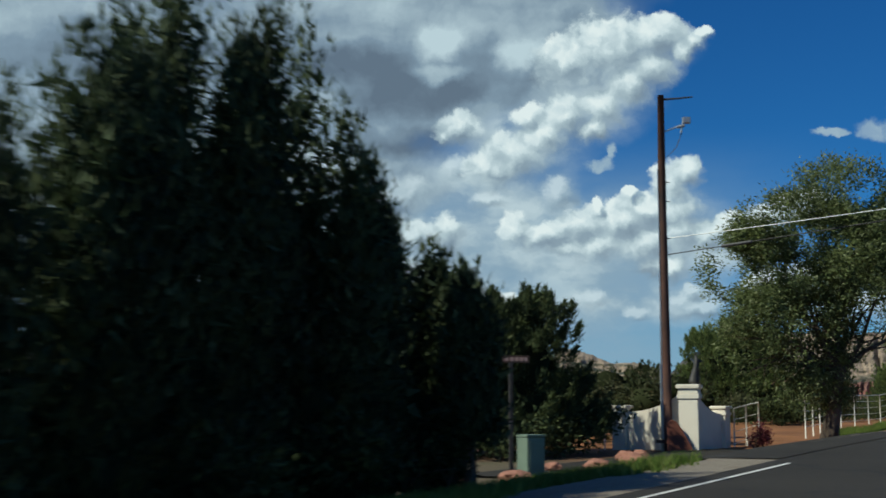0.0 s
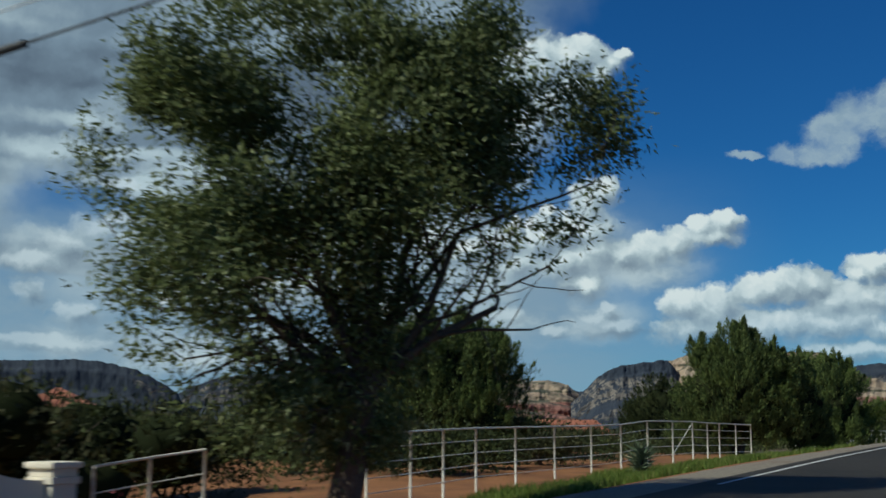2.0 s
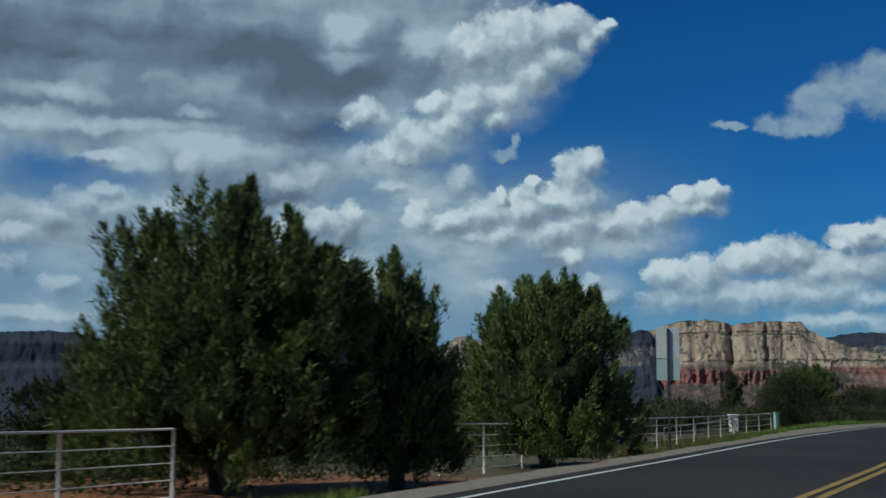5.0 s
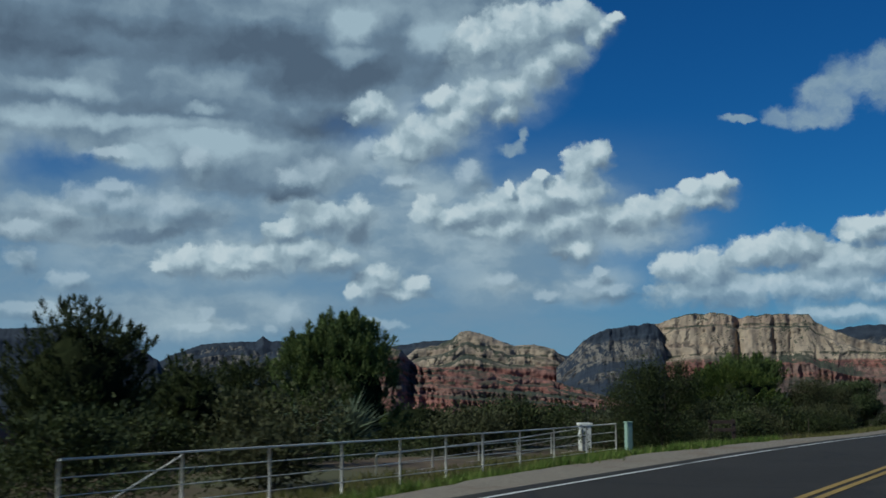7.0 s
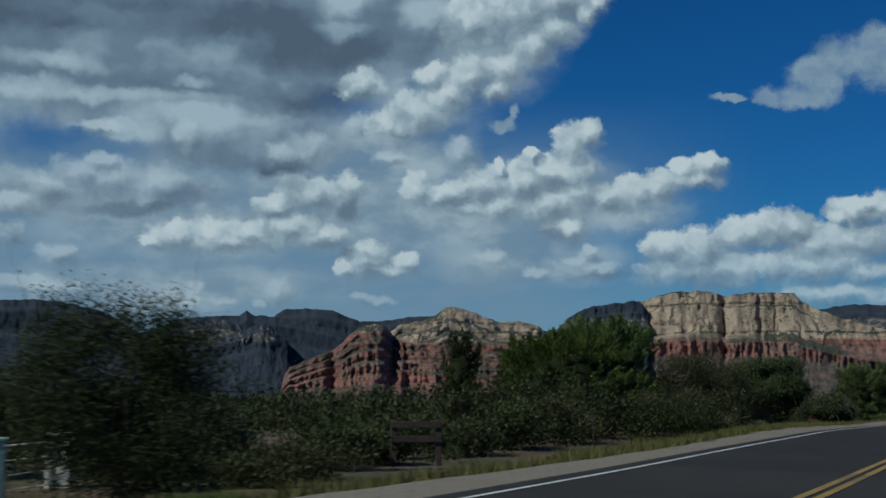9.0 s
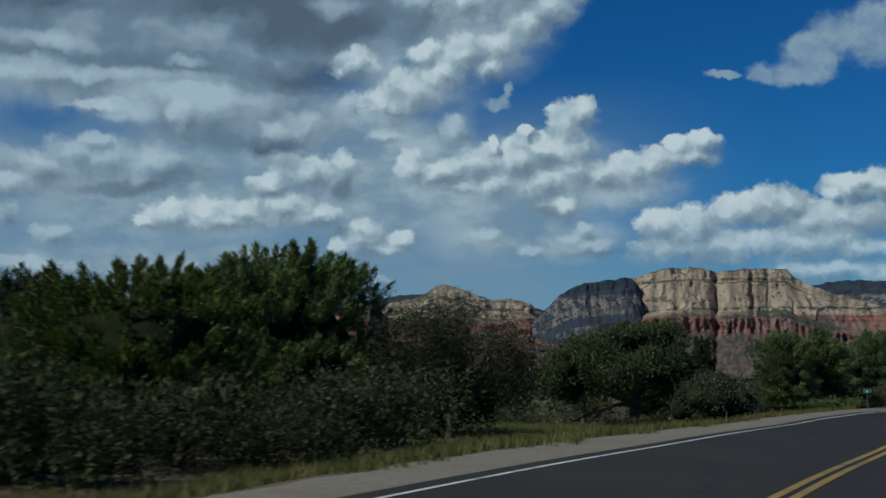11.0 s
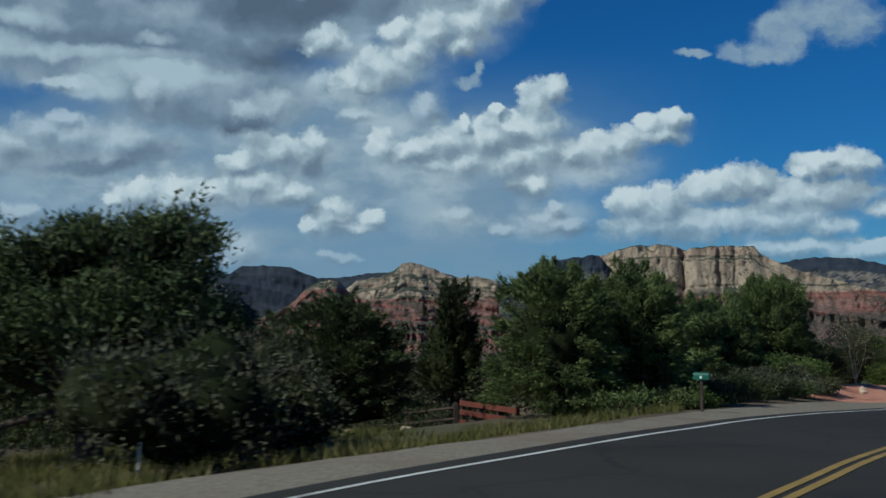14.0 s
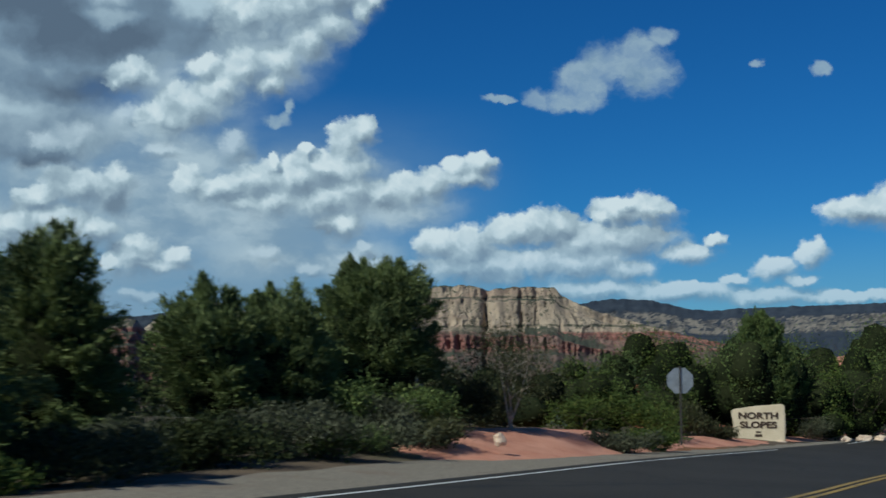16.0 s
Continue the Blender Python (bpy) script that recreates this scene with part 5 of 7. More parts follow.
juniper(266.0, 1.7, 7.0, 1.7, 321, JUNIPER, 1.0, 0.4, label="rounded green tree beyond the stone sign")

# ---- elm at the driveway
open_tree("elm_tree", 41.2, 10.3,
          [(0.8, 0.6, 8.1, 2.0, 1.5), (-1.5, -0.3, 7.1, 1.7, 1.2), (3.4, 1.4, 6.6, 1.6, 1.1), (2.4, 1.0, 7.3, 1.2, 0.9), (-2.1, 0.0, 6.4, 1.2, 0.9), (-0.3, 0.2, 5.7, 2.8, 1.7), (-2.7, 0.3, 5.8, 1.3, 1.3),
           (3.1, 0.9, 5.5, 1.3, 0.8), (-1.3, 0.2, 3.9, 2.0, 1.2), (-2.5, -0.2, 3.2, 1.2, 0.6), (-0.6, 0.5, 2.7, 1.4, 0.9),
           (-0.8, -0.3, 1.7, 0.8, 0.7), (0.7, 0.6, 3.2, 0.8, 0.8), (1.3, 0.6, 7.0, 1.9, 1.5), (0.2, -0.3, 6.4, 1.7, 1.2), (0.2, 0.4, 4.8, 1.4, 1.0), (0.2, 0.3, 1.7, 0.8, 0.7)],
          (2.6, 0.24), 400, ELM, 170000, "tall elm with airy drooping green leaves beside the driveway", droop=0.8, lean=(0.22, 0.05, 1), gaps=-0.05, reach=0.6, clump=0.19, leaf=(0.13, 0.030))
# ---- thin-leaved mesquites
open_tree("mesquite_tree", 129.2, 12.7, [(-0.3, 0, 1.7, 1.5, 1.2), (0.7, 0.2, 1.3, 1.2, 1.0), (-0.9, 0.1, 2.5, 0.7, 0.5), (0.3, 0.0, 2.6, 0.8, 0.5), (0.0, 0.3, 0.8, 1.6, 0.8), (-1.1, 0.0, 2.9, 0.4, 0.4), (-0.3, 0.1, 3.0, 0.45, 0.45), (0.6, 0.0, 3.0, 0.4, 0.45), (1.0, 0.2, 2.2, 0.8, 0.7), (-1.2, 0.0, 1.6, 0.9, 0.9)],
          (0.5, 0.06), 401, JUNIPER_DARK, 42000, "grey-green mesquite bush with wispy top twigs", leaf=(0.062, 0.020), clump=0.15, droop=-0.3, levels=2, split=3)
open_tree("mesquite_tree", 173.6, 15.3, [(-0.9, 0, 2.6, 1.4, 1.0), (1.0, 0.2, 2.4, 1.4, 0.9), (0.0, -0.3, 3.2, 1.4, 0.6), (-1.7, 0.3, 1.8, 0.9, 0.9), (1.8, 0, 1.6, 0.9, 0.8), (0, 0.2, 1.5, 1.4, 0.6)],
          (0.7, 0.10), 402, MESQUITE, 32000, "spreading grey-brown mesquite with fine thin leaves", leaf=(0.08, 0.022), clump=0.24, droop=0.2, levels=3, split=3)
open_tree("oak_tree", 195.4, 16.8, [(-3.1, 0, 2.6, 1.2, 1.0), (-1.6, 0, 3.3, 1.5, 1.0), (0, 0.4, 3.6, 1.4, 0.95), (1.4, 0.2, 3.8, 1.1, 0.85), (1.0, -0.2, 2.9, 1.4, 1.0), (-2.6, 0.4, 1.8, 1.0, 0.7), (2.0, -0.2, 2.3, 0.9, 0.9), (-0.8, -0.8, 2.4, 1.4, 0.8), (-3.5, -0.2, 1.9, 0.7, 0.6)],
          (1.2, 0.24), 403, OAK, 90000, "dark-trunked spreading juniper with a rounded crown", leaf=(0.15, 0.030), clump=0.17, gaps=-0.14, droop=-0.2, heart=0.5)
open_tree("oak_tree", 203.7, 22.2, [(-0.8, 0, 2.8, 1.4, 1.1), (0.8, 0.3, 3.0, 1.4, 1.1), (0.0, 0, 3.8, 1.0, 0.6)],
          (1.1, 0.15), 404, JUNIPER_DARK, 30000, "dark-trunked spreading juniper further back", leaf=(0.12, 0.042), clump=0.2, droop=0.0)
open_tree("bare_shrub", 232.5, 7.7, [(-0.5, 0, 1.9, 0.9, 0.8), (0.6, 0.2, 1.8, 0.9, 0.8), (0.0, 0, 2.5, 0.7, 0.5)],
          (0.25, 0.07), 405, MESQUITE, 5200, "thin pale-stemmed shrub with sparse leaves on the red bank", PALE_BARK, (0.06, 0.02), 0.0, 0.24, category="shrub", split=4)

# ---- shrubs
for k, (s, d, h, r, mat, lab) in enumerate([
        (192.2, 12.2, 2.6, 1.7, SAGE, "grey-green rounded shrub at the verge"), (195.2, 12.8, 2.6, 1.3, SAGE, "grey-green shrub beside another"),
        (160.5, 14.5, 1.9, 1.6, MESQUITE, "dark green scrub bush at the verge"), (156.5, 15.5, 1.8, 1.5, MESQUITE, "dark green scrub bush at the verge"),
        (164.0, 13.6, 1.8, 1.6, MESQUITE, "dark green scrub bush at the verge"), (167.5, 13.6, 2.0, 1.5, MESQUITE, "dark olive scrub bush at the verge"), (152.0, 17.5, 1.9, 1.7, MESQUITE, "olive scrub bush at the verge"),
        (147.5, 19.5, 2.2, 1.8, MESQUITE, "olive scrub bush at the verge"), (143.0, 24.0, 2.4, 2.0, MESQUITE, "dark scrub bush at the verge"),
        (181.5, 31.0, 2.3, 1.9, MESQUITE, "olive scrub bush at the verge"), (187.5, 32.0, 2.4, 2.0, MESQUITE, "olive scrub bush at the verge"),
        (136.0, 17.0, 1.5, 1.3, MESQUITE, "low scrub bush at the verge"), (138.0, 17.5, 1.7, 1.5, SAGE, "low grey scrub bush at the verge"), (132.5, 19.8, 2.1, 1.4, MESQUITE, "dark scrub bush at the verge"),
        (224.6, 8.7, 0.8, 0.9, SAGE, "low grey shrub at the edge of the shoulder"), (227.2, 8.2, 0.7, 0.8, MESQUITE, "low olive shrub at the edge of the shoulder"), (222.2, 9.0, 0.7, 0.8, JUNIPER, "low green shrub at the edge of the shoulder"), (226.6, 9.3, 1.1, 0.9, SAGE, "low grey shrub at the foot of a juniper"), (223.0, 10.2, 1.0, 0.8, SAGE, "low grey shrub at the roadside"), (219.0, 10.4, 0.8, 0.7, MESQUITE, "low shrub at the roadside"),
        (236.5, 9.5, 1.5, 1.3, MESQUITE, "green shrub on the bank"), (240.0, 7.0, 1.5, 1.2, BRIGHT, "bright green shrub behind the road sign"), (238.0, 4.6, 0.7, 0.9, BRIGHT, "low green shrub on the red gravel"),
        (244.0, 5.4, 1.8, 1.4, BRIGHT, "bright green shrub on the bank"), (249.0, 4.2, 1.5, 1.2, MESQUITE, "shrub behind the stone sign"), (254.0, 6.0, 2.6, 1.9, BRIGHT, "bright green tree-like shrub beyond the sign"),
        (260.0, 6.2, 5.2, 2.4, BRIGHT, "bright green tree-like shrub beyond the sign"), (268.0, -0.6, 3.2, 2.0, BRIGHT, "green tree-like shrub beyond the sign"), (272.0, -3.0, 5.5, 2.4, BRIGHT, "green tree-like shrub beyond the sign"),
        (265.5, -0.8, 1.3, 0.9, SAGE, "pale grey shrub beside the stone sign"), (278.0, -6.5, 5.8, 2.6, JUNIPER, "green tree-like shrub beyond the sign"), (235.0, 4.9, 0.6, 0.8, SAGE, "pale grey shrub on red gravel"),
        (250.5, 3.0, 0.6, 0.7, MESQUITE, "low shrub beside the stone sign"), (192.0, 16.5, 0.7, 0.8, SAGE, "low grey bush in dry grass"), (186.5, 13.8, 0.6, 0.6, MESQUITE, "low dark bush in dry grass"),
        (30.0, 16.4, 1.7, 1.5, OAK, "low boughs of dull green foliage at the foot of the juniper"), (32.4, 15.6, 1.6, 1.4, OAK, "low boughs of dull green foliage at the foot of the juniper"), (30.2, 18.6, 1.9, 1.6, OAK, "low boughs of dull green foliage at the foot of the juniper"),
        (136.5, 14.0, 0.9, 1.0, MESQUITE, "low dark bush in the grass by the barrier"), (134.4, 13.3, 0.8, 0.9, MESQUITE, "low dark bush in the grass by the barrier"), (139.0, 15.0, 1.0, 1.0, JUNIPER_DARK, "low dark bush in the grass by the barrier"), (132.6, 14.4, 1.0, 1.0, JUNIPER_DARK, "low dark bush in the grass by the barrier"), (141.6, 14.8, 0.9, 0.9, JUNIPER_DARK, "low dark bush behind the barrier"),
        (55.0, 16.0, 1.3, 1.3, JUNIPER_DARK, "dark bush behind the pipe fence"), (58.0, 15.8, 1.2, 1.2, JUNIPER_DARK, "dark bush behind the pipe fence"), (61.5, 15.6, 1.2, 1.2, MESQUITE, "olive bush behind the fence"),
        (212.0, 9.6, 0.45, 0.55, BRIGHT, "yellow-green clump below the mailbox"),
         (100.0, 15.0, 1.0, 1.0, MESQUITE, "low bush behind the fence"), (233.0, 11.8, 1.4, 1.2, MESQUITE, "dark shrub between the trees"),
        (230.0, 10.5, 2.0, 1.4, MESQUITE, "dark green shrub on the bank"), (76.0, 19.0, 0.9, 1.5, MESQUITE, "olive bush behind the fence"), (58.5, 19.0, 1.6, 1.6, MESQUITE, "olive bush behind the fence"),
        (70.5, 25.0, 2.2, 1.8, MESQUITE, "olive bush by the house"), (39.5, 16.5, 2.6, 1.8, MESQUITE, "olive bush behind the gate"), (44.0, 18.0, 2.9, 2.0, JUNIPER_DARK, "dark bush behind the elm"),
        (48.5, 19.5, 2.6, 1.9, MESQUITE, "olive bush behind the elm"), 
        (67, 19.5, 1.7, 1.7, JUNIPER_DARK, "dark bush behind the pipe fence"),
        (71, 21.5, 1.9, 1.8, MESQUITE, "dark olive bush behind the fence"),
        (75, 22.5, 1.1, 1.9, JUNIPER_DARK, "dark bush behind the pipe fence"),
        (79, 21.0, 0.9, 1.8, MESQUITE, "dark olive bush behind the fence"),
        (83, 22.5, 0.8, 1.7, JUNIPER_DARK, "dark bush in front of the house"),
        (87, 21.5, 0.7, 1.6, MESQUITE, "olive bush in front of the house"),
        (91, 22.0, 0.7, 1.6, JUNIPER_DARK, "dark bush in front of the house"),
        (95, 20.5, 0.9, 1.6, MESQUITE, "olive bush in front of the house"),
        (76, 28, 2.6, 2.2, JUNIPER_DARK, "dark bush further behind the fence"),
        (81, 30, 2.8, 2.3, JUNIPER_DARK, "dark bush further behind the fence"),
        (71, 31, 2.9, 2.4, JUNIPER_DARK, "dark bush further behind the fence"),
        (100, 20, 1.6, 1.6, JUNIPER_DARK, "dark bush behind the pipe fence"),
        (104, 22, 1.9, 1.8, MESQUITE, "olive bush behind the fence"),
        (109, 21, 2.0, 1.8, JUNIPER_DARK, "dark bush behind the pipe fence"),
        (114, 23.5, 2.2, 1.9, JUNIPER_DARK, "dark bush behind the pipe fence"),
        (128, 19.0, 1.9, 1.6, MESQUITE, "dark olive bush behind the fence"),
        (132, 20.5, 2.1, 1.8, JUNIPER_DARK, "dark bush behind the pipe fence"),
        (136, 22.5, 2.2, 1.9, MESQUITE, "dark olive bush in the scrub"),
        (124, 18.5, 1.5, 1.5, MESQUITE, "dark olive bush behind the fence"),
        (140, 21, 2.0, 1.8, JUNIPER_DARK, "dark bush in the scrub"),
        (137, 27, 2.6, 2.2, JUNIPER_DARK, "dark bush in the scrub"),
        (130, 28, 2.6, 2.2, JUNIPER_DARK, "dark bush in the scrub"),
        (143.5, 16.5, 1.5, 1.5, JUNIPER_DARK, "dark bush in the scrub"), (149.5, 15.0, 1.6, 1.6, JUNIPER_DARK, "dark bush in the scrub"), (153.0, 14.2, 1.6, 1.5, MESQUITE, "dark olive bush in the scrub"), (157.0, 13.4, 1.5, 1.4, JUNIPER_DARK, "dark bush in the scrub"),
        (161.0, 12.6, 1.6, 1.4, JUNIPER_DARK, "dark bush in the scrub"), (155.0, 17.5, 2.0, 1.8, JUNIPER_DARK, "dark bush in the scrub"), (158.5, 16.5, 2.2, 1.8, JUNIPER_DARK, "dark bush in the scrub"), (175.5, 16.0, 2.6, 1.8, JUNIPER_DARK, "dark bush under the large juniper"),
        (146, 15.5, 1.2, 1.3, MESQUITE, "low olive bush in the scrub"),
        (12.6, 9.3, 1.5, 1.2, JUNIPER_DARK, "dark bush at the foot of the cypresses"), (15.3, 9.3, 1.4, 0.45, JUNIPER_DARK, "dark bush at the foot of the cypresses"), (14.6, 9.8, 1.4, 1.0, JUNIPER_DARK, "dark bush at the foot of the cypresses"), (10.4, 9.4, 1.6, 1.3, JUNIPER_DARK, "dark bush at the foot of the cypresses"),
        (46.5, 40.0, 2.6, 1.8, JUNIPER_DARK, "dark bush in front of the far house"), (47.5, 35.9, 3.2, 1.7, JUNIPER_DARK, "dark rounded bush in front of the far house"), (49.5, 38.5, 2.2, 1.9, JUNIPER_DARK, "dark bush in front of the far house"), (52.5, 40.0, 2.2, 1.9, JUNIPER_DARK, "dark bush in front of the far house"),
        (209.0, 11.0, 0.8, 0.9, JUNIPER_GREY, "low green bush at the edge of the shoulder"), (211.5, 10.3, 0.7, 0.9, JUNIPER_GREY, "low green bush at the edge of the shoulder"), (214.0, 9.9, 0.9, 1.0, MESQUITE, "low olive bush at the edge of the shoulder"), (216.4, 10.2, 0.9, 0.9, SAGE, "low dark bush at the edge of the shoulder"), (218.8, 10.0, 1.0, 1.0, JUNIPER_DARK, "low dark bush at the edge of the shoulder"), (221.4, 9.8, 1.0, 1.0, SAGE, "low dark bush at the edge of the shoulder"), (218.5, 21.0, 2.3, 1.6, SAGE, "low grey brush behind the rails"), (219.8, 24.0, 2.4, 1.7, SAGE, "low grey brush behind the rails"), (220.5, 27.5, 2.4, 1.8, MESQUITE, "low olive brush behind the rails"), (217.6, 18.6, 1.3, 1.2, SAGE, "low grey brush behind the rails"), (211.2, 12.4, 1.1, 0.9, OAK, "dull green brush under the roadside juniper"), (209.6, 12.5, 0.8, 0.6, OAK, "dull green brush under the roadside juniper"),
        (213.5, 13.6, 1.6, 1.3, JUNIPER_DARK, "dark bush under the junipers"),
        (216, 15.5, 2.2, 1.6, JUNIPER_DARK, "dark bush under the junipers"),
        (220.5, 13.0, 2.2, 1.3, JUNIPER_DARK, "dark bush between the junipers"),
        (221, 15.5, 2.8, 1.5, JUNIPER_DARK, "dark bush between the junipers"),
        (226, 10.6, 1.6, 1.1, JUNIPER, "green bush at the foot of a juniper"),
        (229, 9.2, 1.3, 1.0, JUNIPER, "green bush at the foot of a juniper"),
        (233.5, 9.2, 1.6, 1.2, MESQUITE, "olive bush on the bank"),
        (237, 12, 2.0, 1.5, MESQUITE, "olive bush on the bank"),
        (242, 10, 2.6, 1.7, MESQUITE, "olive bush on the bank"),
        (246, 8, 2.8, 1.8, BRIGHT, "bright green bush on the bank"),
        (250, 7.5, 3.2, 1.9, JUNIPER, "green bush on the bank"),
        (263, 6.0, 4.2, 1.9, JUNIPER, "green bush beyond the stone sign"),
        (262, 3.5, 5.5, 2.3, JUNIPER, "green bush beyond the stone sign"),
        (272, 2.0, 6.2, 2.7, JUNIPER, "green bush beyond the stone sign"),
        (279, -1.0, 6.8, 2.8, BRIGHT, "bright green bush beyond the stone sign"),
        (286, -5.0, 7.2, 3.0, JUNIPER, "green bush beyond the stone sign"),
        (293, -8.0, 7.5, 3.2, JUNIPER, "green bush beyond the stone sign"),
        (275, -3.5, 1.2, 1.0, SAGE, "grey bush at the roadside"),
        (43.0, 24.5, 2.4, 2.0, JUNIPER_DARK, "dark bush beyond the gate"), (46.0, 27.0, 2.3, 2.2, MESQUITE, "olive bush beyond the gate"), (110.0, 16.0, 1.6, 1.5, MESQUITE, "olive bush behind the fence"), (115.5, 19.0, 2.4, 1.8, MESQUITE, "olive bush behind the fence")]):
    near = d < 14.5 and s > 120
    bush(s, d, h, r, 500 + k, mat, lab, n=int(110 + 120 * r) if near else int(80 + 60 * r), leaf=(0.065 + 0.025 * r, 0.019 + 0.007 * r) if near else (0.09 + 0.04 * r, 0.026 + 0.010 * r))
yucca(57.6, 11.0, 0.85, 600)
yucca(122.5, 21.6, 1.9, 601, "large pale green yucca clump behind the fence", n=700, width=0.05)
yucca(120.5, 22.6, 1.7, 602, "large pale green yucca clump behind the fence", n=600, width=0.05)
bush(38.0, 11.6, 0.85, 0.32, 610, FLOWER, "bush with dark red flowers beside the gate wall", n=60, leaf=(0.06, 0.03))


def undergrowth():
    """Low dark brush that covers the falling ground behind the fence and the verge."""
    rng = np.random.default_rng(78)
    out = []
    for k in range(960):
        s = rng.uniform(36, 228)
        near = float(np.interp(s, (36, 47, 52, 57, 64, 72, 79, 100, 125, 131, 137, 150, 163, 172, 177, 203, 212, 228), (22, 19.2, 16.2, 14.8, 14.3, 14.6, 15.2, 17.5, 18.8, 15.0, 14.6, 13.6, 12.4, 13.2, 26.0, 26.0, 20.0, 17.0)))
        d = near + rng.uniform(0, 1) ** 1.5 * 26
        h, r = rng.uniform(0.7, 1.5), rng.uniform(0.8, 1.5)
        if s < 52 and 20.0 < d - 0.94 * (s - 32.6) < 36:
            continue
        if 160 < s < 176 and d < 16:
            h *= 0.7
        if s > 122 and s < 165:
            h *= 0.8
        if 78 < s < 122:
            h *= 0.4
        at = np.array(spot(s, d)) + np.array([0, 0, h * 0.42])
        n = 22
        u = unit(rng.normal(size=(n, 3))) * rng.uniform(0.5, 1, (n, 1)) * np.array([r, r, h * 0.55])
        out.append(sprays(rng, at + u, unit(u + np.array([0, 0, 0.7])), 8, 0.14, 0.125, 0.032, 0.7))
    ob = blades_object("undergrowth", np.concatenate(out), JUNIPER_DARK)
    tagged(ob, "low dark scrub covering the slope behind the fence", "scrub", kind="stuff")


undergrowth()


def woodland():
    """The scrub woods that fill the valley."""
    rng = np.random.default_rng(77)
    out = []
    for k in range(1440):
        if k < 1300:
            s, d = rng.uniform(-10, 330), 30 + 120 * rng.uniform(0, 1) ** 1.4
        else:
            s, d = rng.uniform(-200, 900), 120 + 500 * rng.uniform(0, 1)
        if 76 < s < 132 and 22 < d < 50 or 60 < s < 82 and 34 < d < 56:
            continue
        if s > 262 and d < 60 and k % 3:
            continue
        if 30 < s < 80 and d < 36:
            continue
        big = 1.0 + 0.006 * d
        h, r = rng.uniform(1.6, 3.6) * min(big, 2.2), rng.uniform(1.3, 2.4) * min(big, 2.4)
        if 118 < s < 300:
            h = min(h, max(0.9, 2.5 - 0.04 * d - float(land(s, d))))
        at = np.array(spot(s, d)) + np.array([0, 0, h * 0.45])
        n, each, blade, wide = (50, 4, 0.09 * r + 0.13, 0.035 * r + 0.03) if d < 90 else (26, 4, 0.10 * r + 0.18, 0.045 * r + 0.06)
        u = unit(rng.normal(size=(n, 3))) * rng.uniform(0.5, 1, (n, 1)) * np.array([r, r, h * 0.55])
        out.append(sprays(rng, at + u, unit(u + np.array([0, 0, 0.8])), each, 0.13 * r, blade, wide, 0.6))
    ob = blades_object("valley_woods", np.concatenate(out), JUNIPER_DARK)
    tagged(ob, "dark green juniper woods filling the valley", "woods", kind="stuff")


woodland()


def grass_patch(name, spans, count, seed, mat, label, tall=0.22):
    """Blades of grass over bands along the verge: s0, s1 and how far beyond the edge line."""
    rng = np.random.default_rng(seed)
    pts = []
    total = sum((b - a) * (f - e) for a, b, e, f in spans)
    for a, b, e, f in spans:
        n = int(count * (b - a) * (f - e) / total)
        s, o = rng.uniform(a, b, n), e + (f - e) * rng.beta(1.3, 1.3, n)
        o = o + 0.3 * np.sin(s * 0.9)
        d = edge_line(s) + o
        ok = np.array([noise.noise((float(p) * 0.7, float(q) * 0.7, seed)) > -0.25 for p, q in zip(s, d)])
        s, d = s[ok], d[ok]
        x, y = s * AHEAD[0] + d * ASIDE[0], s * AHEAD[1] + d * ASIDE[1]
        pts.append(np.stack([x, y, land(s, d) - 0.04], 1))
    c = np.concatenate(pts)
    v = sprays(rng, c, np.tile(np.array([[0, 0, 1.0]]), (len(c), 1)), 5, (0.06, 0.06, 0.0), tall, 0.015, 0.32)
    tagged(blades_object(name, v, mat), label, "grass", kind="stuff")


grass_patch("grass", [(46, 77, 2.3, 5.6), (5, 22, 1.6, 4.6), (96, 126, 2.0, 4.6)], 19000, 5, GRASS, "green grass along the road verge")
grass_patch("dry_grass", [(126, 168, 1.9, 6.0), (168, 199, 2.0, 6.5), (174, 203, 6.5, 16.0), (199, 213, 2.7, 5.6), (100, 130, 4.0, 9.0)], 20000, 6, DRYGRASS, "dry yellow-green grass along the verge", 0.26)


# ---------------------------------------------------------------- pipe fences
def pipe_fence(points, label, rails=5, height=1.3, braces=(), closed_end=True):
    """White welded pipe fence: a round post at every point and level rails between."""
    root = thing("pipe_fence", points[0], label, "fence", "white pipe fences")
    inv = root.matrix_basis.inverted()
    pts = [inv @ Vector(p) for p in points]
    bm = fresh()
    tube(bm, [(0, 0, -0.3), (0, 0, height - 0.02)], 0.024, 8)
    post_mesh = None
    for p in pts:
        if post_mesh is None:
            ob = part("post", bm, WHITE_PIPE, root, smooth=True)
            post_mesh = ob.data
        else:
            ob = new("post", post_mesh)
            ob.parent = root
        ob.location = p
    for k in range(rails):
        bm = fresh()
        z = height - k * (height - 0.2) / (rails - 1)
        tube(bm, [p + Vector((0, 0, z)) for p in pts], 0.020 if k == 0 else 0.0095, 7)
        part("rail", bm, WHITE_PIPE, root, smooth=True)
    for a, b in braces:
        bm = fresh()
        tube(bm, [pts[a] + Vector((0, 0, 0.2)), pts[b] + Vector((0, 0, height - 0.05))], 0.013, 7)
        part("brace", bm, WHITE_PIPE, root, smooth=True)
    return root


def grounded(pairs, tops=None):
    return [Vector((x, y, z)) for x, y, z in pairs]


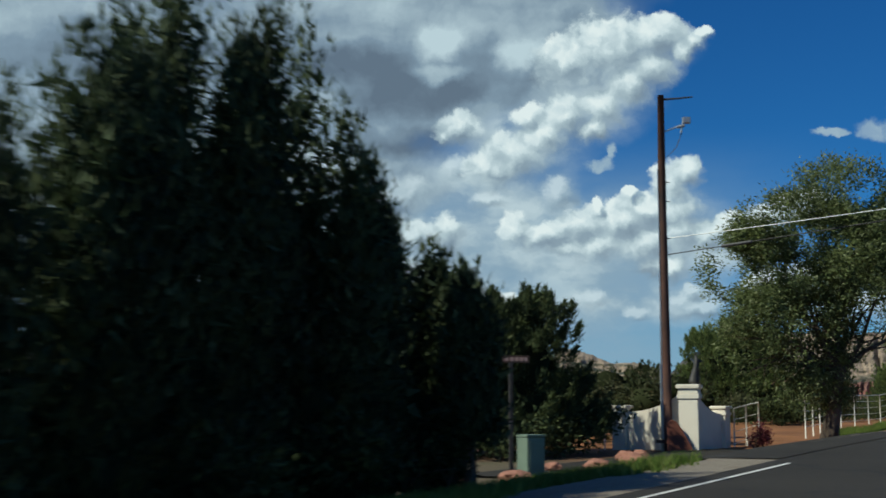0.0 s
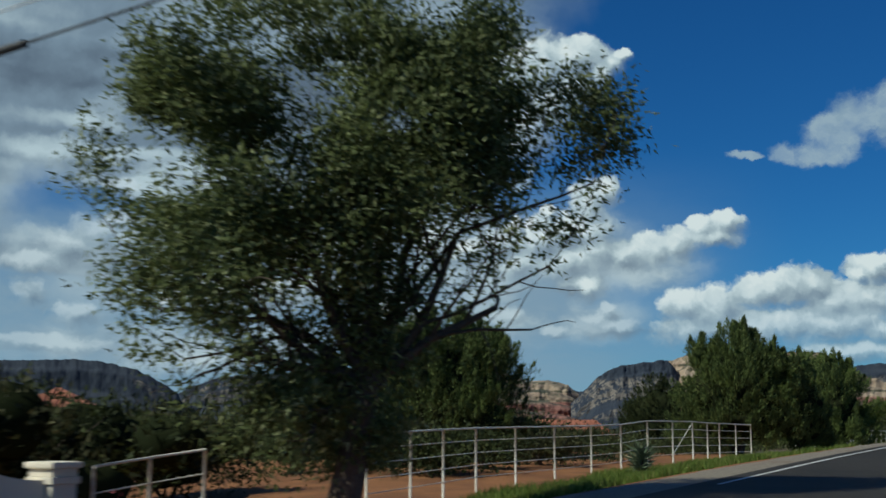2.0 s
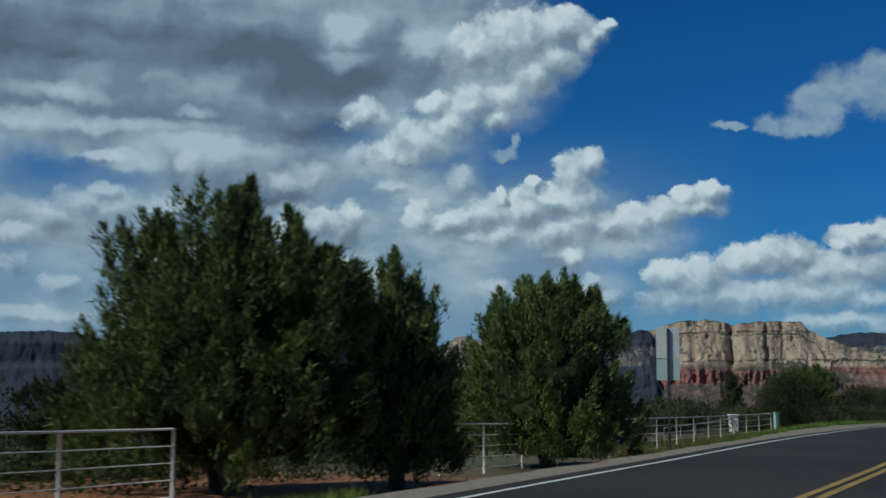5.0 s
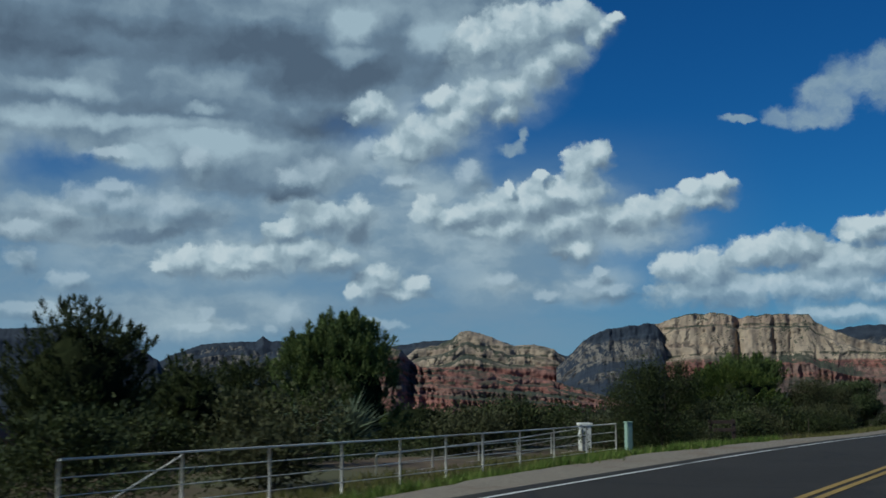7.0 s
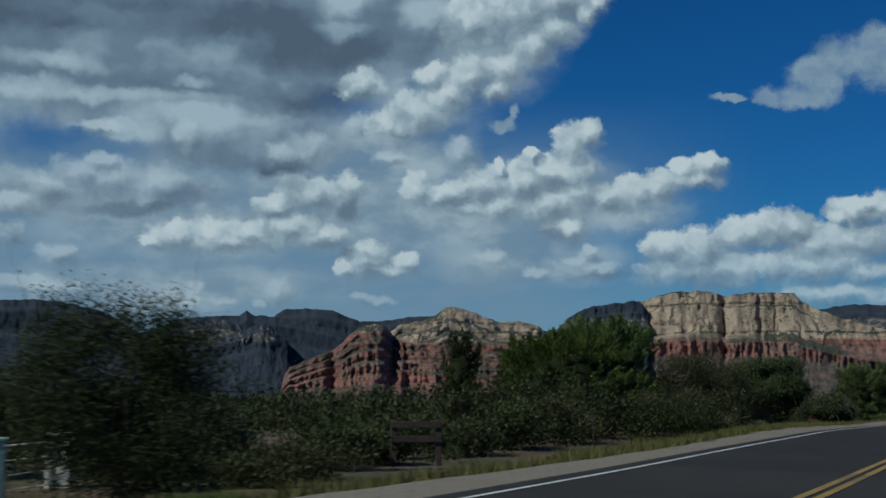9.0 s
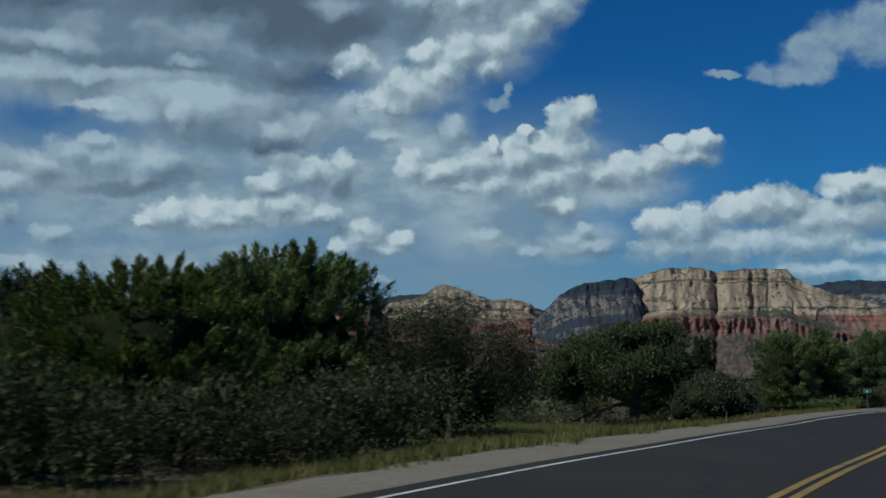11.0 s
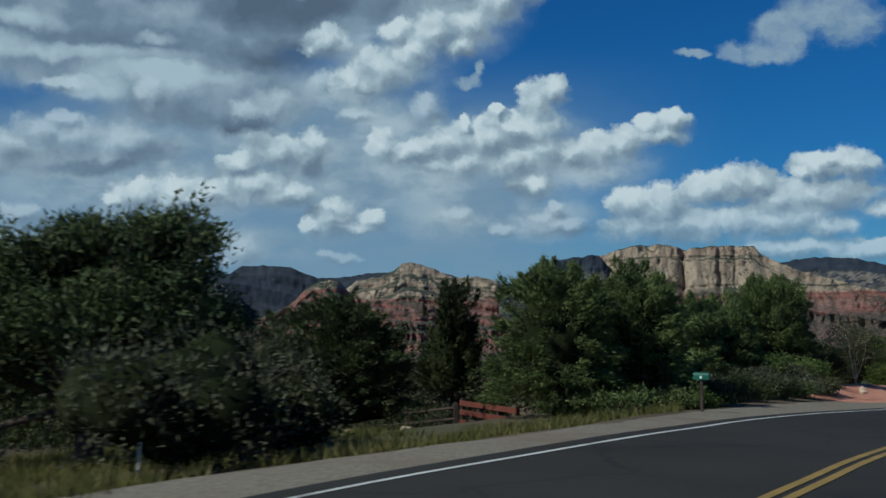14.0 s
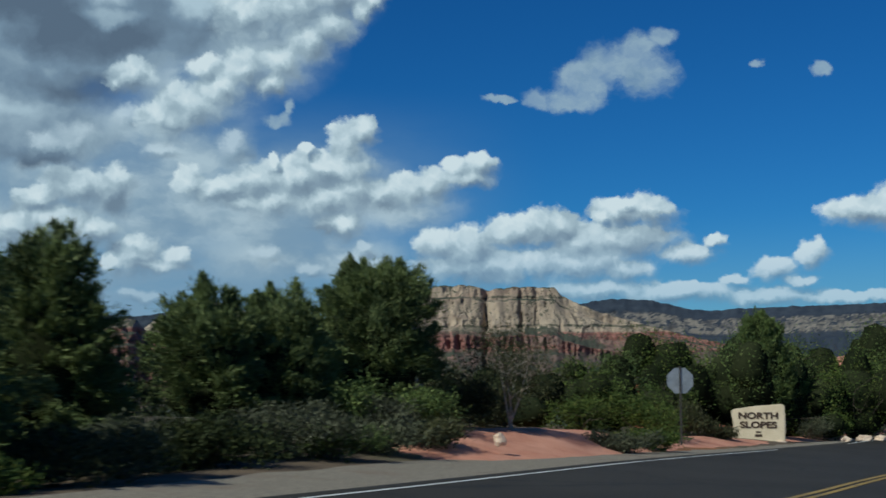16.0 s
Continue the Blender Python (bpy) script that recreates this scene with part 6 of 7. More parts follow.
# along the paddock: feet of the posts
pipe_fence(grounded([spot(s, d, z) for s, d, z in [(45.0, 12.0, 0.52), (47.2, 12.3, 0.54), (49.0, 12.5, 0.57), (51.0, 12.7, 0.60), (53.2, 12.7, 0.62), (55.7, 12.7, 0.64), (58.4, 12.7, 0.66),
                    (60.9, 12.7, 0.70), (63.65, 12.77, 0.82), (66.2, 12.72, 0.82), (68.8, 12.78, 0.82), (70.8, 12.8, 0.78), (72.6, 12.83, 0.77), (75.1, 12.83, 0.74), (77.7, 12.85, 0.72)]]),
           "white five-rail pipe fence along the paddock", braces=((9, 10),))
pipe_fence([spot(s, d, z) for s, d, z in [(38.6, 12.55, 0.08), (39.7, 12.5, 0.18), (40.9, 12.45, 0.28)]], "white pipe fence with a leaning rail beside the gate pier", rails=4)
pipe_fence([spot(s, d, z) for s, d, z in [(87.9, 13.1, 0.60), (90.4, 13.1, 0.54), (93.0, 13.15, 0.50)]], "white five-rail pipe fence between two junipers")
pipe_fence([spot(s, 13.3, z) for s, z in [(100.6, 0.48), (103.5, 0.46), (106.1, 0.44), (108.7, 0.42), (111.2, 0.40), (113.5, 0.39), (115.6, 0.38), (118.0, 0.37),
                    (120.5, 0.36), (123.2, 0.36), (126.0, 0.36)]], "white five-rail pipe fence running to the white pier", braces=((0, 1),))
pipe_fence([spot(s, d, z) for s, d, z in [(113.4, 15.2, -0.05), (117.0, 15.5, -0.05), (120.6, 15.8, -0.05), (124.2, 16.1, -0.05), (127.9, 16.4, 0.0), (131.8, 16.7, 0.05)]], "second white pipe fence behind the first", height=1.25)
pipe_fence([(x, 47.8, -0.52) for x in (-10.9, -8.5, -5.97, -3.5)], "white pipe fence far back in the paddock", rails=4)
pipe_fence([spot(s, d) for s, d in [(33.6, 17.4), (34.6, 16.6), (35.6, 15.7)]], "white pipe gate beside the wall", rails=4, height=1.2)


# ---------------------------------------------------------------- the gate wall
def gate_wall():
    """White stucco piers joined by walls that sweep down from the tall one."""
    root = thing("gate_wall", (6.95, 37.3, 0.1), "white stucco entrance wall with a tall pier and sweeping wings", "gate wall")

    def pier(name, xy, top, half, turn, cap):
        bm = fresh()
        m = Matrix.Translation((xy[0] - 6.95, xy[1] - 37.3, 0)) @ Matrix.Rotation(turn, 4, "Z")
        box(bm, (-half, -half, -0.4), (half, half, top - cap * 2.2), 0.015, m)
        p = part(name, bm, STUCCO, root)
        bm = fresh()
        box(bm, (-half - 0.035, -half - 0.035, top - cap * 3.3), (half + 0.035, half + 0.035, top - cap * 2.2 - 0.002), 0.012, m)
        box(bm, (-half - 0.005, -half - 0.005, top - cap * 2.2), (half + 0.005, half + 0.005, top - cap + 0.005), 0.01, m)
        box(bm, (-half - 0.06, -half - 0.06, top - cap), (half + 0.06, half + 0.06, top), 0.03, m)
        part("cap", bm, STUCCO, p, "moulded white cap")
        return p

    turn = radians(-33)
    pier("pier", (7.12, 37.45), 2.0, 0.29, radians(-20), 0.13)
    pier("pier", (5.2, 38.55), 1.38, 0.22, turn, 0.09)
    pier("pier", (8.45, 39.3), 1.36, 0.22, turn, 0.09)

    def wing(a, b, high, low):
        bm = fresh()
        n = 14
        A, B = Vector((a[0] - 6.95, a[1] - 37.3, 0)), Vector((b[0] - 6.95, b[1] - 37.3, 0))
        side = (B - A).normalized().cross(Vector((0, 0, 1))) * 0.11
        rings = []
        for k in range(n + 1):
            f = k / n
            top = low + (high - low) * (1 - f) ** 2.2
            p = A.lerp(B, f)
            rings.append([bm.verts.new(p + side + Vector((0, 0, -0.4))), bm.verts.new(p + side + Vector((0, 0, top))),
                          bm.verts.new(p - side + Vector((0, 0, top))), bm.verts.new(p - side + Vector((0, 0, -0.4)))])
        for r, q in zip(rings, rings[1:]):
            for i in range(4):
                bm.faces.new((r[i], r[(i + 1) % 4], q[(i + 1) % 4], q[i]))
        bm.faces.new(rings[0][::-1])
        bm.faces.new(rings[-1])
        bmesh.ops.recalc_face_normals(bm, faces=bm.faces)
        part("wing", bm, STUCCO, root)

    wing((6.9, 37.6), (5.36, 38.46), 1.72, 1.18)
    wing((7.3, 37.7), (8.33, 39.15), 1.72, 1.12)


gate_wall()


def slab():
    root = thing("stone_slab", (6.75, 37.0, 0.12), "rust-red sandstone slab leaning on the white pier", "stone")
    bm = fresh()
    ring = [(-0.42, -0.1), (0.42, -0.12), (0.30, 0.18), (0.12, 0.52), (-0.10, 0.86), (-0.26, 0.94), (-0.40, 0.80)]
    lo = [bm.verts.new((x, -0.06 + 0.12 * z, z)) for x, z in ring]
    hi = [bm.verts.new((x * 0.95, 0.04 + 0.12 * z, z * 0.98)) for x, z in ring]
    bm.faces.new(lo)
    bm.faces.new(hi[::-1])
    for k in range(len(ring)):
        bm.faces.new((lo[k], lo[(k + 1) % len(ring)], hi[(k + 1) % len(ring)], hi[k]))
    bmesh.ops.recalc_face_normals(bm, faces=bm.faces)
    bmesh.ops.bevel(bm, geom=list(bm.edges), offset=0.015, segments=1, affect="EDGES")
    part("slab", bm, RUST_STONE, root)


slab()


def finial():
    """A small dark figure of no certain shape on the tall pier."""
    bm = fresh()
    tube(bm, [(0, 0, 0), (0, 0, 0.05)], [0.14, 0.13], 12)
    tube(bm, [(-0.03, 0, 0.04), (-0.01, 0, 0.16), (0.03, 0, 0.32), (0.05, 0, 0.45), (0.06, 0, 0.53), (0.07, 0, 0.58)], [0.11, 0.10, 0.075, 0.055, 0.06, 0.03], 10)
    tube(bm, [(0.05, 0, 0.53), (0.12, 0, 0.51), (0.18, 0, 0.49)], [0.05, 0.035, 0.018], 8)
    for y in (-0.04, 0.04):
        tube(bm, [(0.05, y, 0.34), (0.09, y, 0.18), (0.08, y, 0.03)], [0.035, 0.028, 0.026], 7)
    tube(bm, [(-0.01, 0.0, 0.2), (-0.09, 0, 0.1), (-0.1, 0, 0.03)], [0.05, 0.035, 0.02], 8)
    for y in (-0.045, 0.045):
        tube(bm, [(0.05, y, 0.54), (0.04, y * 1.3, 0.62), (0.03, y * 1.5, 0.69)], [0.035, 0.022, 0.004], 6)
    ob = mesh_object("animal_statue", bm, BRONZE, smooth=True)
    ob.location = (7.30, 37.50, 2.1)
    ob.scale = (1.3, 1.3, 1.4)
    tagged(ob, "small dark bronze statue standing on the pier", "statue")


finial()


# ---------------------------------------------------------------- pole and wires
def utility_pole():
    root = thing("utility_pole", (6.42, 37.42, 0.1), "tall reddish-brown wooden utility pole with fittings", "utility pole")
    bm = fresh()
    tube(bm, [(0, 0, -0.5), (0, 0, 3), (0.0, 0, 7), (0.03, 0, 10.95)], [0.165, 0.15, 0.13, 0.10], 14)
    part("pole", bm, POLE_WOOD, root, smooth=True)
    bm = fresh()
    tube(bm, [(0.05, 0, 10.82), (0.55, -0.05, 10.84), (1.0, -0.1, 10.88)], [0.035, 0.03, 0.02], 8)
    part("bracket_arm", bm, DARK_STEEL, root)
    bm = fresh()
    tube(bm, [(0.1, 0, 9.8), (0.4, -0.03, 9.9), (0.62, -0.05, 10.0)], [0.02, 0.02, 0.02], 8)
    tube(bm, [(0.5, -0.04, 9.93), (0.74, -0.06, 9.98)], [0.045, 0.045], 8)
    part("insulator_bracket", bm, STEEL, root)
    bm = fresh()
    box(bm, (0.68, -0.14, 10.05), (0.92, 0.04, 10.24), 0.02)
    tube(bm, [(0.72, -0.05, 10.2), (0.62, -0.05, 9.75)], [0.03, 0.025], 8)
    part("fuse_cutout", bm, STEEL, root, "grey fuse cutout")
    bm = fresh()
    tube(bm, [(0.66, -0.05, 9.8), (0.5, -0.05, 9.35), (0.3, -0.03, 9.1), (0.11, 0, 8.95)], 0.012, 6)
    part("drop_wire", bm, BLACK, root)
    for off, z1 in ((-0.13, 8.6), (-0.17, 2.6)):
        bm = fresh()
        tube(bm, [(off, -0.09, -0.2), (off, -0.085, z1)], 0.018 if z1 > 5 else 0.035, 7)
        part("conduit", bm, STEEL, root, "grey conduit strapped to the pole")
    bm = fresh()
    box(bm, (-0.38, -0.24, 0.25), (0.3, -0.16, 0.36), 0.01)
    part("marker_board", bm, OLD_WOOD, root)
    for z in (6.45, 5.95, 8.2, 7.6):
        bm = fresh()
        tube(bm, [(0.1, -0.02, z), (0.22, -0.06, z)], 0.022, 7)
        part("bolt", bm, STEEL, root)


utility_pole()


def wire(name, a, way, length, sag, radius, mat, label, splice=None):
    A, u = Vector(a), Vector(way).normalized()
    root = thing(name, A, label, "cable", "overhead wires")
    bm = fresh()
    n = 24
    f = lambda k: u * length * k - Vector((0, 0, sag * 4 * k * (1 - k)))
    tube(bm, [f(k / n) for k in range(n + 1)], radius, 6)
    part("cable", bm, mat, root)
    if splice:
        bm = fresh()
        tube(bm, [f(splice[0]), f(splice[1])], radius * 3.2, 8)
        part("splice_case", bm, BLACK, root, "black splice case")


wire("overhead_wire", (6.6, 37.3, 6.55), (0.80, -0.595, 0.085), 42, 0.55, 0.011, CABLE_LIGHT, "bright bare wire running from the pole across the road")
wire("overhead_wire", (6.6, 37.3, 6.05), (0.83, -0.55, 0.102), 42, 0.30, 0.016, BLACK, "black telephone cable with a splice case", (0.04, 0.062))


# ---------------------------------------------------------------- roadside furniture
def utility_box(s, d, z, w, dp, h, mat, label, turn=0.0):
    root = thing("utility_box", spot(s, d, z), label, "utility box", turn=turn)
    bm = fresh()
    box(bm, (-w / 2, -dp / 2, -0.1), (w / 2, dp / 2, h - 0.05), 0.012)
    part("cabinet", bm, mat, root)
    bm = fresh()
    box(bm, (-w / 2 - 0.02, -dp / 2 - 0.02, h - 0.048), (w / 2 + 0.02, dp / 2 + 0.02, h), 0.012)
    part("lid", bm, mat, root)
    bm = fresh()
    box(bm, (-w * 0.36, -dp / 2 - 0.012, h * 0.2), (w * 0.36, -dp / 2 - 0.002, h * 0.85), 0.004)
    part("door", bm, mat, root)


utility_box(22.6, 11.6, -0.02, 0.42, 0.40, 0.88, GREEN_BOX, "green metal utility box on the verge", 0.5)
utility_box(127.3, 13.3, 0.38, 0.21, 0.20, 1.32, PALE_GREEN, "tall pale green utility pedestal at the end of the fence", 0.3)


def white_pier(s, d, z):
    root = thing("gate_pier", spot(s, d, z), "chipped white painted pier among the rails", "pier")
    bm = fresh()
    box(bm, (-0.22, -0.22, -0.2), (0.22, 0.22, 1.22), 0.02)
    part("shaft", bm, WHITE_PAINT, root)
    bm = fresh()
    box(bm, (-0.27, -0.27, 1.222), (0.27, 0.27, 1.33), 0.02)
    part("cap", bm, WHITE_PAINT, root)


white_pier(132.1, 16.7, 0.18)


def street_sign():
    root = thing("street_sign", spot(24.0, 12.8, 0.1), "brown street name board on a dark post", "street sign", turn=radians(12))
    bm = fresh()
    box(bm, (-0.04, -0.04, -0.3), (0.04, 0.04, 2.28), 0.006)
    part("post", bm, DARK_STEEL, root)
    bm = fresh()
    box(bm, (-0.42, -0.015, 2.28), (0.42, 0.015, 2.44), 0.006)
    b = part("board", bm, BROWN_BOARD, root)
    for x0, x1 in ((-0.36, -0.27), (-0.25, -0.16), (-0.14, -0.05), (-0.01, 0.07), (0.10, 0.18), (0.21, 0.29), (0.31, 0.37)):
        bm = fresh()
        box(bm, (x0, -0.019, 2.32), (x1, -0.0152, 2.40))
        part("lettering_bar", bm, SIGN_BARS, b)


street_sign()


def back_of_sign():
    root = thing("road_sign", spot(93.8, 9.2, 0.95), "bare backs of two road sign plates on one dark post", "road sign", turn=radians(-6))
    bm = fresh()
    box(bm, (-0.03, -0.03, -0.3), (0.03, 0.03, 3.42), 0.005)
    part("post", bm, DARK_STEEL, root)
    for z0, z1, w, mat in ((2.62, 3.45, 0.31, SIGN_BACK), (2.03, 2.60, 0.31, SIGN_BACK2)):
        bm = fresh()
        box(bm, (-w, 0.034, z0), (w, 0.038, z1), 0.0)
        part("plate", bm, mat, root)


back_of_sign()


def stop_sign():
    root = thing("road_sign", spot(236.3, 3.4, -1.71), "grey back of an octagonal road sign on a steel post", "road sign", turn=radians(-25))
    bm = fresh()
    box(bm, (-0.03, -0.045, -0.3), (0.03, -0.005, 2.02), 0.005)
    part("post", bm, DARK_STEEL, root)
    bm = fresh()
    got = bmesh.ops.create_cone(bm, cap_ends=True, segments=8, radius1=0.41, radius2=0.41, depth=0.006)
    bmesh.ops.transform(bm, matrix=Matrix.Translation((0, 0, 1.6)) @ Matrix.Rotation(radians(90), 4, "X") @ Matrix.Rotation(radians(22.5), 4, "Z"), verts=got["verts"])
    part("plate", bm, STEEL, root)


stop_sign()


def mailbox():
    root = thing("mailbox", spot(208.4, 8.6, -1.0), "green metal mailbox on a dark wooden post", "mailbox", turn=radians(-30))
    bm = fresh()
    box(bm, (-0.035, -0.035, -0.3), (0.035, 0.035, 0.86), 0.006)
    part("post", bm, OLD_WOOD, root)
    bm = fresh()
    prof = [(-0.075, 0.0), (0.075, 0.0)] + [(0.075 * math.cos(a), 0.10 + 0.075 * math.sin(a)) for a in np.linspace(0, math.pi, 9)]
    a = [bm.verts.new((-0.19, y, 0.862 + z)) for y, z in prof]
    b = [bm.verts.new((0.19, y, 0.862 + z)) for y, z in prof]
    bm.faces.new(a)
    bm.faces.new(b[::-1])
    for k in range(len(prof)):
        bm.faces.new((a[k], a[(k + 1) % len(prof)], b[(k + 1) % len(prof)], b[k]))
    bmesh.ops.recalc_face_normals(bm, faces=bm.faces)
    body = part("body", bm, MAIL_GREEN, root)
    bm = fresh()
    box(bm, (-0.02, -0.0795, 0.89), (0.025, -0.076, 0.96))
    part("number_bar", bm, PLASTIC_WHITE, body, "small white mark")
    bm = fresh()
    box(bm, (0.191, -0.07, 0.87), (0.202, 0.07, 1.02), 0.003)
    part("door", bm, MAIL_GREEN, body)


mailbox()


def marker_stick(s, d, base, h, lean, label):
    root = thing("marker_post", spot(s, d, base), label, "marker post")
    bm = fresh()
    tube(bm, [(0, 0, -0.3), (lean * h, 0, h)], [0.018, 0.016], 8)
    part("stake", bm, WHITE_PIPE if lean else OLD_WOOD, root)


marker_stick(190.2, 11.5, -0.98, 1.08, 0.06, "thin pale marker stake at the verge")
marker_stick(184.0, 14.0, -0.86, 0.8, 0.0, "short dark stake in the dry grass")
marker_stick(145.0, 10.6, 0.6, 0.85, 0.0, "thin grey wooden stake at the verge")
marker_stick(214.0, 9.9, -1.26, 0.8, 0.0, "short dark stake beside the road")


def timber_frame(s, d, base):
    """A short wooden post-and-rail panel."""
    root = thing("timber_barrier", spot(s, d, base), "dark wooden two-post rail barrier in the grass", "barrier", turn=radians(4))
    for x in (-0.52, 0.56):
        bm = fresh()
        box(bm, (x - 0.07, -0.07, -0.3), (x + 0.07, 0.07, 0.80), 0.012)
        part("post", bm, OLD_WOOD, root)
    for z in (0.62, 0.28):
        bm = fresh()
        box(bm, (-0.6, -0.11, z), (0.62, -0.071, z + 0.15), 0.008)
        part("rail", bm, OLD_WOOD, root)


timber_frame(140.5, 13.5, 0.66)


def rail_fence(pairs, label):
    root = thing("rail_fence", spot(*pairs[0]), label, "fence")
    inv = root.matrix_basis.inverted()
    pts = [inv @ spot(*p) for p in pairs]
    for p in pts:
        bm = fresh()
        box(bm, (-0.08, -0.08, -0.3), (0.08, 0.08, 0.86), 0.015, Matrix.Translation(p))
        part("post", bm, OLD_WOOD, root)
    for a, b in zip(pts, pts[1:]):
        for z in (0.72, 0.36):
            bm = fresh()
            tube(bm, [a + Vector((0, 0, z)), b + Vector((0, 0, z - 0.03))], 0.05, 7)
            part("rail", bm, OLD_WOOD, root)


rail_fence([(214.9, 18.3), (215.6, 20.4), (216.3, 22.5), (217.0, 24.6), (217.7, 26.7), (218.4, 28.8)], "dark weathered split-rail fence under the trees")


def red_panel():
    root = thing("board_fence", spot(214.75, 18.0, -2.12), "red-brown horizontal board fence panel with a dark post", "fence", turn=radians(-73))
    for x in (0.05, 1.4, 2.8, 4.1):
        bm = fresh()
        box(bm, (x - 0.06, -0.06, -0.3), (x + 0.06, 0.06, 0.95), 0.01)
        part("post", bm, OLD_WOOD, root)
    for z in (0.10, 0.42, 0.72):
        bm = fresh()
        box(bm, (0.0, -0.10, z), (4.2, -0.062, z + 0.17), 0.008)
        part("board", bm, RED_WOOD, root)


red_panel()


def rock(s, d, size, seed, mat, label, base=None, name="boulder", group=""):
    rng = np.random.default_rng(seed)
    bm = fresh()
    bmesh.ops.create_icosphere(bm, subdivisions=3, radius=1.0)
    sc = rng.uniform(0.75, 1.25, 3)
    for v in bm.verts:
        n = noise.fractal(v.co * 1.3 + Vector((seed, 0, 0)), 0.8, 2.0, 4)
        v.co = v.co * (1 + 0.35 * n)
        v.co = Vector((v.co.x * sc[0] * size[0], v.co.y * sc[1] * size[0], v.co.z * size[1] + size[1] * 0.45))
    ob = mesh_object(name, bm, mat)
    ob.location = spot(s, d) if base is None else spot(s, d, base)
    return tagged(ob, label, "rock", group)


rock(227.9, 6.9, (0.17, 0.17), 3, PALE_ROCK, "small pale pointed boulder on the red gravel", -1.46)
for k, (s, d, a, b) in enumerate([(26.5, 10.9, 0.28, 0.16), (27.4, 11.3, 0.35, 0.18), (28.3, 11.6, 0.30, 0.2), (25.4, 11.4, 0.25, 0.14), (29.0, 12.2, 0.3, 0.17), (24.2, 11.9, 0.22, 0.13), (20.8, 11.0, 0.3, 0.15), (19.6, 11.6, 0.25, 0.15)]):
    rock(s, d, (a, b), 20 + k, SANDSTONE, "low red-brown rock edging the drive", group="rocks edging the drive")
for k, (s, d, a, b) in enumerate([(268.5, -3.2, 0.35, 0.2), (270.5, -4.2, 0.3, 0.2), (265.9, -2.2, 0.25, 0.15), (203.5, 17.6, 0.17, 0.11), (205.4, 17.0, 0.2, 0.11), (207.5, 16.4, 0.16, 0.1)]):
    rock(s, d, (a, b), 40 + k, PALE_ROCK, "pale rock at the roadside", group="rocks by the road")


def bank(name, s0, s1, o0, o1, h, seed, label):
    """A low mound of red gravel beside the shoulder."""
    S, O = np.linspace(s0, s1, 60), np.linspace(0, 1, 16)
    vs = []
    for s in S:
        f = (s - s0) / (s1 - s0)
        for o in O:
            hump = math.sin(math.pi * min(max(f, 0), 1)) ** 0.6 * math.sin(math.pi * min(o * 1.02, 1)) ** 0.7
            d = float(edge_line(s)) + o0 + (o1 - o0) * o + 0.25 * noise.noise((s * 0.4, seed, 0))
            vs.append(spot(s, d) + Vector((0, 0, -0.08 + h * hump * (1 + 0.35 * noise.fractal((s * 0.6, d * 0.6, seed), 0.8, 2, 3)))))
    v = np.array(vs)
    idx = np.arange(len(v)).reshape(60, 16)
    quads = np.stack([idx[:-1, :-1], idx[1:, :-1], idx[1:, 1:], idx[:-1, 1:]], -1).reshape(-1, 4)
    me = arrays_mesh(name, v, quads, RED_GRAVEL)
    me.polygons.foreach_set("use_smooth", [True] * len(me.polygons))
    tagged(new(name, me), label, "gravel bank", kind="structure")


RED_GRAVEL = grained("red_gravel", (0.42, 0.165, 0.10), (0.56, 0.27, 0.18), 1.1, 28.0, 0.95, bump=0.7, depth=0.03, stain=(0.34, 0.12, 0.07))
bank("gravel_bank", 224.5, 243, 1.6, 5.2, 0.22, 4, "low bank of red gravel beside the road")
bank("gravel_bank", 240, 258, 1.6, 4.6, 0.15, 9, "low bank of red gravel around the stone sign")
bank("gravel_bank", 258, 296, 1.6, 4.5, 0.2, 14, "low bank of red gravel beside the road")


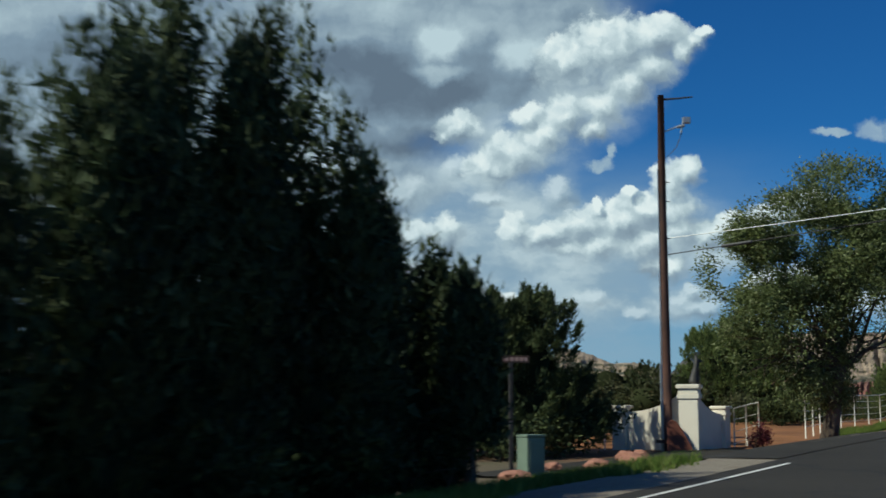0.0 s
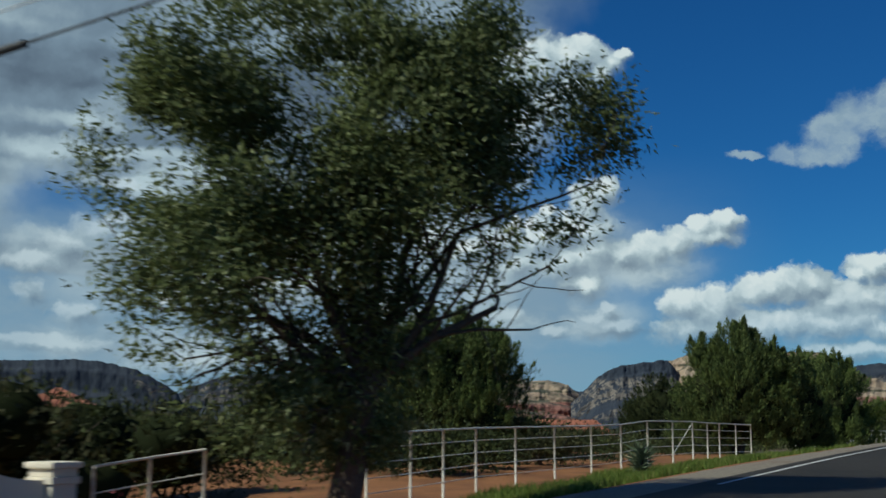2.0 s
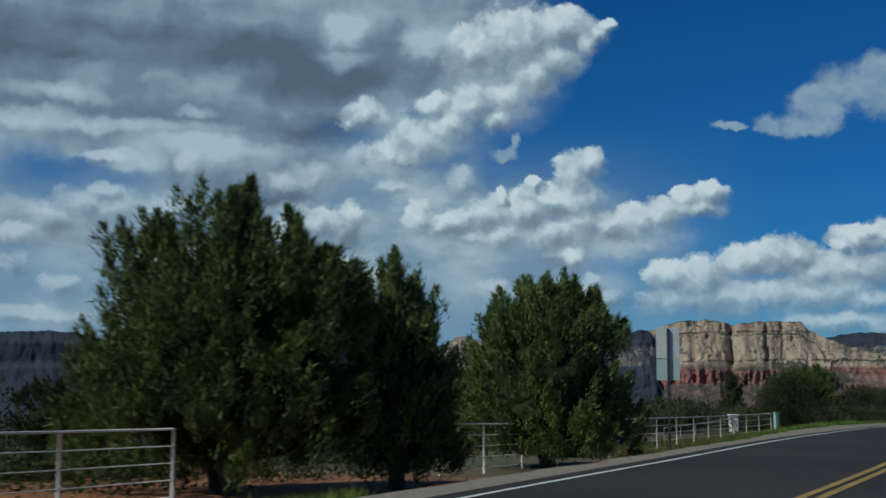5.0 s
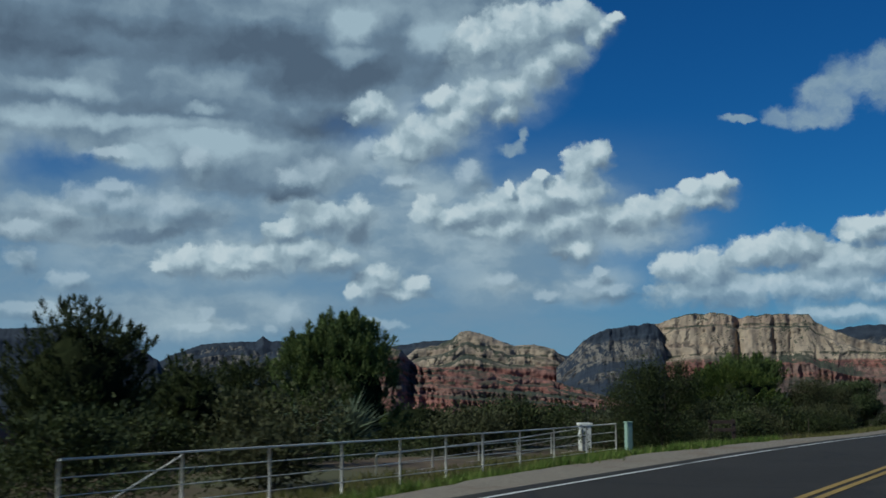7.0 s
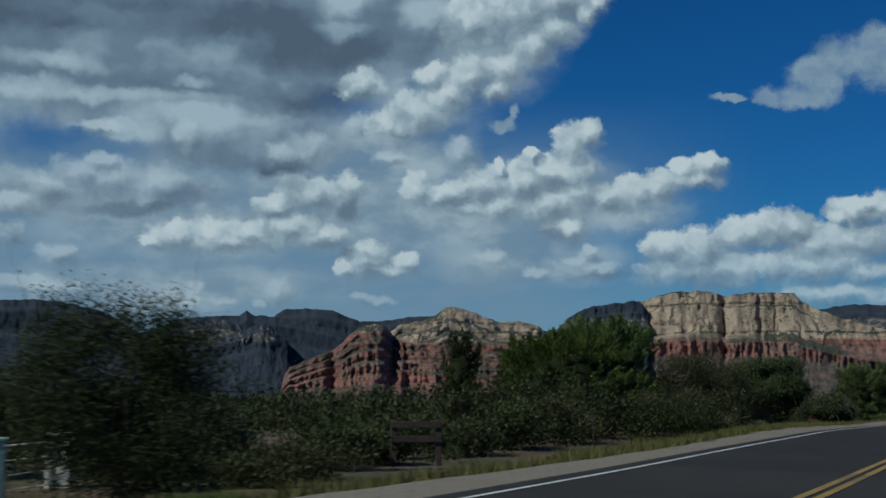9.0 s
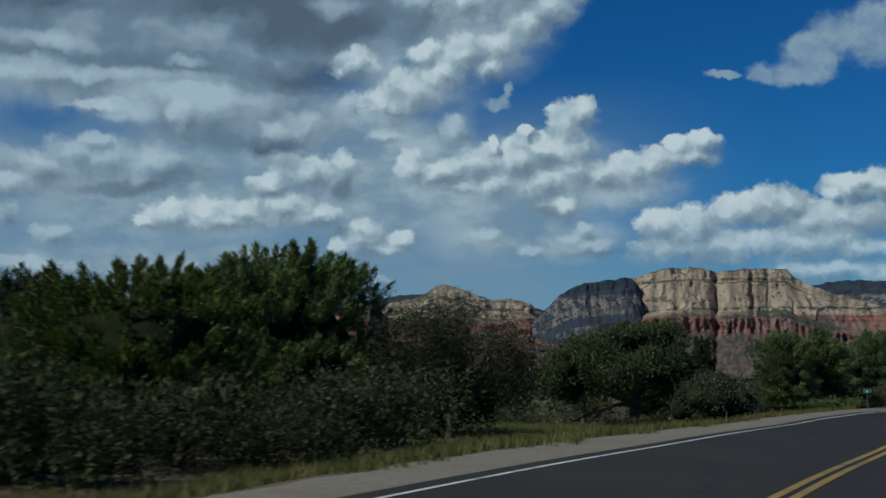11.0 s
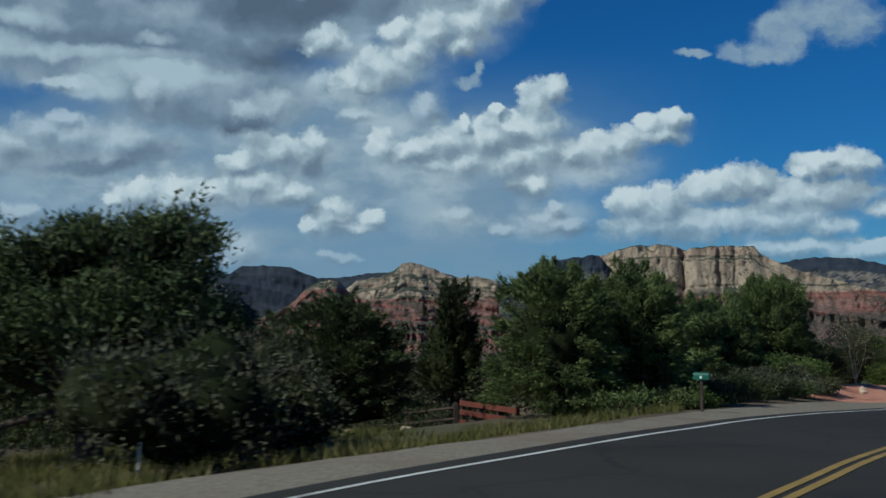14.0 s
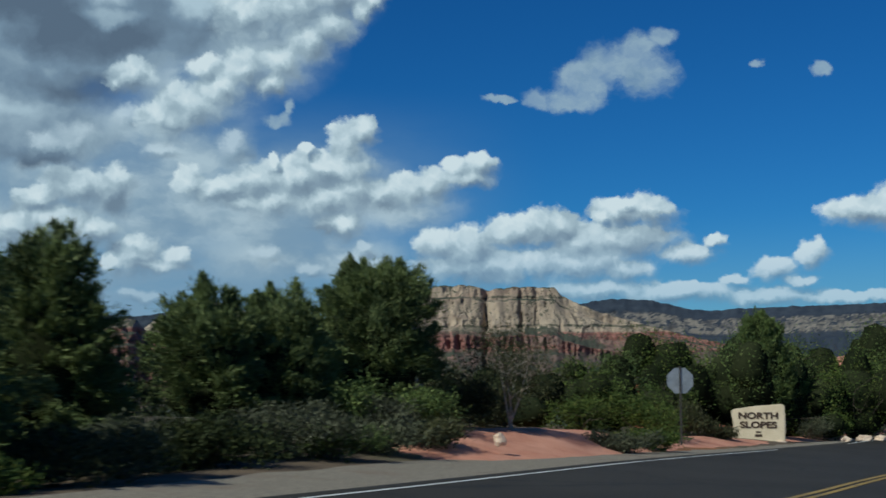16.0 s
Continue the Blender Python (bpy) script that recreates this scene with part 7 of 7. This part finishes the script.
def stone_sign():
    """Cream sandstone slab sign with raised letters."""
    root = thing("stone_sign", spot(258.6, 1.9, -3.31), "cream sandstone entrance sign with dark brown lettering", "sign", turn=radians(-32))
    bm = fresh()
    ring = [(-1.16, 0.0), (1.2, -0.04), (1.24, 0.9), (1.22, 1.68), (1.10, 1.78), (-0.1, 1.68), (-1.15, 1.52), (-1.22, 1.42), (-1.13, 0.8)]
    lo = [bm.verts.new((x, -0.11, z)) for x, z in ring]
    hi = [bm.verts.new((x, 0.11, z)) for x, z in ring]
    bm.faces.new(lo)
    bm.faces.new(hi[::-1])
    for k in range(len(ring)):
        bm.faces.new((lo[k], lo[(k + 1) % len(ring)], hi[(k + 1) % len(ring)], hi[k]))
    bmesh.ops.recalc_face_normals(bm, faces=bm.faces)
    bmesh.ops.bevel(bm, geom=list(bm.edges), offset=0.035, segments=2, affect="EDGES")
    board = part("slab", bm, SIGN_STONE, root)
    for text, z, size in (("NORTH", 1.10, 0.46), ("SLOPES", 0.68, 0.46)):
        cu = bpy.data.curves.new("lettering", "FONT")
        cu.body, cu.size, cu.extrude, cu.align_x, cu.offset = text, size, 0.012, "CENTER", 0.018
        cu.materials.append(LETTER)
        ob = new("lettering", cu)
        ob.parent = board
        ob.matrix_basis = Matrix.Translation((0.02, -0.125, z)) @ Matrix.Rotation(radians(90), 4, "X")
        ob.scale = (1.12, 0.88, 1)
    for x0, x1, z0, z1 in ((-0.1, 0.12, 0.44, 0.52), (-0.16, 0.18, 0.26, 0.38)):
        bm = fresh()
        box(bm, (x0, -0.122, z0), (x1, -0.112, z1))
        part("lettering_bar", bm, LETTER, board)
    for k, x in enumerate((-1.0, -0.5, 0.0, 0.5, 1.0)):
        rng = np.random.default_rng(70 + k)
        bm = fresh()
        bmesh.ops.create_icosphere(bm, subdivisions=2, radius=1.0)
        for v in bm.verts:
            n = noise.fractal(v.co * 1.3 + Vector((k * 3.0, 0, 0)), 0.8, 2.0, 3)
            v.co = Vector((v.co.x * 0.3, v.co.y * 0.24, v.co.z * 0.13)) * (1 + 0.3 * n) + Vector((x, -0.05, -0.02))
        part("footing_stone", bm, PALE_ROCK, root)


stone_sign()


# ---------------------------------------------------------------- houses
def house(name, at, turn, size, wall_h, rise, wall_mat, roof_mat, label, windows=(), eaves=0.5, chimney=None, hip=0.9, lean_to=None):
    """A low house with a hipped roof. size: length along x, depth along y."""
    root = thing(name, at, label, "house", turn=turn)
    L, D = size[0] / 2, size[1] / 2
    bm = fresh()
    box(bm, (-L, -D, -1.0), (L, D, wall_h), 0.0)
    wall = part("wall", bm, wall_mat, root)
    bm = fresh()
    l, d, e = L + eaves, D + eaves, wall_h + 0.002
    base = [(-l, -d, e), (l, -d, e), (l, d, e), (-l, d, e)]
    lift = [(x, y, z + 0.16) for x, y, z in base]
    ridge = [(-(l - d * hip), 0, e + 0.16 + rise), (l - d * hip, 0, e + 0.16 + rise)]
    b = [bm.verts.new(p) for p in base]
    u = [bm.verts.new(p) for p in lift]
    r = [bm.verts.new(p) for p in ridge]
    bm.faces.new(b[::-1])
    for k in range(4):
        bm.faces.new((b[k], b[(k + 1) % 4], u[(k + 1) % 4], u[k]))
    for f in ((u[0], u[1], r[1], r[0]), (u[1], u[2], r[1]), (u[2], u[3], r[0], r[1]), (u[3], u[0], r[0])):
        bm.faces.new(f)
    bmesh.ops.recalc_face_normals(bm, faces=bm.faces)
    roof = part("roof", bm, roof_mat, root)
    # rounded tile courses up the near slope
    n = int(size[0] / 0.27)
    for k in range(n):
        x = -l + (k + 0.5) * 2 * l / n
        top = min(1.0, (l - abs(x)) / (d * hip))
        bm = fresh()
        tube(bm, [(x, -d - 0.02, e + 0.17), (x, -d + d * top, e + 0.18 + rise * top)], 0.035, 6)
        part("ridge_tile", bm, roof_mat, roof)
    for x, z, w, h in windows:
        bm = fresh()
        box(bm, (x - w / 2 - 0.08, -D - 0.05, z - 0.08), (x + w / 2 + 0.08, -D - 0.002, z + h + 0.08))
        win = part("window", bm, WHITE_PAINT, wall)
        bm = fresh()
        box(bm, (x - w / 2, -D - 0.06, z), (x + w / 2, -D - 0.052, z + h))
        part("pane", bm, GLASS_DARK, win)
    if lean_to:
        x0, x1, out, drop = lean_to
        bm = fresh()
        box(bm, (x0 + 0.5, -D - out + 0.5, -1.0), (x1 - 0.6, -D - 0.002, wall_h - drop - 0.9), 0.0)
        part("wing", bm, wall_mat, root)
        bm = fresh()
        ring = [(x0, -D - out, wall_h - drop - 0.9), (x1, -D - out, wall_h - drop - 0.9), (x1 - 0.7, -D - 0.01, wall_h - drop), (x0, -D - 0.01, wall_h - drop)]
        lo = [bm.verts.new(p) for p in ring]
        hi = [bm.verts.new((x, y, z + 0.16)) for x, y, z in ring]
        bm.faces.new(lo[::-1])
        bm.faces.new(hi)
        for k in range(4):
            bm.faces.new((lo[k], lo[(k + 1) % 4], hi[(k + 1) % 4], hi[k]))
        bmesh.ops.recalc_face_normals(bm, faces=bm.faces)
        part("lower_roof", bm, roof_mat, root)
    if chimney:
        bm = fresh()
        x, y, z0, z1, w = chimney
        box(bm, (x - w, y - w, z0), (x + w, y + w, z1), 0.02)
        part("chimney", bm, WHITE_PAINT, roof)
    return root


house("house", (25.8, 119.5, -1.3), radians(-3), (10.5, 8.0), 2.3, 1.25, ADOBE, TILE, "low tan house with a red tiled roof beyond the fence", ((-3.2, 0.8, 1.2, 1.1), (0.2, 0.8, 1.4, 1.1), (3.2, 0.0, 1.0, 2.0)), hip=0.25)
house("house", (-3.0, 85.5, -0.4), radians(5), (5.5, 6.0), 2.4, 1.6, ADOBE, TILE, "tan house with a red tiled roof among trees", ((0, 0.8, 1.2, 1.1),), chimney=(-2.3, 1.0, 2.4, 4.3, 0.3))
house("house", (-12.9, 69.0, 0.55), radians(8), (9.0, 7.0), 2.85, 0.75, ADOBE, TILE, "two-tiered tan house with red tiled roofs", (), lean_to=(-5.5, 3.4, 2.6, 0.05))


def red_house():
    root = thing("flat_house", spot(320.0, 9.0), "flat-roofed red stucco house behind the shrubs", "house", turn=radians(-30))
    bm = fresh()
    box(bm, (-6, -4, -3), (6, 4, 4.1), 0.1)
    wall = part("wall", bm, RED_WALL, root)
    bm = fresh()
    box(bm, (-2.2, -4.6, -3), (1.2, -4.002, 5.6), 0.1)
    part("tower", bm, RED_WALL, root)
    bm = fresh()
    box(bm, (2.6, -4.05, 1.2), (4.0, -4.002, 2.6))
    part("window", bm, GLASS_DARK, wall)


red_house()


def red_hill():
    """A rounded hill of red earth beyond the shrubs."""
    me_v, n, k = [], 40, 24
    c = spot(490, -42)
    for i in range(n):
        for j in range(k):
            a, r = 6.28319 * i / n, j / (k - 1)
            z = 25 * math.cos(r * math.pi / 2) ** 1.3 - 3 + 1.2 * noise.fractal((math.cos(a) * r * 4, math.sin(a) * r * 4, 1.0), 0.8, 2, 4)
            me_v.append((c.x + 80 * r * math.cos(a), c.y + 7 + 80 * r * math.sin(a), c.z + z))
    idx = np.arange(n * k).reshape(n, k)
    nxt = np.roll(idx, -1, 0)
    quads = np.stack([idx[:, :-1], idx[:, 1:], nxt[:, 1:], nxt[:, :-1]], -1).reshape(-1, 4)
    me = arrays_mesh("red_hill", np.array(me_v), quads, RED_GRAVEL)
    me.polygons.foreach_set("use_smooth", [True] * len(me.polygons))
    tagged(new("red_hill", me), "bare rounded hill of red earth", "hill", kind="structure")


red_hill()
